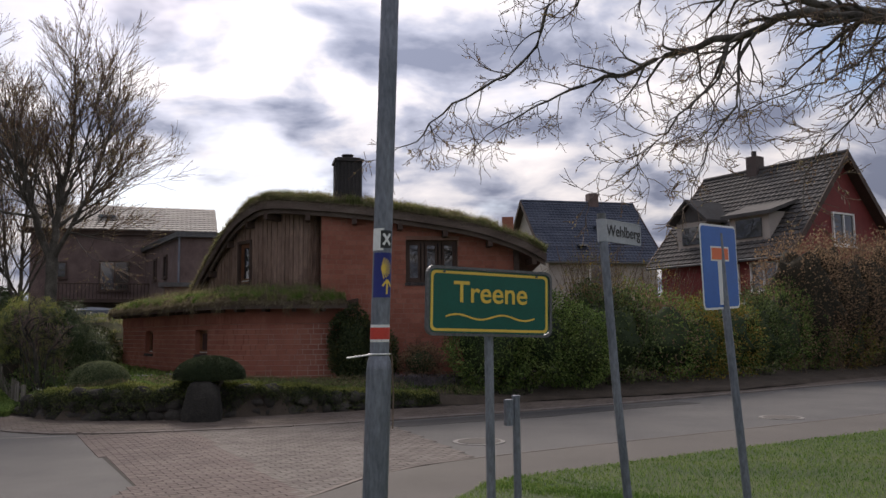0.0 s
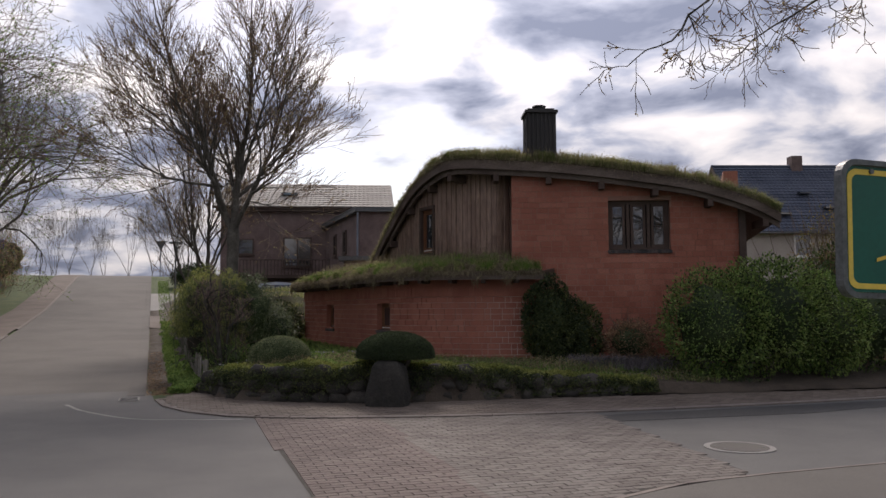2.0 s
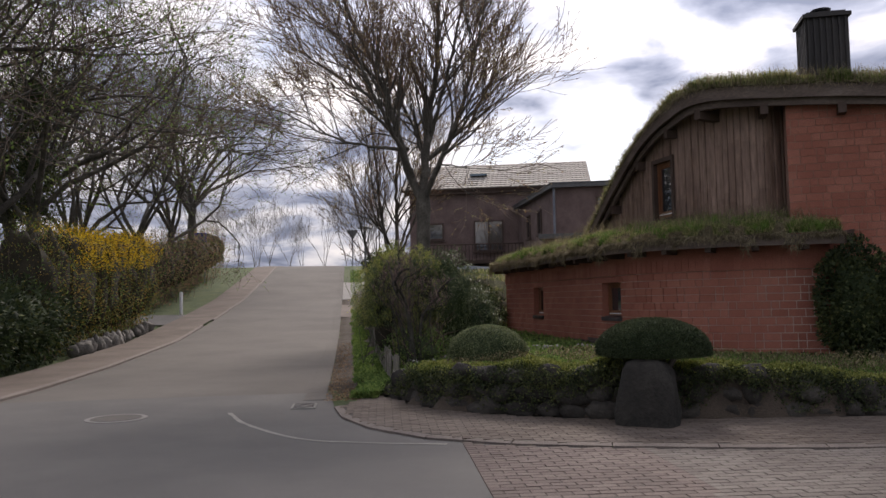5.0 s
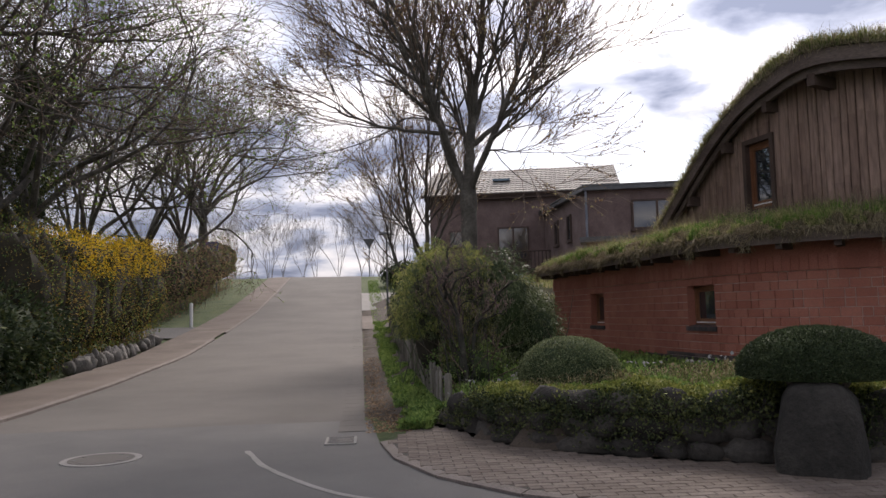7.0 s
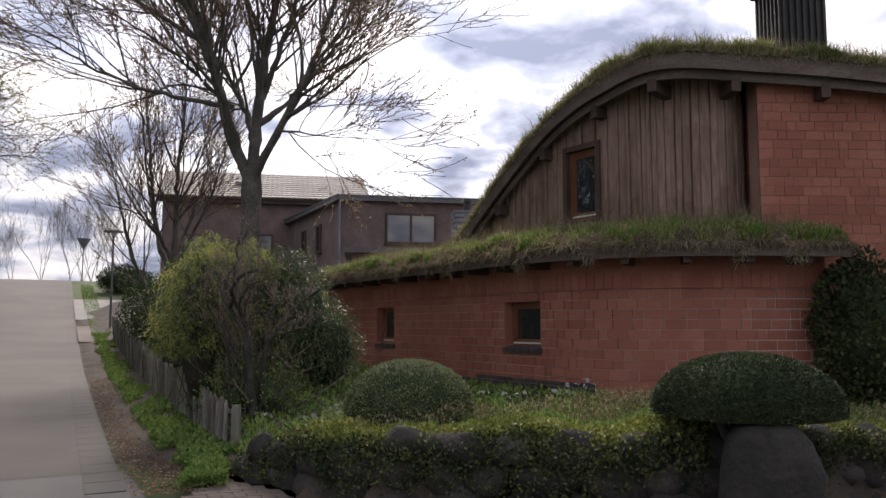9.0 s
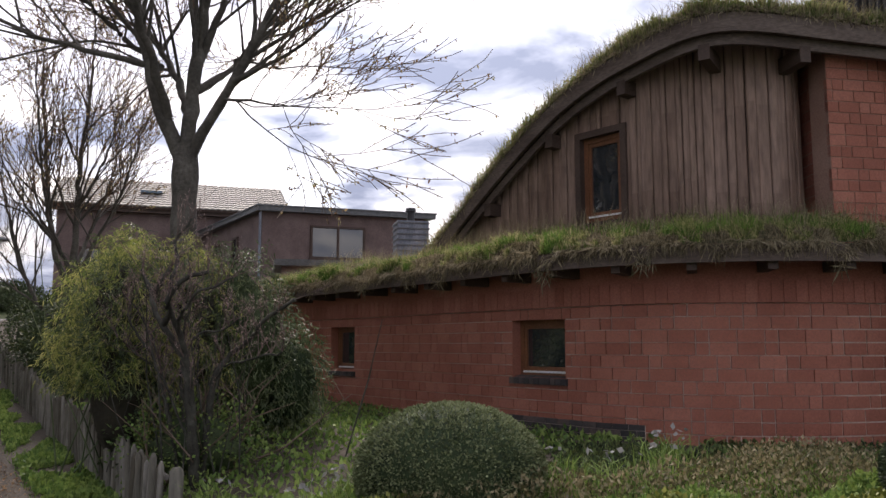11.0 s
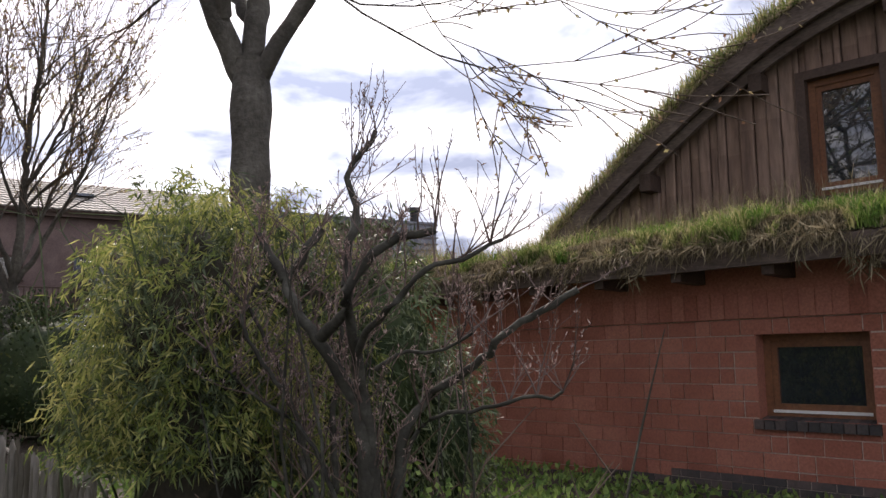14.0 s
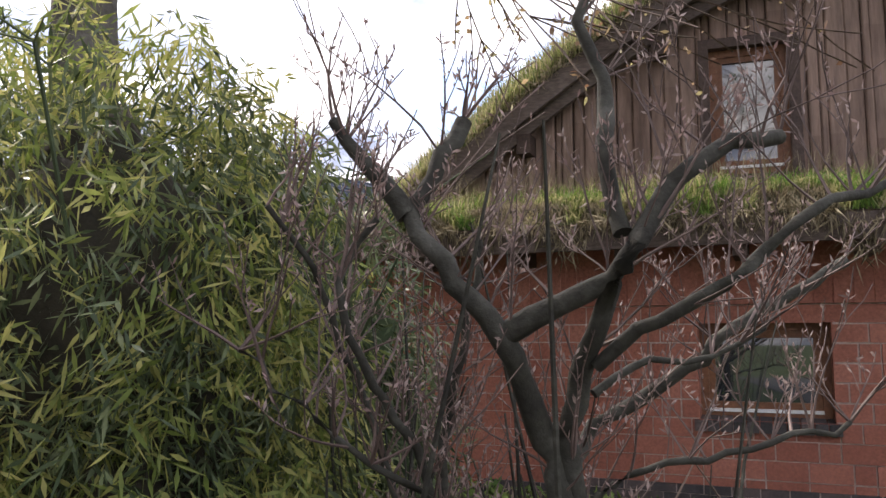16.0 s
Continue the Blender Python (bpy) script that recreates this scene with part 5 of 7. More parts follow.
        if math.hypot(x + 4.42, y - 14.8) < 0.42 and out > -0.35:
            continue
        z = top + 0.05 - hang - rng.uniform(0, 0.12) + 0.05 * noise.noise(Vector((s * 5, out * 5, 0)))
        P.append((x, y, max(z, 0.1)))
        D.append(hang)
        W.append((out + 0.78) / 0.84 + 0.35 * noise.noise(Vector((s * 1.7, out * 2, 5))))
    P, D, W = np.array(P), np.array(D), np.array(W)
    c = thing("creeping_shrub", "low evergreen creeper over the garden wall", "creeper")
    for pick, mm in (((D < 0.03) & (W > 0.28), "moss_top"), ((D < 0.03) & (W <= 0.28), "cover_leaf"), (D >= 0.03, "ivy")):
        V, F = leaves(P[pick], 0.034, 0.011, normals=np.tile([0, 0, 0.5], (pick.sum(), 1)), rng=rng)
        link_mesh("foliage", V, F, M[mm], c, kind="stuff")
    # ground cover in the bed
    xy = w.many(rng.uniform(0.0, w.near(2.0, 18.9), 34000), -0.6 - 3.2 * rng.uniform(0, 1, 34000) ** 0.9)
    xy = np.array([q for q in xy if noise.noise(Vector((q[0] * 1.3, q[1] * 1.3, 2))) > -0.28])
    P = np.column_stack([xy, np.zeros(len(xy))])
    Z = np.array([bed_height(p[0], p[1]) for p in P])
    P[:, 2] = Z + rng.uniform(0.0, 0.08, len(P)) ** 1.2
    V, F = leaves(P, 0.06, 0.016, normals=np.tile([0, 0, 0.7], (len(P), 1)), rng=rng)
    g = thing("bed_plants", "mixed low green and brown plants of the front bed", "plants", kind="stuff")
    third = len(P) // 3
    for k, mm in enumerate(("box_leaf", "ivy", "ivy")):
        link_mesh("foliage", V[k * third * 4:(k + 1) * third * 4], F[:third], M[mm], g, kind="stuff")
    # heathery dry stalks standing in the bed, in drifts
    xy = w.many(rng.uniform(0.6, w.near(1.0, 18.4), 30000), -0.45 - 1.7 * rng.uniform(0, 1, 30000))
    hgt = np.array([max(0.0, 0.55 + 1.5 * noise.noise(Vector((q[0] * 0.9, q[1] * 0.9, 8)))) for q in xy])
    keep = hgt > 0.15
    xy, hgt = xy[keep], np.minimum(hgt[keep], 1.0)
    z = np.concatenate([bed_many(q)[0] for q in np.array_split(xy, 12)])
    P = np.column_stack([xy, z + 0.3 * hgt * rng.uniform(0.1, 1, len(xy))])
    V, F = leaves(P, 0.034, 0.009, normals=np.tile([0, 0, 0.9], (len(P), 1)), rng=rng)
    tagged(link_mesh("heather_drift", V, F, M["bed_stalk"], kind="stuff"), "pale olive and brown heathery plants in the bed", "plants")
    V, F = blades(np.column_stack([xy, z])[::6], 0.24, 0.003, 0.5, rng)
    tagged(link_mesh("bed_grass", V, F, M["grass"], kind="stuff"), "thin green grass between the bed plants", "grass")
    # clumps of spring bulbs with narrow leaves and pale heads
    for k in range(16):
        cx, cy = (-8.5 + rng.uniform(-0.5, 3.2), 17.0 + rng.uniform(-0.6, 0.9))
        z = bed_height(cx, cy)
        t = thing("bulb_clump", "clump of narrow green bulb leaves with pale buds", "flowers", group="bulbs in the front bed")
        Q = np.array([cx, cy, z]) + rng.normal(size=(70, 3)) * (0.09, 0.09, 0)
        V, F = blades(Q, 0.26, 0.006, 0.6, rng)
        link_mesh("leaf_tuft", V, F, M["cover_leaf"], t)
        V, F = leaves(Q[:6] + np.array([0, 0, 0.28]), 0.05, 0.02, 0, 0.3, rng=rng)
        link_mesh("bloom", V, F, M["bloom_pale"], t, kind="stuff")
    # lavender before the brick front
    for k in range(7):
        cx, cy = -1.6 + k * 0.42 + rng.uniform(-0.1, 0.1), 18.35 + k * 0.2 + rng.uniform(-0.15, 0.15)
        z = bed_height(cx, cy)
        t = thing("lavender", "grey-violet lavender clump in the bed", "plants", group="lavender clumps")
        Q = np.array([cx, cy, z]) + rng.normal(size=(420, 3)) * (0.17, 0.17, 0)
        V, F = blades(Q, 0.33, 0.006, 0.9, rng)
        link_mesh("stalk_tuft", V, F, M["lavender"], t, kind="stuff")
    # climber on the corner of the wing, dark shrubs before the front
    bush("ivy_climber", "dark evergreen climber on the brick corner", [((-2.2, 18.95, 1.3), (0.55, 0.4, 0.95)), ((-1.65, 19.3, 1.0), (0.55, 0.4, 0.8))], "ivy", 15000, 0.06, 0.02, 41, category="climber", low=-1)
    bush("broad_shrub", "broad dark green shrub before the brick front", [((1.1, 19.0, 1.25), (1.1, 0.9, 1.15)), ((2.2, 19.5, 1.45), (1.2, 1.0, 1.25)), ((3.3, 20.0, 1.2), (1.0, 0.9, 1.1))], "cover_leaf", 34000, 0.065, 0.018, 42, second="ivy", low=-1)
    bush("low_shrub", "low brownish shrub at the foot of the wall", [((-0.55, 19.2, 0.9), (0.55, 0.4, 0.45))], "hedge_brown", 3500, 0.05, 0.014, 43, stems=14)


def build_fence():
    rng = np.random.default_rng(12)
    f = thing("picket_fence", "weathered grey picket fence of split stakes", "fence")
    me = None
    for i, a in enumerate(np.arange(2.3, 22, 0.095)):
        x, y = lane(a, -1.06 + rng.uniform(-0.012, 0.012))
        z = land(x, y) + 0.1
        if i % 3 == 0 or me is None:
            if i < 12 or me is None:
                h = 0.78
                b = Build().tube([(0, 0, 0), (0.006, 0.004, h * 0.5), (0, 0, h * 0.93), (0, 0, h)], [0.03, 0.031, 0.028, 0.012], 6)
                ob = b.ob("picket", M["fence_wood"], f, smooth=True)
                me = ob.data
            else:
                ob = new("picket", me)
                ob.parent = f
        else:
            ob = new("picket", me)
            ob.parent = f
        m = pose(x, y, z - 0.05, rng.uniform(-4, 4), rng.uniform(-4, 4), rng.uniform(0, 360))
        ob.matrix_basis = m @ Matrix.Diagonal((rng.uniform(0.7, 1.0), rng.uniform(0.7, 1.0), rng.uniform(0.92, 1.08) * float(np.interp(a, [2.3, 12], [0.72, 1.0])), 1))
    for h in (0.25, 0.6):
        b = Build()
        pts = [(*lane(a, -1.115), land(*lane(a, -1.115)) + 0.07 + h * float(np.interp(a, [2.3, 12], [0.72, 1.0]))) for a in np.arange(2.3, 22.1, 1.5)]
        b.tube(pts, 0.022, 6).ob("rail", M["fence_wood"], f)
    for a in (2.2, 6.2, 10.2, 14.2, 18.2):
        x, y = lane(a, -1.16)
        z = land(x, y)
        Build().tube([(x, y, z), (x, y, z + (0.55 if a < 3 else 0.72)), (x, y, z + (0.58 if a < 3 else 0.75))], [0.055, 0.052, 0.03], 10).ob("post", M["fence_wood"], f, smooth=True)


def build_verge_plants():
    rng = np.random.default_rng(16)
    P = []
    for _ in range(42000):
        a = 0.7 + 23 * rng.uniform() ** 1.6
        o = -0.5 - 0.62 * rng.uniform() ** 0.8
        if noise.noise(Vector((a * 0.8, o * 2.5, 3))) < -0.3 - 0.5 * (o + 0.5):
            continue
        x, y = lane(a, o + 0.22 * noise.noise(Vector((a, 1, 0))))
        P.append((x, y, land(x, y) + 0.06 + 0.08 * rng.uniform() + max(0, -o - 0.8) * 0.15))
    V, F = leaves(np.array(P), 0.055, 0.02, normals=np.tile([0, 0, 0.8], (len(P), 1)), rng=rng)
    tagged(link_mesh("verge_plants", V, F, M["cover_leaf"], kind="stuff"), "bright green ground cover on the verge", "plants")
    P = np.array([(*lane(a, o), land(*lane(a, o)) + 0.03) for a, o in zip(rng.uniform(3, 46, 9000), -0.45 - rng.uniform(0, 0.7, 9000))])
    V, F = blades(P, 0.11, 0.006, 0.7, rng)
    tagged(link_mesh("verge_grass", V, F, M["grass"], kind="stuff"), "tufts of grass on the verge", "grass")
    xy = np.array([lane(a, o) for a, o in zip(1.6 + 9 * rng.uniform(0, 1, 16000), -1.15 - rng.uniform(0, 5.0, 16000))])
    z, ok, dist = bed_many(xy)
    P = np.column_stack([xy, z + rng.uniform(0, 0.07, len(xy))])[ok & (dist > 0.3)]
    V, F = leaves(P, 0.07, 0.018, normals=np.tile([0, 0, 0.7], (len(P), 1)), rng=rng)
    tagged(link_mesh("garden_cover", V, F, M["cover_leaf"], kind="stuff"), "dark green ground cover behind the fence", "plants")
    # fallen leaves on the bare soil strip
    P = np.array([(*lane(a, o), land(*lane(a, o)) + 0.055) for a, o in zip(0.6 + 12 * rng.uniform(0, 1, 2500) ** 1.5, -0.05 - rng.uniform(0, 0.5, 2500))])
    V, F = leaves(P, 0.035, 0.01, 0.9, rng=rng)
    tagged(link_mesh("leaf_litter", V, F, M["hedge_brown"], kind="stuff"), "brown leaf litter at the road edge", "leaves")


def build_bamboo():
    rng = np.random.default_rng(51)
    t = thing("bamboo", "dense yellow-green bamboo hanging over the fence", "bamboo")
    blobs = [((-10.2, 19.1, 1.55), (0.6, 0.62, 1.02)), ((-10.4, 19.8, 1.55), (0.62, 0.7, 1.05)), ((-9.8, 19.6, 1.55), (0.5, 0.6, 1.02)), ((-10.1, 18.9, 1.0), (0.5, 0.48, 0.85))]
    # solid near-black bodies paint the shade inside the thicket
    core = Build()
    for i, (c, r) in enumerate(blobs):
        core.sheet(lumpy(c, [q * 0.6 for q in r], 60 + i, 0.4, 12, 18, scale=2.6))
    core.ob("inner_foliage", M["shade_core"], t, smooth=True)
    # outer sprays carry the sunlit tone, inner ones the tone darkened for shade
    for mm, n, out in (("bamboo_leaf", 1700, 0.75), ("bamboo_shaded", 2300, 0.12)):
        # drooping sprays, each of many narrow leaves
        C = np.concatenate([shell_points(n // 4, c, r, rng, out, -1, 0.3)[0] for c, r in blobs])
        D = rng.normal(size=(len(C), 3)) * (1, 1, 0.5)
        D /= np.linalg.norm(D, axis=1, keepdims=True)
        k = 24
        f = rng.uniform(0, 1, (len(C), k, 1))
        P = C[:, None] + D[:, None] * f * 0.2 - np.array([0, 0, 0.14]) * f ** 2 + rng.normal(size=(len(C), k, 3)) * 0.02
        P, D = P.reshape(-1, 3), np.repeat(D, k, 0)
        off = -((P[:, 0] - ROAD_0[0]) * ROAD_N[0] + (P[:, 1] - ROAD_0[1]) * ROAD_N[1])
        keep = (off > 1.2) | (P[:, 2] > 1.02)
        P, D = P[keep], D[keep]
        V, F = leaves(P, 0.07, 0.005, 0, 0.55, normals=D * 0.7, rng=rng)
        link_mesh("foliage", V, F, M[mm], t, kind="stuff")
    S = []
    for _ in range(70):
        c, r = blobs[rng.integers(0, 3)]
        x, y = c[0] + rng.normal() * 0.25, c[1] + rng.normal() * 0.25
        q = Vector((c[0] + rng.normal() * 0.45, c[1] + rng.normal() * 0.45, rng.uniform(1.7, 2.3)))
        S.append((x, y, 0.3, *q, 0.009, 0.004))
        for _ in range(3):
            S.append((*q, q.x + rng.normal() * 0.12, q.y + rng.normal() * 0.12, q.z + rng.uniform(0.0, 0.16), 0.003, 0.0015))
    V, F = segments(np.array(S), 4)
    link_mesh("cane_thicket", V, F, M["bamboo_shaded"], t, kind="stuff")


def build_pruned_shrub():
    """Old, hard-pruned shrub with thick mossy limbs and new shoots; limbs as smooth lines from its foot."""
    rng = np.random.default_rng(77)
    t = thing("pruned_shrub", "hard-pruned shrub with thick mossy limbs and pink shoots", "shrub")
    foot = Vector((-9.25, 18.25, 0))
    pieces = []

    def limb(r, *pts):
        line = spline([foot + Vector(p) for p in pts], 0.05)
        line = [Vector(p) + Vector(rng.normal(size=3)) * 0.005 for p in line]
        n = len(line)
        rad = [max(0.004, 0.82 * r * (1 - 0.55 * k / n) * (1 + 0.1 * noise.noise(Vector((k * 0.35, r * 90, 0))) + 0.05 * rng.normal())) for k in range(n)]
        Build().tube(line, rad, 10).ob("limb", M["bark_moss"], t, smooth=True)
        for _ in range(int(8 + 0.62 * n)):
            k = min(n - 1, int(n * (0.3 + 0.7 * rng.uniform() ** 0.6)))
            d = Vector((rng.normal() * 0.45 + 0.15, rng.normal() * 0.45, rng.uniform(0.3, 1.3))).normalized()
            q, e = grow(line[k], d, rng.uniform(0.08, 0.26), rng.uniform(0.0025, 0.005), 1, rng, 0.5, 0.15, 2, parts=3, wiggle=0.1, thin=0.5)
            pieces.append(q)

    limb(0.050, (0.0, 0.05, 0.25), (-0.07, -0.05, 1.16), (-0.13, -0.05, 1.38), (-0.27, -0.10, 1.61), (-0.38, -0.03, 1.77), (-0.42, 0.04, 1.88), (-0.35, 0.05, 1.98), (-0.28, 0.05, 2.12))
    limb(0.030, (-0.42, 0.04, 1.88), (-0.50, 0.10, 2.00), (-0.56, 0.15, 2.11))
    limb(0.034, (-0.26, -0.10, 1.62), (-0.20, -0.20, 1.69), (-0.15, -0.30, 1.73), (-0.15, -0.38, 1.80))
    limb(0.045, (0.02, 0.05, 0.25), (-0.04, -0.05, 1.16), (-0.09, -0.10, 1.43), (-0.13, -0.25, 1.66), (-0.15, -0.38, 1.80), (-0.08, -0.40, 1.90), (0.01, -0.43, 1.98), (0.19, -0.45, 2.04))
    limb(0.024, (-0.15, -0.35, 1.82), (-0.15, -0.30, 1.95), (-0.12, -0.25, 2.17), (-0.15, -0.23, 2.29), (-0.04, -0.20, 2.51))
    limb(0.038, (0.04, 0.1, 0.25), (0.09, 0.15, 1.12), (0.19, 0.21, 1.33), (0.34, 0.15, 1.44), (0.48, 0.05, 1.57), (0.57, -0.04, 1.67), (0.84, -0.15, 1.83))
    limb(0.018, (0.06, 0.12, 0.6), (0.12, 0.15, 1.11), (0.21, 0.05, 1.27), (0.38, -0.05, 1.31), (0.59, -0.13, 1.36), (0.76, -0.20, 1.39))
    limb(0.020, (-0.11, -0.20, 1.56), (-0.06, -0.35, 1.65), (0.01, -0.45, 1.71), (0.14, -0.55, 1.86), (0.25, -0.56, 1.89), (0.44, -0.60, 1.97))
    limb(0.013, (-0.03, -0.10, 1.49), (0.11, -0.15, 1.57), (0.25, -0.20, 1.57), (0.37, -0.25, 1.64))
    limb(0.020, (-0.12, 0.1, 0.25), (-0.35, 0.05, 1.23), (-0.51, 0.03, 1.51), (-0.59, 0.00, 1.66), (-0.60, 0.00, 1.76), (-0.54, -0.05, 1.86))
    limb(0.018, (-0.15, 0.15, 0.25), (-0.37, 0.20, 1.24), (-0.51, 0.20, 1.60), (-0.63, 0.15, 1.80), (-0.71, 0.15, 1.90))
    limb(0.014, (-0.1, 0.06, 0.7), (-0.30, 0.00, 1.20), (-0.50, 0.05, 1.34), (-0.63, 0.05, 1.45), (-0.77, 0.10, 1.59))
    limb(0.026, (-0.1, 0.2, 0.25), (-0.22, 0.25, 1.19), (-0.19, 0.25, 1.42), (-0.19, 0.20, 1.58), (-0.13, 0.20, 1.86))
    S = np.concatenate(pieces)
    S[:, 6:8] = np.maximum(S[:, 6:8], 0.0014)
    V, F = segments(S[:, :8], 4)
    link_mesh("young_growth", V, F, M["twig_pink"], t, "thin pinkish shoots", kind="stuff")
    fine = S[S[:, 8] == 0]
    n = 5000
    pick = rng.integers(0, len(fine), n)
    f = rng.uniform(0, 1, (n, 1)) ** 0.6
    P = fine[pick, :3] * (1 - f) + fine[pick, 3:6] * f
    V, F = leaves(P, 0.022, 0.003, normals=np.tile([0, 0, 0.9], (n, 1)), rng=rng)
    link_mesh("bud_growth", V, F, M["bud_pink"], t, kind="stuff")
    Q = rng.normal(size=(24, 3)) * (0.35, 0.25, 0) + np.array([-9.45, 18.55, 0.35])
    Q2 = Q + rng.normal(size=(24, 3)) * (0.22, 0.22, 0) + np.array([0, 0, 1.0]) * rng.uniform(0.9, 1.7, (24, 1))
    mid = (Q + Q2) / 2 + rng.normal(size=(24, 3)) * 0.06
    th = rng.uniform(0.004, 0.012, (24, 1))
    V, F = segments(np.concatenate([np.hstack([Q, mid, th, th * 0.75]), np.hstack([mid, Q2, th * 0.75, th * 0.3])]), 5)
    link_mesh("old_stemwork", V, F, M["bark_moss"], t, kind="stuff")
    # the shade behind the limbs is put into this bush's leaf colour
    bush("shaded_bamboo", "dark green bamboo in the shade behind the shrub", [((-9.35, 20.0, 1.45), (0.65, 0.5, 1.15)), ((-8.9, 20.3, 1.05), (0.5, 0.5, 0.8))], "bamboo_shaded", 13000, 0.085, 0.007, 80, droop=0.5, category="bamboo", low=-1, inner=0.3)
    bush("bank_shrub", "dark ivy-grown shrub at the wing corner", [((-10.95, 25.3, 0.95), (0.7, 0.6, 0.95))], "ivy", 3500, 0.08, 0.025, 81, low=-1)
    m = lumpy((-12.2, 27.8, 0.7), (1.9, 2.4, 1.5), 9, 0.2, 12, 24)
    t = thing("turf_mound", "grassy turf mound beside the wing", "mound")
    Build().sheet(m).ob("sod", M["sod"], t, smooth=True)
    V, F = blades(np.array([p for row in m[1:7] for p in row])[RNG.integers(0, 150, 6000)] + RNG.normal(size=(6000, 3)) * (0.18, 0.18, 0.03), 0.16, 0.008, 0.6, RNG)
    link_mesh("mound_grass", V, F, M["roof_grass"], t, kind="stuff")
    bush("rose_bush", "low leafy rose bush behind the fence", [((-9.35, 18.55, 0.55), (0.75, 0.4, 0.5))], "cover_leaf", 2600, 0.04, 0.014, 79, stems=26, base=0.25, core_size=0.5, inner=0.3, second="ivy", low=-1)


build_garden_plants()
build_fence()
build_verge_plants()
build_bamboo()
build_pruned_shrub()
FORK = Vector((-10.2, 20.6, 3.8))
BROAD = [
    ([(0.0, 0.0, -0.25), (-0.3, -0.1, 0.45), (-0.5, -0.2, 1.3), (-0.95, -0.3, 2.7), (-1.5, -0.5, 4.0), (-1.8, -0.6, 5.0)], 0.1, 0.02),
    ([(0.0, 0.02, -0.25), (0.03, 0.1, 0.8), (0.08, 0.3, 1.8), (0.2, 0.4, 3.0), (0.2, 0.5, 4.3), (0.15, 0.5, 5.3)], 0.105, 0.02),
    ([(0.02, 0.0, -0.25), (0.3, -0.1, 0.3), (0.65, -0.2, 0.8), (1.0, -0.3, 1.5), (1.4, -0.3, 2.6), (1.6, -0.3, 3.6)], 0.075, 0.018),
    ([(0.58, -0.2, 0.7), (0.95, -0.4, 0.78), (1.45, -0.6, 1.0), (1.95, -0.8, 1.35)], 0.034, 0.01),
    ([(-0.4, -0.15, 0.9), (-1.1, -0.4, 1.0), (-2.1, -0.5, 1.35), (-3.3, -0.6, 2.0)], 0.042, 0.012),
    ([(0.0, 0.1, 0.3), (-0.3, 0.6, 0.9), (-1.0, 1.4, 1.9), (-1.8, 2.0, 3.0), (-2.4, 2.4, 4.0)], 0.06, 0.015),
    ([(0.05, 0.15, 0.7), (0.3, 0.7, 1.2), (0.7, 1.5, 2.1), (1.0, 2.1, 3.4)], 0.055, 0.015),
    ([(-0.2, -0.1, 0.3), (-0.3, -0.6, 1.0), (-0.6, -1.3, 2.2), (-0.9, -1.7, 3.6)], 0.055, 0.015),
    ([(-0.6, -0.2, 1.8), (-1.7, -0.3, 2.5), (-2.9, -0.4, 3.4)], 0.045, 0.014),
    ([(0.06, 0.2, 1.1), (0.4, 0.1, 1.9), (0.8, 0.0, 3.1), (1.1, 0.0, 4.3)], 0.055, 0.015),
    ([(0.45, -0.15, 0.5), (0.8, -0.3, 0.45), (1.1, -0.45, 0.35), (1.35, -0.6, 0.3)], 0.02, 0.007),
    ([(-0.3, -0.1, 0.9), (-0.9, 0.3, 1.4), (-1.8, 0.6, 2.2), (-2.9, 0.9, 2.9)], 0.045, 0.013),
]
limbed_tree("broad_tree", "bare broad-crowned tree with grey knotted trunk and opening buds", [(-10.1, 20.3, 0.2), (-10.06, 20.35, 1.2), (-10.15, 20.48, 2.4), tuple(FORK - Vector((0, 0, 0.02)))], 0.15, [([tuple(FORK + Vector(p)) for p in pts], a, b) for pts, a, b in BROAD], 2,
            kid_len=1.45, kid_gap=0.13, depth=2, up=0.16, buds=30000, bud_size=0.042, spread=0.5, wiggle=0.1, kids=4, group="garden trees", knots=0.6)
STEM = Vector((-14.75, 27.55, 2.7))
SLENDER = [
    ([(0.0, 0.0, -0.2), (-0.35, 0.0, 0.7), (-0.6, 0.1, 1.9), (-0.8, 0.1, 3.6), (-0.9, 0.1, 5.0)], 0.075, 0.014),
    ([(0.0, 0.0, -0.2), (0.1, -0.1, 1.0), (0.15, -0.2, 2.4), (0.3, -0.2, 4.2), (0.3, -0.2, 5.6)], 0.08, 0.014),
    ([(0.05, 0.0, 0.1), (0.5, 0.0, 0.9), (0.95, 0.1, 2.0), (1.3, 0.2, 3.4)], 0.05, 0.012),
    ([(0.0, 0.05, 0.2), (0.1, 0.6, 1.2), (0.3, 1.1, 2.6), (0.3, 1.4, 4.0)], 0.05, 0.012),
    ([(-0.4, 0.0, 0.9), (-1.0, -0.2, 1.7), (-1.6, -0.3, 2.9)], 0.04, 0.011),
    ([(0.0, -0.05, 0.2), (-0.2, -0.6, 1.2), (-0.3, -1.0, 2.8), (-0.4, -1.1, 4.2)], 0.05, 0.012),
    ([(0.12, -0.15, 1.5), (0.7, -0.3, 2.5), (1.1, -0.4, 3.8)], 0.04, 0.011),
    ([(-0.1, 0.0, -1.0), (-0.6, 0.1, -0.5), (-1.1, 0.1, 0.4), (-1.5, 0.2, 1.6), (-1.8, 0.2, 2.8)], 0.06, 0.012),
]
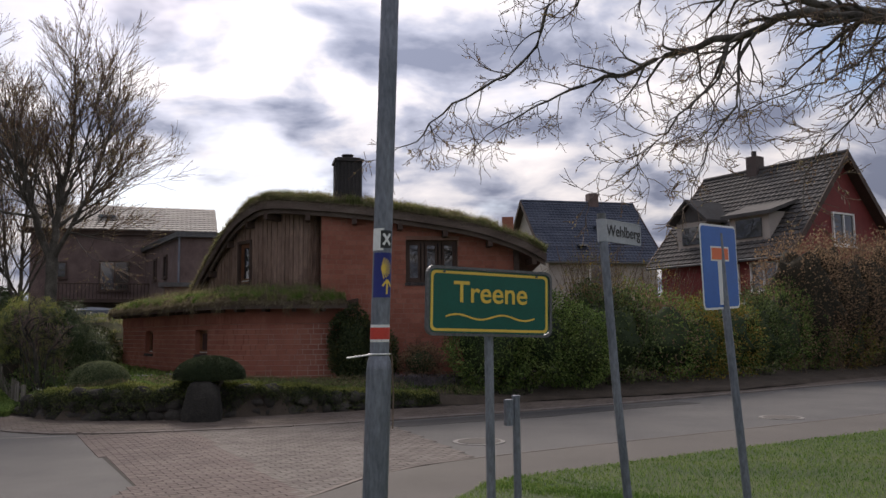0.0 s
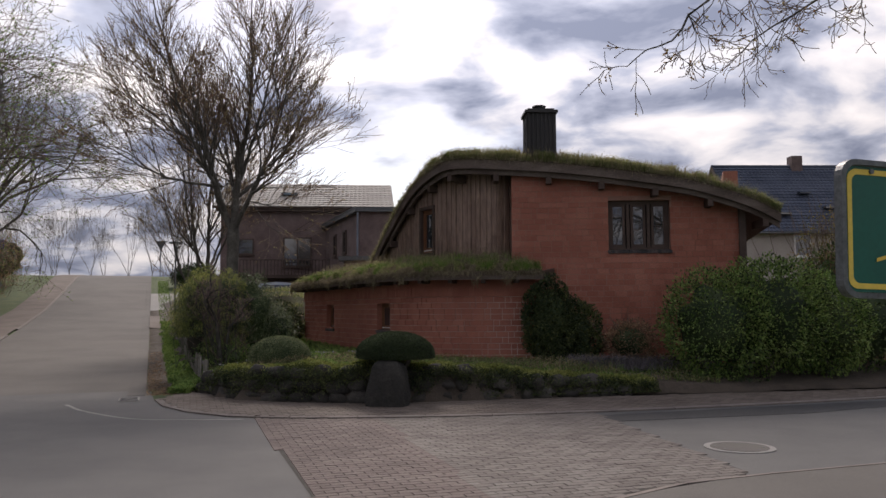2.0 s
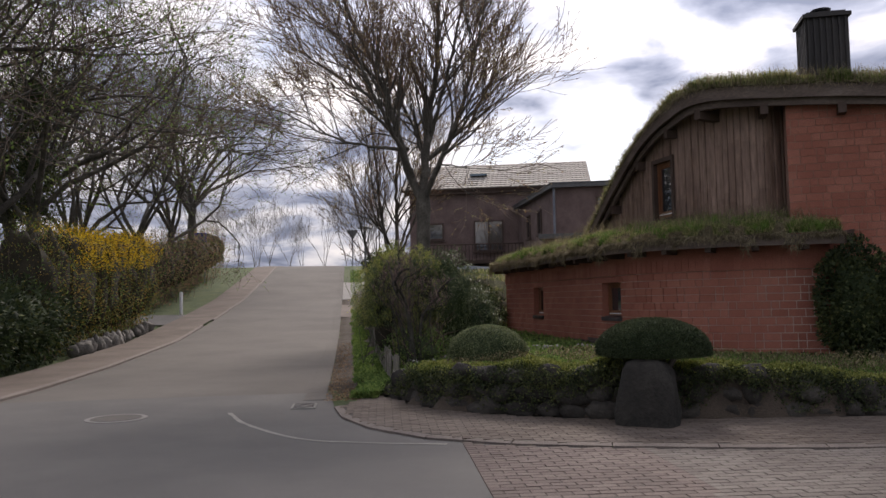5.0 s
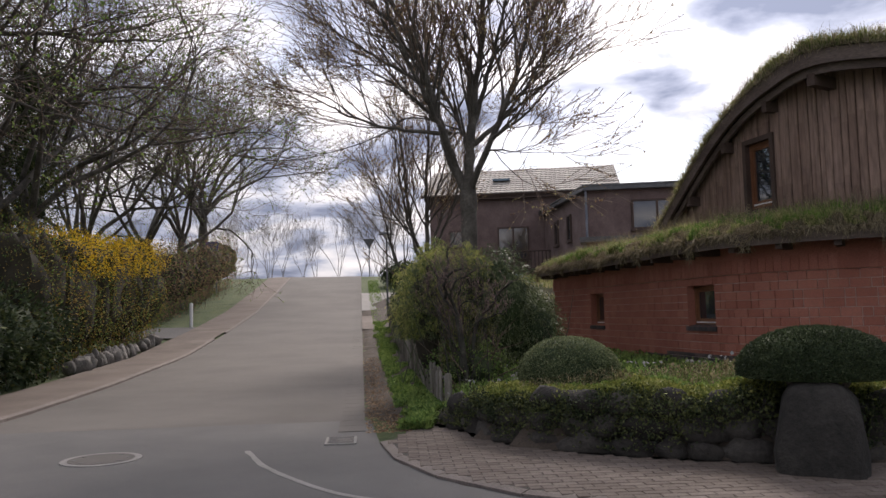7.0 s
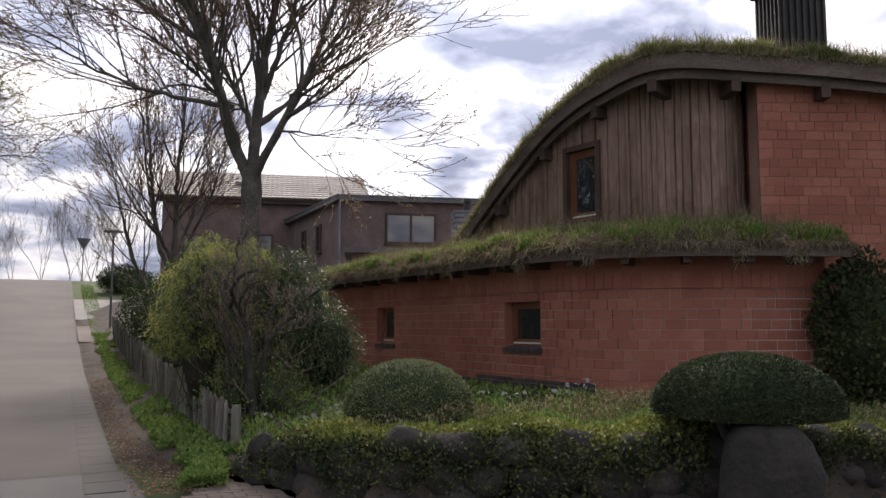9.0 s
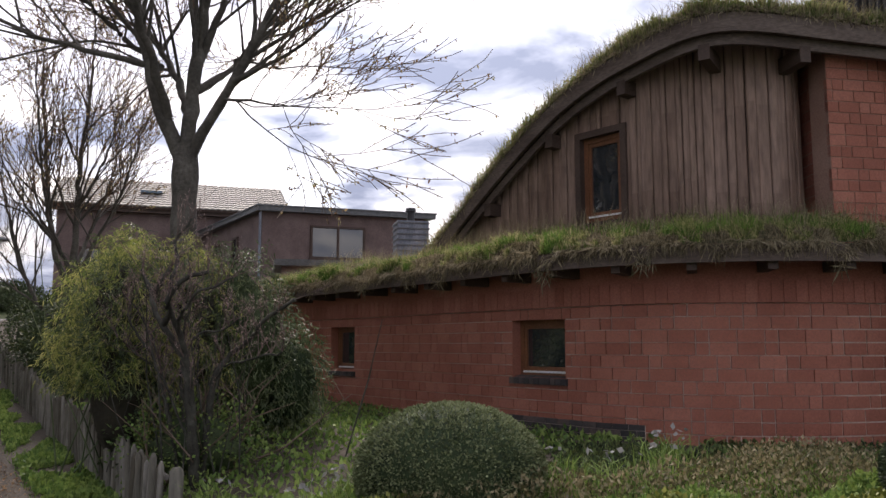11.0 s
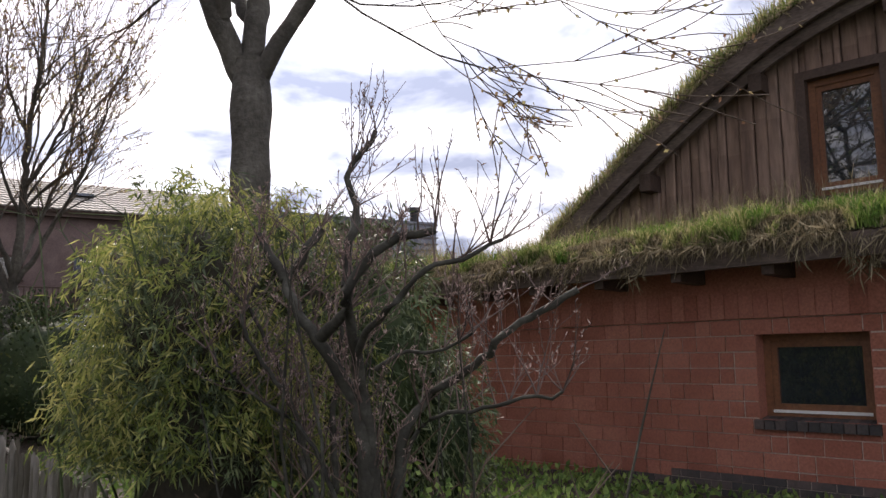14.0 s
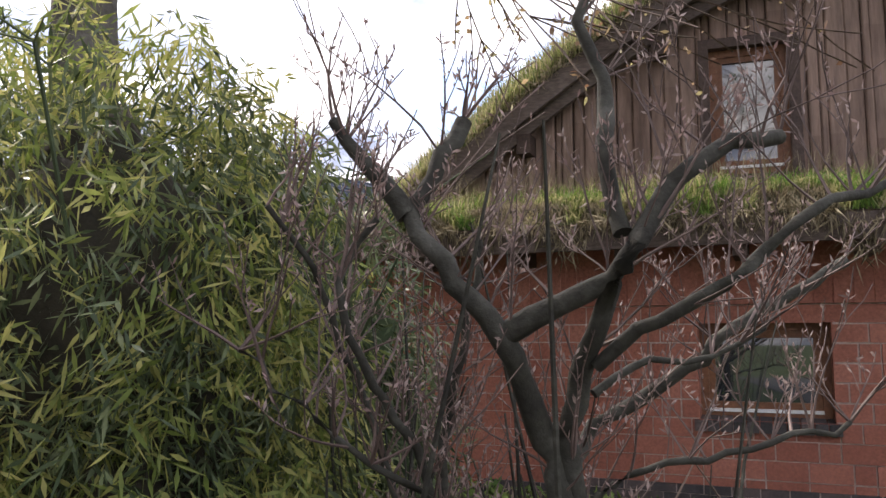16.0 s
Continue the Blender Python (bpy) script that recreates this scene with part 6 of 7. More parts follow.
limbed_tree("slender_tree", "bare slender garden tree with several upright limbs", [(-14.9, 27.5, 0.9), (-14.85, 27.52, 1.8), tuple(STEM)], 0.12, [([tuple(STEM + Vector(p)) for p in pts], a, b) for pts, a, b in SLENDER], 5,
            kid_len=1.25, kid_gap=0.17, depth=2, up=0.2, buds=9000, bud_size=0.05, spread=0.48, wiggle=0.1, kids=3, twig_min=0.0045, group="garden trees")


def build_left_side():
    # hedge with yellow flowers, evergreen before it, stone edging, bare woodland behind
    def row(a0, a1, off, h, depth, step):
        out = []
        for a in np.arange(a0, a1, step):
            x, y = lane(a, off)
            out.append(((x, y, land(x, y) + h * 0.5), (step * 0.8, depth, h * 0.54)))
        return out
    bush("forsythia_hedge", "hedge of yellow-flowering forsythia and green shrubs", row(9.3, 19.6, 7.5, 3.6, 1.0, 1.1), "hedge_gold", 34000, 0.06, 0.016, 91, second="cover_leaf", core="shade_core", category="hedge", low=-1, stems=120, base=0.1, core_size=0.7)
    bl = [((c[0], c[1], c[2] + 1.1), (r[0] * 1.05, r[1] * 1.02, 0.75)) for c, r in row(11.5, 19.6, 7.45, 3.5, 1.0, 1.1)]
    bush("forsythia", "bright yellow forsythia blossom on top of the hedge", bl, "forsythia", 13000, 0.05, 0.016, 92, core="shade_core", category="flowers", low=-0.8, core_size=0.5)
    bush("evergreen_shrub", "glossy dark evergreen shrub beside the walk", row(4.6, 9.6, 7.4, 2.1, 1.25, 1.2), "evergreen", 11000, 0.12, 0.03, 93, second="ivy", category="bush", low=-1)
    bush("upper_hedge", "loose green hedge beyond the driveway", row(25.5, 46, 9.0, 3.4, 1.4, 1.9), "hedge_brown", 26000, 0.09, 0.018, 94, second="cover_leaf", category="hedge", low=-1, core_size=0.55, core="shade_core", stems=160, base=0.6, inner=0.3, amount=0.5)
    st = thing("edging_stones", "row of rough fieldstones under the hedge", "stones", kind="structure")
    rng = np.random.default_rng(95)
    for a in np.arange(11.0, 18.6, 0.36):
        x, y = lane(a + rng.uniform(-0.1, 0.1), 6.8 + rng.uniform(-0.08, 0.1))
        ob = Build().sheet(lumpy((0, 0, 0), (rng.uniform(0.14, 0.26), 0.16, rng.uniform(0.12, 0.3)), a, 0.6, 7, 11, scale=1.4)).ob("stone", M["edging"], st, smooth=True)
        ob.matrix_basis = pose(x, y, land(x, y) + 0.15, 0, 0, rng.uniform(0, 180))
    # stub post and letter boxes by the driveway
    p = thing("marker_post", "short white marker post beside the walk", "post")
    x, y = lane(24.6, 6.9)
    z = land(x, y)
    Build().tube([(x, y, z), (x, y, z + 0.95), (x, y, z + 1.0)], [0.07, 0.07, 0.04], 10).ob("post", M["white_trim"], p, smooth=True)
    # bare trees
    rng = np.random.default_rng(96)
    first = []
    for k in range(3):
        first.append(tree("woodland_tree", "tall bare woodland tree with ivy-dark trunk", (0, 0, 0), 2.6, (0.3, -0.2), 6, 2.5, 0.13, 4, 100 + k, buds=3500, bud_mat="cover_leaf", bud_size=0.06, spread=0.75, up=0.05, rise=1.3, kids=3, limb_r=0.5, wiggle=0.26, twig_min=0.0035, group="woodland beside the road", parts=3))
    spots = [(8.5, 10.4), (13, 10.2), (18.5, 11.0), (25, 11.0), (10.5, 14.5), (16, 15.5), (30, 13.6), (44, 9.8), (26, 17), (5.0, 13.0), (15.5, 9.6), (27.5, 9.4), (33, 9.2), (39, 9.4), (14, 13)]
    for i, (a, o_) in enumerate(spots):
        x, y = lane(a, o_)
        s = rng.uniform(1.35, 1.9)
        m = pose(x, y, land(x, y) - 0.05, 0, 0, rng.uniform(0, 360)) @ Matrix.Diagonal((s, s, s, 1))
        if i < 3:
            first[i].matrix_basis = m
        else:
            c = copy_thing(first[i % 3], Matrix.Identity(4))
            c.matrix_basis = m
    # conifer-dark ivy masses on the nearest trunks
    for k, (a, o_) in enumerate(((15.5, 9.6), (18.5, 11.0), (16.0, 15.5), (14.0, 13.0))):
        x, y = lane(a, o_)
        bush("ivy_on_trunk", "dark ivy round a woodland trunk", [((x, y, land(x, y) + 2.0), (0.4, 0.4, 2.1)), ((x + 0.3, y, land(x, y) + 4.4), (0.9, 0.8, 1.3)), ((x - 0.5, y + 0.3, land(x, y) + 6.0), (1.1, 1.0, 1.4)), ((x + 0.4, y - 0.3, land(x, y) + 8.0), (1.3, 1.2, 1.5))], "ivy", 9000, 0.09, 0.02, 110 + k, category="ivy", group="ivy in the wood", low=-1, core_size=0.25, inner=0.1)
    # brushwood under the trees
    bush("undergrowth", "tangled brown undergrowth below the bare trees", row(5, 46, 11.8, 3.4, 1.6, 2.6), "hedge_brown", 18000, 0.14, 0.02, 120, category="undergrowth", low=-1, stems=300, base=0.2, core="evergreen", core_size=0.35, second="ivy", inner=0.1)


def build_crest():
    """Thin bare trees on the skyline, shrubs by the hilltop, road sign and lamp."""
    # bark and twigs are paled in colour for the distant haze
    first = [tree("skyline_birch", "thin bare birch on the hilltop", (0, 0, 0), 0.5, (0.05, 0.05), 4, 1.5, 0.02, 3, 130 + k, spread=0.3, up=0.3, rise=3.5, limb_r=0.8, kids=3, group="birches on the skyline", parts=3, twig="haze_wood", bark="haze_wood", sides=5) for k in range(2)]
    rng = np.random.default_rng(131)
    for i in range(16):
        a, o_ = rng.uniform(66, 84), -6 + i * 1.45 + rng.uniform(-1.4, 1.4)
        x, y = lane(a, o_)
        s = rng.uniform(1.5, 2.3)
        m = pose(x, y, land(x, y) - 0.1, 0, 0, rng.uniform(0, 360)) @ Matrix.Diagonal((s, s, s, 1))
        if i < 2:
            first[i].matrix_basis = m
        else:
            copy_thing(first[i % 2], Matrix.Identity(4)).matrix_basis = m
    for k, (a, o_, r) in enumerate(((12.2, -2.0, 0.95), (14.6, -2.0, 1.05), (17.2, -2.0, 1.1), (19.6, -2.1, 1.1))):
        x, y = lane(a, o_)
        bush("round_shrub", "dark rounded evergreen shrub behind the fence", [((x, y, land(x, y) + 1.15), (r, r, 1.2))], "evergreen", 5000, 0.06, 0.02, 140 + k, group="shrubs behind the fence", low=-1, second="ivy")
    for k, (a, o_) in enumerate(((43, -2.2), (44.5, -3.0), (40.5, -3.2))):
        x, y = lane(a, o_)
        bush("hilltop_shrub", "dark clipped shrub at the hilltop", [((x, y, land(x, y) + 0.7), (1.0, 1.0, 0.85))], "evergreen", 2500, 0.1, 0.03, 150 + k, group="shrubs at the hilltop", low=-1)
    b = strip([21.5, 24, 27.0], -7, -0.02, 0.07)
    tagged(b.ob("driveway_upper", M["paver_walk"]), "paved driveway off the hill road", "pavement", kind="structure")
    b = strip([30, 34, 38.5], -7, -0.02, 0.06)
    tagged(b.ob("driveway_top", M["concrete"]), "pale paved driveway near the hilltop", "pavement", kind="structure")
    # give-way sign
    t = thing("give_way_sign", "give-way sign on a thin post seen from behind", "sign")
    x, y, z = -35.9, 58.6, 4.3
    Build().tube([(x, y, z), (x, y, z + 2.9)], 0.04, 8).ob("post", M["galvanised"], t)
    sx, sy = 0.844, 0.536
    c = [(x - 0.45 * sx, y - 0.45 * sy, z + 2.85), (x + 0.45 * sx, y + 0.45 * sy, z + 2.85), (x, y, z + 2.07)]
    V = [(p[0] + d * 0.02, p[1] - d * 0.03, p[2]) for d in (1, 2) for p in c]
    b = Build().add(V, [(0, 1, 2), (3, 5, 4)])
    b.add(V, [(0, 3, 4, 1), (1, 4, 5, 2), (2, 5, 3, 0)])
    b.ob("plate", M["steel_dark"], t)
    # mushroom street lamp
    t = thing("street_lamp", "slim street lamp with a flat round head", "lamp")
    x, y = -21.6, 36.96
    z = land(x, y)
    Build().tube([(x, y, z), (x, y, 4.85)], [0.05, 0.035], 8).ob("post", M["steel_dark"], t)
    Build().tube([(x, y, 4.72), (x, y, 4.85)], [0.1, 0.12], 10).ob("lens", M["white_trim"], t)
    Build().tube([(x, y, 4.85), (x, y, 4.93), (x, y, 4.98)], [0.36, 0.33, 0.06], 14).ob("hood", M["steel_dark"], t, smooth=True)
    # direction boards over the hedge
    t = thing("place_sign", "yellow and blue road sign boards on posts", "sign")
    x, y = lane(40.5, 9.3)
    z = land(x, y)
    for k in (-0.6, 0.6):
        Build().tube([(x + k * 0.844, y + k * 0.536, z), (x + k * 0.844, y + k * 0.536, z + 3.0)], 0.04, 8).ob("post", M["galvanised"], t)
    Build().box((x - 0.3, y - 0.2, z + 2.4), (1.0, 0.05, 0.5), 32).ob("board", M["sign_yellow"], t)
    Build().box((x + 0.25, y + 0.16, z + 2.85), (0.8, 0.05, 0.6), 32).ob("board", M["sticker_blue"], t)


def build_right_hedges():
    w = Path2(WALK_IN)
    rng = np.random.default_rng(160)
    s = w.near(4.3, 19.2)
    kinds = [("laurel_hedge", "dense evergreen hedge by the walk", "box_leaf", "evergreen"), ("golden_hedge", "golden-green hedge of mixed shrubs", "hedge_gold", "cover_leaf"), ("mixed_hedge", "brownish green hedge of mixed shrubs", "cover_leaf", "hedge_brown")]
    k = 0
    while s < w.near(26, 34.4):
        L = rng.uniform(1.4, 2.1)
        nm, lab, m1, m2 = kinds[(k * 2 + k // 3) % 3]
        h = rng.uniform(2.3, 3.0)
        x, y = w.at(s + L / 2, -1.9)
        bl = [((x, y, h * 0.5), (L * 0.72, 1.05, h * 0.52)), ((x + rng.normal() * 0.3, y + 0.5, h * 0.62), (L * 0.55, 0.9, h * 0.5))]
        bush(nm, lab, bl, m1, 8000, 0.08, 0.022, 170 + k, second=m2, group="hedge along the walk", category="hedge", low=-1, stems=8, base=0.1)
        s += L
        k += 1
    # bare-branched shrub and brown beech hedge behind
    for i, (x, y, h) in enumerate(((4.2, 22.0, 4.0), (6.2, 23.4, 3.6))):
        bush("twiggy_shrub", "tall twiggy shrub with few leaves", [((x, y, h * 0.55), (1.2, 1.1, h * 0.45))], "hedge_gold", 2600, 0.06, 0.016, 190 + i, group="tall shrubs", stems=90, base=0.3, core_size=0.4, inner=0.2, core="hedge_brown", low=-1)
    bl = []
    for q in np.arange(0, 17, 1.7):
        x, y = 12.0 + q * 0.84, 26.6 + q * 0.56
        bl.append(((x, y, 2.5), (1.9, 1.1, 2.4 + 0.06 * q)))
    bush("beech_hedge", "tall beech hedge with brown winter leaves", bl, "hedge_brown", 70000, 0.085, 0.025, 195, category="hedge", low=-1, core="shade_core", stems=160, base=0.1)
    # overhanging tree
    limbs = [
        ([(7.4, 7.4, 4.7), (5.6, 7.8, 4.75), (4.3, 8.3, 4.98), (3.9, 8.5, 5.1), (3.48, 8.75, 4.97), (2.72, 9.26, 4.91), (2.34, 9.78, 4.86), (1.74, 10.4, 4.86), (0.86, 10.9, 4.5)], 0.1, 0.009),
        ([(5.4, 7.9, 4.8), (4.46, 8.6, 5.2), (3.6, 8.8, 5.56), (2.68, 9.0, 5.7), (1.49, 9.1, 5.74), (1.15, 9.2, 5.03), (0.81, 9.3, 4.72), (0.0, 9.3, 4.24), (-0.3, 9.3, 3.85)], 0.06, 0.008),
        ([(3.5, 8.74, 4.98), (3.23, 8.6, 4.8), (3.0, 8.4, 4.34), (2.51, 8.2, 3.87), (2.25, 8.1, 3.55), (1.85, 8.0, 3.2)], 0.026, 0.006),
        ([(3.6, 8.7, 5.0), (3.35, 8.6, 4.68), (3.27, 8.5, 4.32), (3.17, 8.4, 4.01), (2.98, 8.4, 3.73), (2.73, 8.35, 3.25)], 0.026, 0.006),
        ([(6.6, 7.5, 4.8), (5.4, 7.5, 4.9), (4.54, 7.5, 4.59), (4.0, 7.7, 4.15), (3.5, 7.8, 4.0)], 0.034, 0.007),
        ([(6.0, 7.6, 4.8), (5.1, 7.6, 4.55), (4.57, 7.6, 4.23), (4.1, 7.8, 3.7), (3.76, 7.9, 3.3)], 0.03, 0.007),
        ([(5.6, 7.9, 4.9), (5.0, 8.1, 5.3), (4.72, 8.2, 4.87), (4.48, 8.3, 4.1)], 0.026, 0.007),
        ([(8.0, 7.3, 4.4), (8.6, 6.6, 6.2), (9.2, 6.0, 8.4)], 0.16, 0.03),
        ([(8.0, 7.3, 4.4), (7.6, 8.4, 6.0), (7.4, 9.6, 8.0)], 0.14, 0.03),
    ]
    limbed_tree("overhanging_tree", "bare oak with long drooping branches over the lawn", [(8.1, 7.2, 0.0), (8.05, 7.25, 2.2), (8.0, 7.3, 4.45)], 0.26, limbs, 8, kid_len=0.62, kid_gap=0.15, depth=2, up=0.05, droop=0.3, buds=6000, bud_size=0.03, spread=0.8, wiggle=0.26, twig_min=0.0035, start=0.12)


build_left_side()
build_crest()
build_right_hedges()

# ---- neighbouring houses ----
class Frame2:
    """Plan frame of a house: origin, u along its front, v into its depth."""

    def __init__(self, ox, oy, ux, uy, v=None):
        n = math.hypot(ux, uy)
        self.o, self.u = (ox, oy), (ux / n, uy / n)
        self.v = v or (-uy / n, ux / n)

    def p(self, u, v, z):
        return (self.o[0] + self.u[0] * u + self.v[0] * v, self.o[1] + self.u[1] * u + self.v[1] * v, z)

    def box(self, b, u0, u1, v0, v1, z0, z1):
        return b.hexa([self.p(u0, v0, z0), self.p(u1, v0, z0), self.p(u1, v1, z0), self.p(u0, v1, z0), self.p(u0, v0, z1), self.p(u1, v0, z1), self.p(u1, v1, z1), self.p(u0, v1, z1)])


def far_window(f, house, u0, u1, z0, z1, v=0.0, mat="white_trim", side=False, bars=1, depth=0.1):
    """A window on the front (v fixed) or on the left side (u fixed, v from u0 to u1)."""
    def bx(b, a0, a1, c0, c1, d0, d1):
        return f.box(b, v - d1, v - d0, a0, a1, c0, c1) if side else f.box(b, a0, a1, v - d1, v - d0, c0, c1)
    w = bx(Build(), u0, u1, z0, z1, -0.02, 0.03).ob("window", M["glass"], house)
    b, t = Build(), 0.09
    bx(b, u0 - t, u0, z0 - t, z1 + t, -0.02, depth)
    bx(b, u1, u1 + t, z0 - t, z1 + t, -0.02, depth)
    bx(b, u0, u1, z0 - t, z0, -0.02, depth)
    bx(b, u0, u1, z1, z1 + t, -0.02, depth)
    for k in range(1, bars):
        c = u0 + (u1 - u0) * k / bars
        bx(b, c - t / 2, c + t / 2, z0, z1, -0.02, depth)
    b.ob("window_frame", M[mat], w)
    bx(Build(), u0 - 0.15, u1 + 0.15, z0 - 0.18, z0 - t, -0.02, 0.16).ob("window_sill", M[mat], w)


def tiled_slope(f, house, e0, e1, r0, r1, mat, rows, cols, name="roof"):
    """A roof slope of pan tiles between eave e0-e1 and ridge r0-r1, as rows of waves with stepped courses."""
    e0, e1, r0, r1 = (np.array(q) for q in (e0, e1, r0, r1))
    n = np.cross(e1 - e0, r0 - e0)
    n /= np.linalg.norm(n)
    if n[2] < 0:
        n = -n
    b = Build()
    per = 4
    for i in range(rows):
        lines = []
        for k, lift in ((0, 0.05), (1.04, 0.0)):
            t = min(1, (i + k) / rows)
            line = []
            for j in range(cols * per + 1):
                s = j / (cols * per)
                p = (e0 * (1 - s) + e1 * s) * (1 - t) + (r0 * (1 - s) + r1 * s) * t
                line.append(p + n * (lift + 0.035 * (0, 0.8, 1.0, 0.3)[j % per]))
            lines.append(line)
        b.sheet(lines)
        b.sheet([[p - n * 0.07 for p in lines[0]], lines[0]])
    ob = b.ob(name, M[mat], house, "pan-tiled roof slope", kind="stuff")
    Build().hexa([tuple(q - n * 0.14) for q in (e0, e1, r1, r0)] + [tuple(q - n * 0.02) for q in (e0, e1, r1, r0)]).ob("roof_deck", M["wood_dark"], ob)
    return ob


def gable_house(name, label, f, W, D, base, eave, ridge, wall, gable_mat, tile, over=0.45):
    """A house with its ridge along u."""
    h = thing(name, label, "house")
    b = Build()
    f.box(b, 0, W, 0, D, base, eave)
    b.ob("wall", M[wall], h)
    for u in (0, W):
        g = Build()
        tri = [f.p(u, 0, eave), f.p(u, D, eave), f.p(u, D / 2, ridge - 0.1)]
        q = [f.p(u + (0.2 if u == 0 else -0.2), *r) for r in ((0, eave), (D, eave), (D / 2, ridge - 0.1))]
        g.add(tri + q, [(0, 1, 2), (3, 5, 4)]).add(tri + q, [(0, 3, 4, 1), (1, 4, 5, 2), (2, 5, 3, 0)])
        g.ob("gable", M[gable_mat], h)
    drop = (ridge - eave) / (D / 2) * over
    tiled_slope(f, h, f.p(-over, -over, eave - drop), f.p(W + over, -over, eave - drop), f.p(-over, D / 2, ridge), f.p(W + over, D / 2, ridge), tile, 22, int(W / 0.26))
    tiled_slope(f, h, f.p(W + over, D + over, eave - drop), f.p(-over, D + over, eave - drop), f.p(W + over, D / 2, ridge), f.p(-over, D / 2, ridge), tile, 6, int(W / 0.5))
    Build().tube([f.p(-over, D / 2, ridge + 0.05), f.p(W + over, D / 2, ridge + 0.05)], 0.12, 8).ob("ridge", M[tile], h)
    for u in (-over, W + over):
        for v0, v1 in ((-over, D / 2), (D + over, D / 2)):
            Build().beam(f.p(u, v0, eave - drop - 0.06), f.p(u, v1, ridge - 0.06), 0.06, 0.26).ob("barge_board", M["wood_dark"], h)
    Build().tube([f.p(-over, -over - 0.06, eave - drop - 0.08), f.p(W + over, -over - 0.06, eave - drop - 0.08)], 0.07, 8).ob("gutter", M["steel_dark"], h)
    return h


def build_far_houses():
    # brown brick house with a flat-roofed wing, uphill
    h = thing("brown_house", "brown brick house with pale tiled roof and flat wing", "house")
    f = Frame2(-14.8, 44.5, 0.95, 0.31, (-0.53, 0.85))
    Build_wing = f.box(Build(), 0, 7.2, 0, 12, 1.8, 7.15)
    Build_wing.ob("wing_wall", M["house_brick"], h)
    f.box(f.box(Build(), -0.3, 7.5, -0.3, 12, 7.1, 7.32), -0.34, 7.54, -0.34, 12, 7.3, 7.36).ob("flat_roof", M["steel_dark"], h, "dark flat roof edge")
    Build().tube([f.p(-0.12, -0.1, 2.0), f.p(-0.12, -0.1, 7.1)], 0.06, 8).ob("downpipe", M["galvanised"], h)
    far_window(f, h, 2.1, 4.3, 5.25, 6.5, bars=2, mat="wood_dark")
    for v in (3.2, 6.0):
        far_window(f, h, v, v + 0.6, 5.1, 6.3, v=0.0, side=True, mat="wood_dark")
    g = Frame2(-26.4, 50.4, 0.95, 0.31)
    g.box(Build(), 0, 11.0, 0, 8.5, 2.2, 8.35).ob("main_wall", M["house_brick"], h)
    g.box(Build(), -0.3, 11.3, -0.35, 0.1, 8.2, 8.55).ob("eaves_board", M["wood_dark"], h)
    tiled_slope(g, h, g.p(-0.5, -0.5, 8.5), g.p(11.5, -0.5, 8.5), g.p(-0.5, 5.2, 10.9), g.p(11.5, 5.2, 10.9), "tile_pale", 12, 40)
    tiled_slope(g, h, g.p(11.5, 9.2, 8.5), g.p(-0.5, 9.2, 8.5), g.p(11.5, 5.2, 10.9), g.p(-0.5, 5.2, 10.9), "tile_pale", 5, 20)
    far_window(g, h, 1.2, 2.1, 5.4, 6.3, mat="wood_dark")
    far_window(g, h, 4.2, 5.9, 4.6, 6.4, bars=2, mat="wood_dark")
    sky_l = g.p(4.3, 2.2, 9.7)
    Build().box(sky_l, (1.1, 0.9, 0.12), 18).ob("roof_light", M["glass"], h)
    # balcony rail
    r = Build()
    rail = r.tube([g.p(1.5, -1.4, 4.9), g.p(8.0, -1.4, 4.9)], 0.04, 6).ob("balcony_rail", M["wood_dark"], h)
    for u in np.arange(1.5, 8.1, 0.22):
        Build().box(g.p(u, -1.4, 4.4), (0.05, 0.05, 1.0), 18).ob("baluster", M["wood_dark"], rail)
    g.box(Build(), 1.4, 8.1, -1.5, 0, 3.7, 3.92).ob("balcony", M["wood_dark"], h)
    # low chimney of an outbuilding behind the grass roof
    o = thing("outbuilding", "low brick outbuilding with slate-clad chimney", "building")
    k = Frame2(-11.5, 32.6, 0.97, 0.22)
    k.box(Build(), 0, 6.5, 0, 4, 0.8, 3.6).ob("wall", M["house_brick"], o)
    k.box(Build(), -0.2, 6.7, -0.2, 4.2, 3.58, 3.75).ob("flat_roof", M["steel_dark"], o)
    c = k.box(Build(), 3.2, 4.1, 0.4, 1.2, 3.7, 5.0).ob("chimney", M["galvanised"], o)
    for z in np.arange(3.8, 5.0, 0.16):
        k.box(Build(), 3.17, 4.13, 0.37, 1.23, z, z + 0.03).ob("slate_row", M["steel_dark"], c)
    Build().tube([k.p(3.65, 0.8, 5.0), k.p(3.65, 0.8, 5.3), k.p(3.65, 0.8, 5.32), k.p(3.65, 0.8, 5.42)], [0.11, 0.11, 0.16, 0.14], 10).ob("flue", M["black"], c)
    # house with blue-grey tiles
    f = Frame2(7.9, 59.3, 0.97, 0.24)
    h = gable_house("blue_roof_house", "pale gabled house with blue-grey tiled roof", f, 9.0, 9.2, 0.0, 7.3, 12.1, "render_wall", "render_wall", "tile_blue", 0.5)
    far_window(f, h, 3.4, 4.4, 5.2, 6.6)
    for u, t in ((5.2, 0.5), (6.4, 0.25), (3.0, 0.15)):
        z = 7.3 + (12.1 - 7.3) * t
        Build().box(f.p(u, 4.6 * t - 0.1, z + 0.1), (0.8, 0.7, 0.12), 14).ob("roof_light", M["glass"], h)
    f.box(Build(), 5.4, 6.2, 4.2, 5.0, 11.6, 12.9).ob("chimney", M["house_brick"], h)
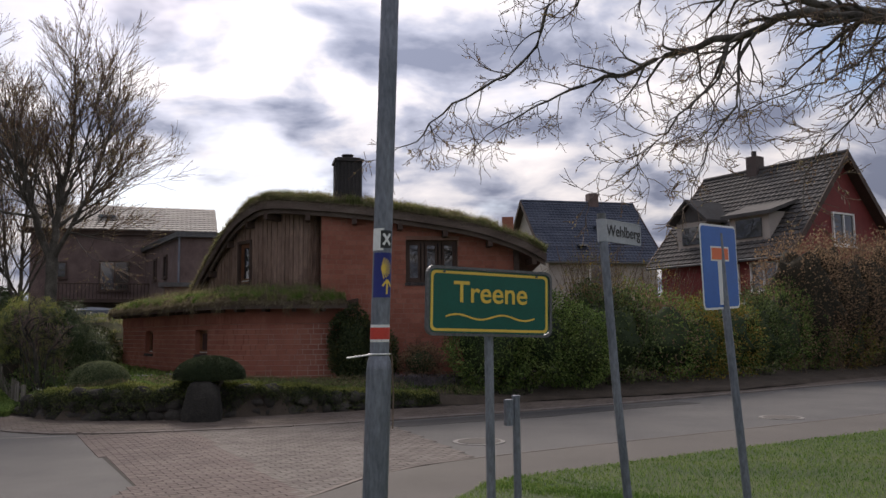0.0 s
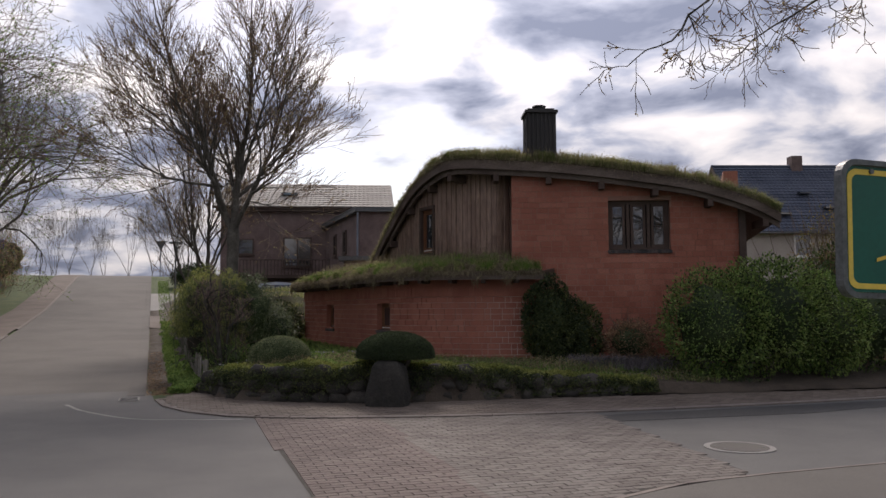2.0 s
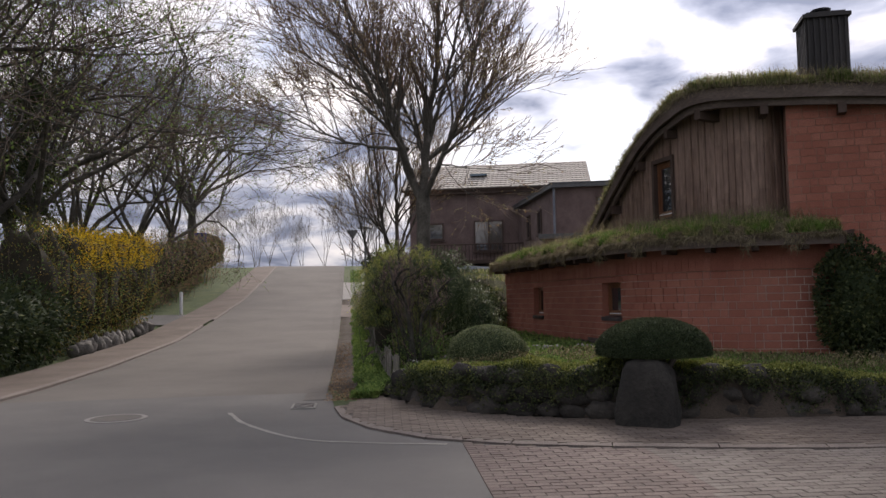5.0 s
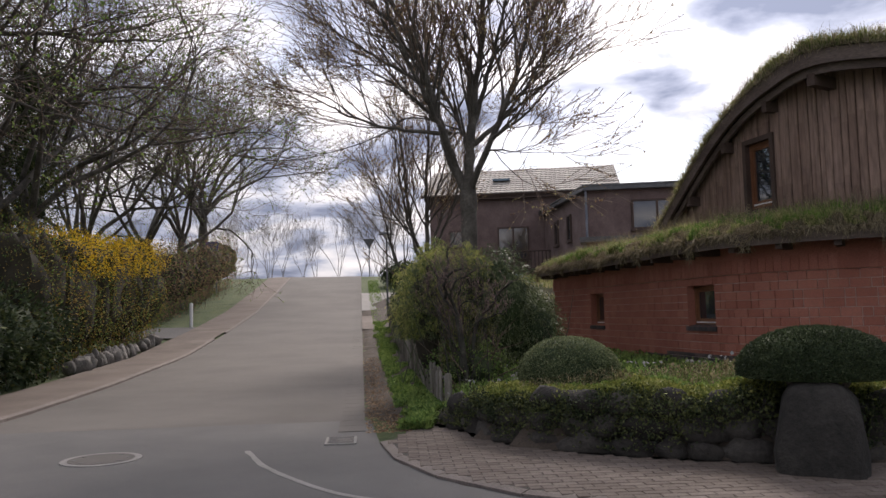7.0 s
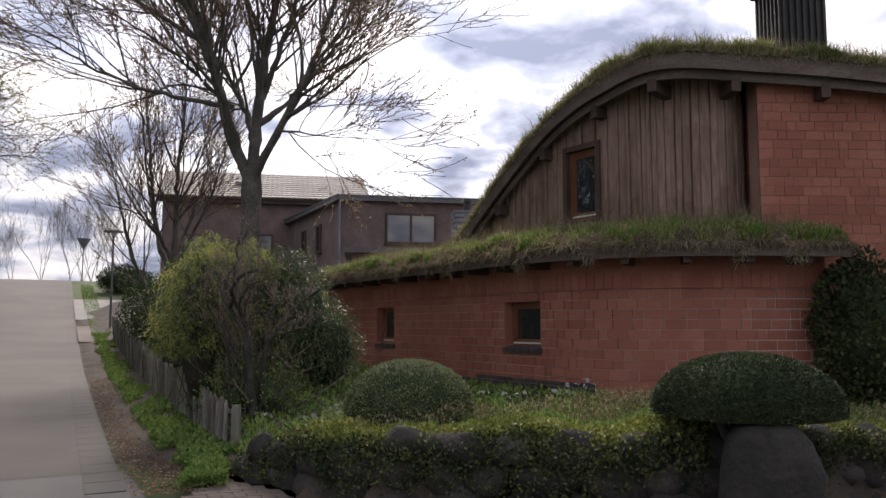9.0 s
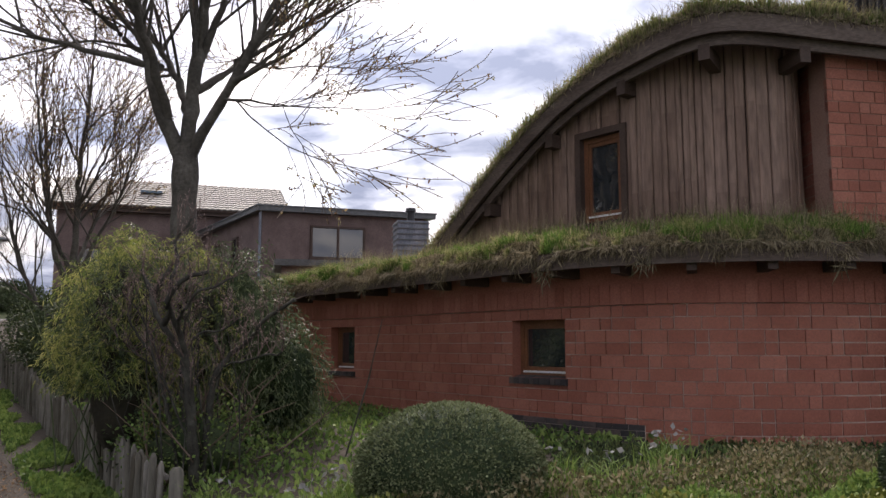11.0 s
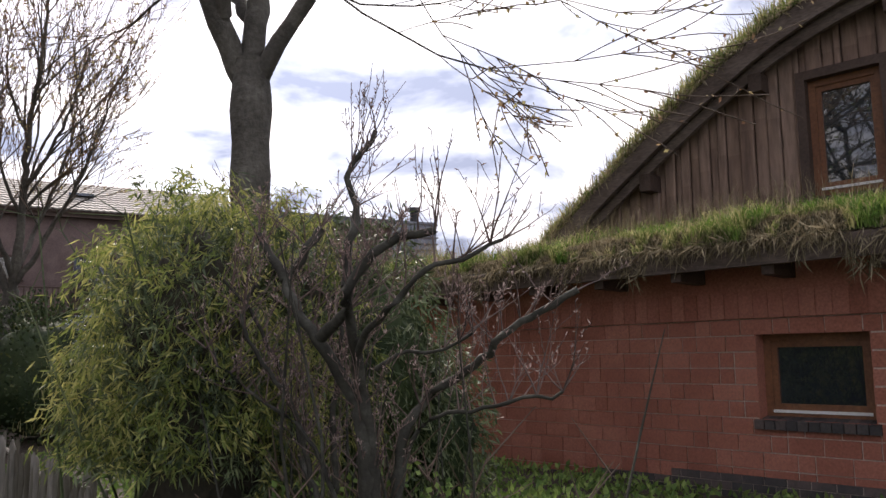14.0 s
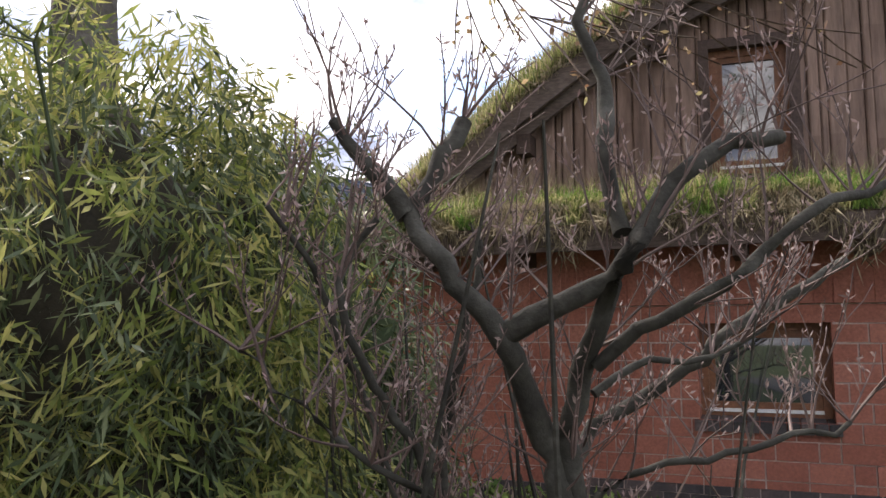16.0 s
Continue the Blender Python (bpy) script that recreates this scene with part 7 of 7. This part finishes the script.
    # dark red gabled house with dormers
    f = Frame2(11.5, 41.7, 0.53, -0.85)
    h = gable_house("red_gable_house", "dark-tiled house with dark red timber gable", f, 7.5, 8.6, 0.0, 5.4, 9.95, "red_timber", "red_timber", "tile_dark", 0.5)
    far_window(Frame2(*f.p(7.5, 0, 0)[:2], *(-f.u[1], f.u[0])), h, 3.5, 5.1, 5.6, 7.0, bars=2)
    far_window(f, h, 3.4, 4.8, 3.4, 4.6, bars=2)
    far_window(f, h, 5.6, 6.9, 3.4, 4.6, bars=2)
    f.box(Build(), 2.6, 3.2, 3.9, 4.6, 9.3, 10.7).ob("chimney", M["brick_dark"], h)
    Build().tube([f.p(2.9, 4.2, 10.7), f.p(2.9, 4.2, 11.0)], 0.14, 8).ob("flue", M["brick_dark"], h)
    # two dormers on the slope towards the road
    for u, w, gabled in ((0.9, 1.9, True), (4.2, 2.2, False)):
        d = f.box(Build(), u, u + w, 0.3, 3.0, 5.6, 7.1).ob("dormer", M["render_wall"], h)
        q = Build()
        if gabled:
            top = 8.1
            for a, c in ((u - 0.35, u + w / 2), (u + w + 0.35, u + w / 2)):
                q.hexa([f.p(a, -0.1, 6.95), f.p(c, -0.1, top), f.p(c, 3.3, top), f.p(a, 3.3, 6.95), f.p(a, -0.1, 7.08), f.p(c, -0.1, top + 0.14), f.p(c, 3.3, top + 0.14), f.p(a, 3.3, 7.08)])
            q.add([f.p(u, 0.3, 7.05), f.p(u + w, 0.3, 7.05), f.p(u + w / 2, 0.3, 8.0)], [(0, 1, 2)])
        else:
            q.hexa([f.p(u - 0.3, 0.0, 6.9), f.p(u + w + 0.3, 0.0, 6.9), f.p(u + w + 0.3, 3.4, 8.0), f.p(u - 0.3, 3.4, 8.0), f.p(u - 0.3, 0.0, 7.08), f.p(u + w + 0.3, 0.0, 7.08), f.p(u + w + 0.3, 3.4, 8.15), f.p(u - 0.3, 3.4, 8.15)])
        q.ob("dormer_roof", M["tile_dark"], d)
        b = f.box(Build(), u + 0.4, u + w - 0.4, 0.22, 0.34, 5.9, 6.8)
        b.ob("dormer_window", M["glass"], d)
    # parked car seen over the low roof
    c = thing("parked_car", "silver-blue car parked beyond the grass roof", "car")
    m = pose(-16.2, 37.5, 1.45, 0, 0, 25)
    prof = [(-2.1, 0.35), (-2.12, 0.75), (-1.75, 0.92), (-1.1, 1.4), (-0.4, 1.48), (0.5, 1.42), (1.15, 0.98), (1.95, 0.84), (2.15, 0.6), (2.12, 0.35)]
    b = Build()
    for y, nrm in ((-0.82, 1), (0.82, 0)):
        V = [m @ Vector((0, y, 0.7))] + [m @ Vector((x, y * (0.8 if z > 1.0 else 1), z)) for x, z in prof]
        n = len(prof)
        b.add([tuple(v) for v in V], [(0, 1 + (i + 1) % n, 1 + i) for i in range(n)])
    b.sheet([[tuple(m @ Vector((x, s * 0.82 * (0.8 if z > 1.0 else 1), z))) for x, z in prof] for s in (-1, 1)])
    b.ob("body", M["car_paint"], c, smooth=False)
    for s in (-1, 1):
        V = [tuple(m @ Vector((x, s * (0.7 if z > 1.1 else 0.78), z))) for x, z in ((-1.4, 1.0), (-0.95, 1.34), (0.4, 1.34), (0.95, 1.0))]
        V += [tuple(m @ Vector((x, s * (0.72 if z > 1.1 else 0.8) + s * 0.02, z))) for x, z in ((-1.4, 1.0), (-0.95, 1.34), (0.4, 1.34), (0.95, 1.0))]
        Build().hexa(V).ob("side_window", M["glass"], c)
        for x in (-1.3, 1.3):
            p, q = m @ Vector((x, s * 0.62, 0.32)), m @ Vector((x, s * 0.84, 0.32))
            wl = Build().tube([p, q], 0.32, 16).ob("wheel", M["black"], c)
            Build().tube([q, m @ Vector((x, s * 0.86, 0.32))], 0.2, 12).ob("rim", M["galvanised"], wl)


build_far_houses()

# ---- posts and signs ----
def flat_text(body, size, m, mat, parent, name="lettering"):
    """Lettering as thin mesh, laid on a plate by the pose m (x along the line, z out of the plate)."""
    cu = bpy.data.curves.new(name, "FONT")
    cu.body, cu.size, cu.extrude, cu.align_x, cu.align_y, cu.offset = body, size, 0.001, "CENTER", "CENTER", size * 0.012
    tmp = bpy.data.objects.new("tmp", cu)
    scene.collection.objects.link(tmp)
    dg = bpy.context.evaluated_depsgraph_get()
    dg.update()
    me = bpy.data.meshes.new_from_object(tmp.evaluated_get(dg))
    bpy.data.objects.remove(tmp)
    me.transform(m)
    me.materials.clear()
    me.materials.append(mat)
    ob = new(name, me)
    ob.parent = parent
    return ob


def plate_pose(x, y, z, turn, tilt=0.0):
    """Plate pose: x to the right of the reader, y up, z towards the reader; turn 0 faces -y."""
    return pose(x, y, z, 90, 0, turn) @ pose(0, 0, 0, 0, 0, tilt)


def rounded(w, h, r, n=5):
    pts = []
    for cx, cy, a in ((w / 2 - r, h / 2 - r, 0), (-w / 2 + r, h / 2 - r, 90), (-w / 2 + r, -h / 2 + r, 180), (w / 2 - r, -h / 2 + r, 270)):
        pts += [(cx + r * math.cos(radians(a + 90 * k / n)), cy + r * math.sin(radians(a + 90 * k / n))) for k in range(n + 1)]
    return pts


def plate(name, m, outline, z0, z1, mat, parent, label=""):
    b = Build().prism(outline, z0, z1)
    b.v = [np.array([m @ Vector(p) for p in v]) for v in b.v]
    return b.ob(name, M[mat], parent, label)


def ring(name, m, outer, inner, z0, z1, mat, parent):
    n = len(outer)
    V = [m @ Vector((*p, z)) for z in (z0, z1) for q in (outer, inner) for p in q]
    F = []
    for i in range(n):
        j = (i + 1) % n
        F += [(2 * n + i, 2 * n + j, 3 * n + j, 3 * n + i), (i, j, 2 * n + j, 2 * n + i), (n + i, 3 * n + i, 3 * n + j, n + j)]
    return Build().add([tuple(v) for v in V], F).ob(name, M[mat], parent)


def build_signs():
    # lamp post with trail stickers
    t = thing("lamp_post", "galvanised lamp post with trail stickers and red band", "post")
    bx, by = -0.337, 3.56
    lean = 0.032
    at = lambda z: (bx + lean * z, by, z)
    Build().tube([at(0.0), at(1.46)], 0.056, 24).ob("lower_tube", M["galvanised"], t, "wider scuffed lower tube", smooth=True)
    Build().tube([at(1.44), at(1.49), at(1.52)], [0.0565, 0.053, 0.043], 24).ob("shoulder", M["galvanised"], t, smooth=True)
    Build().tube([at(1.5), at(2.83), at(2.84), at(2.87), at(2.88), at(4.6), at(6.5)], [0.0425, 0.042, 0.0432, 0.0432, 0.042, 0.04, 0.037], 24).ob("upper_tube", M["galvanised"], t, smooth=True)

    def wrap(name, z0, z1, a0, a1, mat, r=0.0435, label="", mark=None):
        """A sticker bent round the post, between two angles from the side that faces -y."""
        n = 14
        rows = []
        for z in (z0, z1):
            row = []
            for k in range(n + 1):
                a = radians(a0 + (a1 - a0) * k / n)
                x, y, _ = at(z)
                row.append((x + r * math.sin(a), y - r * math.cos(a), z))
            rows.append(row)
        return Build().sheet(rows).ob(name, M[mat], t, label, smooth=True)

    def dab(pts, width, mat, r=0.0452, name="mark"):
        """A painted stroke on the post: points of angle and height."""
        b = Build()
        fine = []
        for (a0, z0), (a1, z1) in zip(pts[:-1], pts[1:]):
            fine += [(a0 + (a1 - a0) * k / 6, z0 + (z1 - z0) * k / 6) for k in range(6)]
        fine.append(pts[-1])
        for (a0, z0), (a1, z1) in zip(fine[:-1], fine[1:]):
            dx, dz = radians(a1 - a0) * 0.044, z1 - z0
            L = math.hypot(dx, dz) + 1e-9
            na, nz = math.degrees(-dz / L * width / 2 / 0.044), dx / L * width / 2
            q = []
            for a, z in ((a0 + na, z0 + nz), (a0 - na, z0 - nz), (a1 - na, z1 - nz), (a1 + na, z1 + nz)):
                x, y, _ = at(z)
                q.append((x + r * math.sin(radians(a)), y - r * math.cos(radians(a)), z))
            b.add(q, [(0, 1, 2, 3)])
        return b.ob(name, M[mat], t)

    wrap("white_band", 1.578, 1.655, -179, 180, "sign_white", label="white painted band")
    wrap("red_band", 1.59, 1.642, -179, 180, "sign_red", 0.0445, "red painted band")
    wrap("sticker", 1.985, 2.085, -75, 10, "sign_white", 0.0437, "torn whitish sticker")
    wrap("sticker", 1.995, 2.075, -8, 65, "black", 0.0443, "black trail sticker with a white cross")
    dab([(8, 2.01), (50, 2.06)], 0.011, "sign_white")
    dab([(50, 2.01), (8, 2.06)], 0.011, "sign_white")
    wrap("sticker", 1.775, 1.975, -50, 72, "sticker_blue", 0.0443, "blue pilgrim trail sticker")
    for k in range(11):
        a = radians(-75 + k * 15)
        dab([(2, 1.905), (2 + 60 * math.cos(a), 1.905 + 0.048 * math.sin(a))], 0.0045, "sign_yellow", 0.0452, "shell_ray")
    dab([(38, 1.79), (38, 1.85)], 0.009, "sign_yellow", 0.0452, "arrow")
    dab([(10, 1.825), (38, 1.853), (66, 1.825)], 0.009, "sign_yellow", 0.0453, "arrow")
    # cable tie with a loose end, and a hanging string
    tie = Build().tube([(at(1.52)[0] + 0.047 * math.cos(a), by + 0.047 * math.sin(a), 1.525) for a in np.linspace(0, 2 * math.pi, 17)], 0.004, 5, caps=False)
    tie.tube([(bx + 0.02, by - 0.045, 1.525), (bx - 0.09, by - 0.055, 1.51)], 0.004, 5).ob("cable_tie", M["sign_white"], t, "pale plastic cable tie")
    Build().tube([(bx + 0.105, by - 0.02, 1.52), (bx + 0.112, by - 0.02, 1.35), (bx + 0.108, by - 0.02, 1.2)], 0.0035, 5).ob("string", M["twig"], t)

    # river name sign
    t = thing("river_sign", "green river name sign with yellow border on a post", "sign")
    m = plate_pose(0.3185, 5.29, 1.811, 28, -1.6)
    w, h = 0.94, 0.421
    plate("plate", m, rounded(w - 0.01, h - 0.01, 0.045), -0.004, 0.0, "sign_green", t)
    ring("rim", m, rounded(w + 0.03, h + 0.03, 0.055), rounded(w - 0.005, h - 0.005, 0.045), -0.022, 0.012, "steel_dark", t)
    ring("border", m, rounded(w - 0.03, h - 0.03, 0.035), rounded(w - 0.066, h - 0.066, 0.025), 0.0005, 0.002, "sign_yellow", t)
    flat_text("Treene", 0.196, m @ pose(0.0, 0.055, 0.003), M["sign_yellow"], t)
    wave = [(x, -0.1 + 0.016 * math.sin((x + 0.345) * 18.2)) for x in np.linspace(-0.345, 0.345, 50)]
    b = Build()
    b.sheet([[tuple(m @ Vector((x, y + d, 0.003))) for x, y in wave] for d in (-0.006, 0.006)]).ob("wave_line", M["sign_yellow"], t)
    post_top = m @ Vector((0, 0.2, -0.05))
    Build().tube([(post_top.x, post_top.y, 0), tuple(post_top)], 0.03, 14).ob("post", M["galvanised"], t, smooth=True)
    for y in (-0.15, 0.15):
        p, q = m @ Vector((-0.3, y, -0.03)), m @ Vector((0.3, y, -0.03))
        Build().tube([p, q], 0.012, 6).ob("bracket", M["steel_dark"], t)
    for x in (-0.36, 0.36):
        Build().tube([m @ Vector((x, 0.19, 0.0)), m @ Vector((x, 0.19, 0.008))], 0.009, 8).ob("bolt", M["steel_dark"], t)
    # short post with a box behind it
    t = thing("short_post", "short grey metal post with a small box", "post")
    x, y = 0.56, 6.3
    Build().tube([(x, y, 0), (x, y, 1.1)], 0.03, 12).ob("post", M["galvanised"], t, smooth=True)
    Build().tube([(x, y, 1.1), (x, y, 1.12)], 0.034, 12).ob("cap", M["galvanised"], t)
    Build().box((x - 0.06, y - 0.02, 0.99), (0.06, 0.05, 0.2), 20).ob("box", M["galvanised"], t)
    # street name sign
    t = thing("street_name_sign", "street name sign on a leaning grey post", "sign")
    x, y = 1.18, 5.55
    lean = -0.045
    Build().tube([(x + 0.1, y, 0), (x + lean * 1.0 + 0.055, y, 1.2), (x - 0.055, y, 2.36)], 0.03, 14).ob("post", M["galvanised"], t, smooth=True)
    Build().tube([(x - 0.053, y, 2.24), (x - 0.058, y, 2.4)], 0.037, 14).ob("bracket", M["sign_white_shaded"], t, "pale clamp", smooth=True)
    Build().tube([(x - 0.058, y, 2.4), (x - 0.058, y, 2.44)], 0.033, 14).ob("cap", M["steel_dark"], t)
    m = plate_pose(x + 0.13, y + 0.15, 2.32, 46, 0)
    # plate and rim use the white darkened for backlight
    plate("plate", m, rounded(0.46, 0.15, 0.012), -0.004, 0.0, "sign_white_shaded", t)
    ring("rim", m, rounded(0.47, 0.16, 0.014), rounded(0.45, 0.14, 0.012), -0.006, 0.003, "sign_white_shaded", t)
    flat_text("Wehlberg", 0.112, m @ pose(0, 0, 0.002), M["black"], t)
    # dead-end road sign
    t = thing("dead_end_sign", "blue dead-end road sign on a leaning post", "sign")
    x, y = 2.364, 6.744
    m = plate_pose(x, y, 2.148, 47, 2.5)
    plate("plate", m, rounded(0.72, 0.72, 0.048), -0.004, 0.0, "sign_white", t)
    plate("face", m, rounded(0.684, 0.684, 0.036), 0.0005, 0.0025, "sign_blue", t)
    bar = lambda x0, x1, y0, y1: [(x0, y0), (x1, y0), (x1, y1), (x0, y1)]
    plate("symbol", m, bar(-0.054, 0.054, -0.324, 0.06), 0.003, 0.0045, "sign_white", t)
    plate("symbol", m, bar(-0.18, 0.18, 0.048, 0.174), 0.003, 0.0045, "sign_white", t)
    plate("symbol", m, bar(-0.162, 0.162, 0.062, 0.16), 0.005, 0.0065, "sign_orange", t)
    b0 = (x + 0.144, y - 0.024, 0)
    Build().tube([b0, (x + 0.036, y + 0.048, 1.96), (x + 0.012, y + 0.048, 2.44)], 0.034, 14).ob("post", M["galvanised"], t, smooth=True)
    # manhole covers
    for nm, (x, y) in (("a", (0.5, 11.85)), ("b", (6.1, 14.6)), ("c", (-10.95, 13.2))):
        t = thing("manhole_cover", "round iron manhole cover in a concrete ring", "manhole", group="manhole covers")
        Build().tube([(x, y, 0.0), (x, y, 0.022), (x, y, 0.0225)], [0.39, 0.385, 0.01], 32).ob("frame", M["concrete"], t, "pale concrete ring")
        Build().tube([(x, y, 0.02), (x, y, 0.026), (x, y, 0.0265)], [0.32, 0.315, 0.01], 32).ob("cover", M["asphalt_old"], t, "worn filled cover")
        for k in range(8):
            a = k * math.pi / 4
            Build().tube([(x + 0.25 * math.cos(a), y + 0.25 * math.sin(a), 0.024), (x + 0.25 * math.cos(a), y + 0.25 * math.sin(a), 0.0275)], 0.025, 8).ob("vent_hole", M["black"], t)
    # gully grate in the road corner
    t = thing("gully_grate", "pale iron gully grate at the road corner", "drain")
    x, y = -9.25, 14.95
    Build().box((x, y, 0.015), (0.5, 0.34, 0.03), 122).ob("frame", M["concrete"], t)
    for k in range(-4, 5):
        c = pose(x, y, 0, 0, 0, 122) @ Vector((k * 0.05, 0, 0.033))
        Build().box(tuple(c), (0.018, 0.28, 0.006), 122).ob("bar", M["iron"], t)


build_signs()

# ---- paving stones ----
def paver_field(name, label, poly, mat, lift, turn, near=None, single_mat=None, size=(0.2, 0.1), bond=True):
    """Rectangular paving stones inside a plan outline, chamfered, each a little uneven. near: a centre whose nearest
    300 stones are objects of their own."""
    rng = np.random.default_rng(len(name) * 7 + 1)
    xs, ys = [p[0] for p in poly], [p[1] for p in poly]
    bm = bmesh.new()
    fc = bm.faces.new([bm.verts.new((x, y, lift - 0.006)) for x, y in poly])
    bmesh.ops.triangulate(bm, faces=[fc])
    me = bpy.data.meshes.new(name)
    bm.to_mesh(me)
    bm.free()
    me.materials.append(M["joint"])
    field = tagged(new(name, me), label, "pavement", kind="structure")
    a = radians(turn)
    ca, sa = math.cos(a), math.sin(a)
    cx, cy = sum(xs) / len(xs), sum(ys) / len(ys)
    R = max(math.hypot(x - cx, y - cy) for x, y in poly)
    L, W = size
    P = np.array(poly + poly[:1])
    C = []
    for i in range(int(-R / W) - 1, int(R / W) + 2):
        for j in range(int(-R / L) - 1, int(R / L) + 2):
            u, v = (j + (0.5 if bond and i % 2 else 0)) * L, i * W
            C.append((cx + u * ca - v * sa, cy + u * sa + v * ca))
    C = np.array(C)

    def within(Q):
        ins = np.zeros(len(Q), bool)
        for (x0, y0), (x1, y1) in zip(P[:-1], P[1:]):
            if y0 != y1:
                ins ^= ((y0 > Q[:, 1]) != (y1 > Q[:, 1])) & (Q[:, 0] < (x1 - x0) * (Q[:, 1] - y0) / (y1 - y0) + x0)
        return ins

    step = np.array([ca, sa]) * L / 4
    fore, aft = within(C + step), within(C - step)
    halves = np.concatenate([C[fore & ~aft] + step, C[aft & ~fore] - step])
    C = C[fore & aft]
    ids = np.arange(len(C))
    one = set()
    if near is not None:
        one = set(np.argsort(np.hypot(C[:, 0] - near[0], C[:, 1] - near[1]))[:300].tolist())
    hl, hw, g, c = L / 2 - 0.0035, W / 2 - 0.0035, 0.03, 0.005
    T = np.array([(-hl, -hw, -g), (hl, -hw, -g), (hl, hw, -g), (-hl, hw, -g), (-hl, -hw, -c), (hl, -hw, -c), (hl, hw, -c), (-hl, hw, -c), (-hl + c, -hw + c, 0), (hl - c, -hw + c, 0), (hl - c, hw - c, 0), (-hl + c, hw - c, 0)])
    Fq = np.array([(0, 1, 5, 4), (1, 2, 6, 5), (2, 3, 7, 6), (3, 0, 4, 7), (4, 5, 9, 8), (5, 6, 10, 9), (6, 7, 11, 10), (7, 4, 8, 11), (8, 9, 10, 11)])
    rot = np.array([(ca, -sa, 0), (sa, ca, 0), (0, 0, 1)])
    rest = np.array([i for i in ids if i not in one])
    if len(rest):
        tz = rng.normal(0, 0.001, len(rest))
        tilt = rng.normal(0, 0.006, (len(rest), 2))
        V = np.tile(T, (len(rest), 1, 1))
        V[:, :, 2] += tz[:, None] + V[:, :, 0] * tilt[:, :1] + V[:, :, 1] * tilt[:, 1:]
        V = V @ rot.T + np.column_stack([C[rest], np.full(len(rest), lift)])[:, None, :]
        F = (Fq[None] + (np.arange(len(rest)) * 12)[:, None, None]).reshape(-1, 4)
        link_mesh("paving", V.reshape(-1, 3), F.astype(np.int32), M[mat], field, kind="stuff")
    if len(halves):
        V = np.tile(T * (0.49, 1, 1), (len(halves), 1, 1)) @ rot.T + np.column_stack([halves, np.full(len(halves), lift)])[:, None, :]
        F = (Fq[None] + (np.arange(len(halves)) * 12)[:, None, None]).reshape(-1, 4)
        link_mesh("cut_paving", V.reshape(-1, 3), F.astype(np.int32), M[mat], field, kind="stuff")
    mesh = None
    for i in sorted(one):
        if mesh is None:
            ob = link_mesh("paving_stone", T, Fq, M[single_mat or mat], field)
            mesh = ob.data
        else:
            ob = new("paving_stone", mesh)
            ob.parent = field
        ob.matrix_basis = pose(C[i, 0], C[i, 1], lift + rng.normal(0, 0.001), rng.normal(0, 0.35), rng.normal(0, 0.35), turn)


def build_paving():
    fk, wi, nk = Path2(FAR_KERB), Path2(WALK_IN), Path2(NEAR_KERB)
    edge = lambda p, a, b, out, n=24: [tuple(p.at(s, out)) for s in np.linspace(p.near(*a), p.near(*b), n)]
    far = edge(fk, (-5.95, 13.12), (-4.14, 13.46), 0.02, 8)
    near = edge(nk, (-1.33, 8.05), (-3.35, 5.5), -0.02, 8)
    red = far + [(-1.84, 9.0), (-1.38, 8.05)] + near[1:] + [(-3.35, 8.7)]
    paver_field("paving_red", "reddish brick paving across the junction", red, "paver_red", 0.021, 30, near=(-4.6, 11.8), single_mat="paver_one_red")
    far = edge(fk, (-4.22, 13.44), (-1.2, 14.6), 0.02, 10)
    near = edge(nk, (0.3, 10.1), (-1.38, 7.95), -0.02, 8)
    paver_field("paving_grey", "worn grey-brown brick paving across the junction", far + [(0.38, 10.42)] + near + [(-1.9, 9.0)], "paver_grey", 0.022, 30)
    outer = edge(fk, (-8.7, 14.9), (14.5, 25.0), -0.11, 60)
    inner = edge(wi, (15.2, 27.4), (-8.9, 16.5), 0.05, 60)
    paver_field("pavement_far", "small worn pavers of the walk before the garden wall", outer + inner, "paver_walk", 0.052, 30)


build_paving()
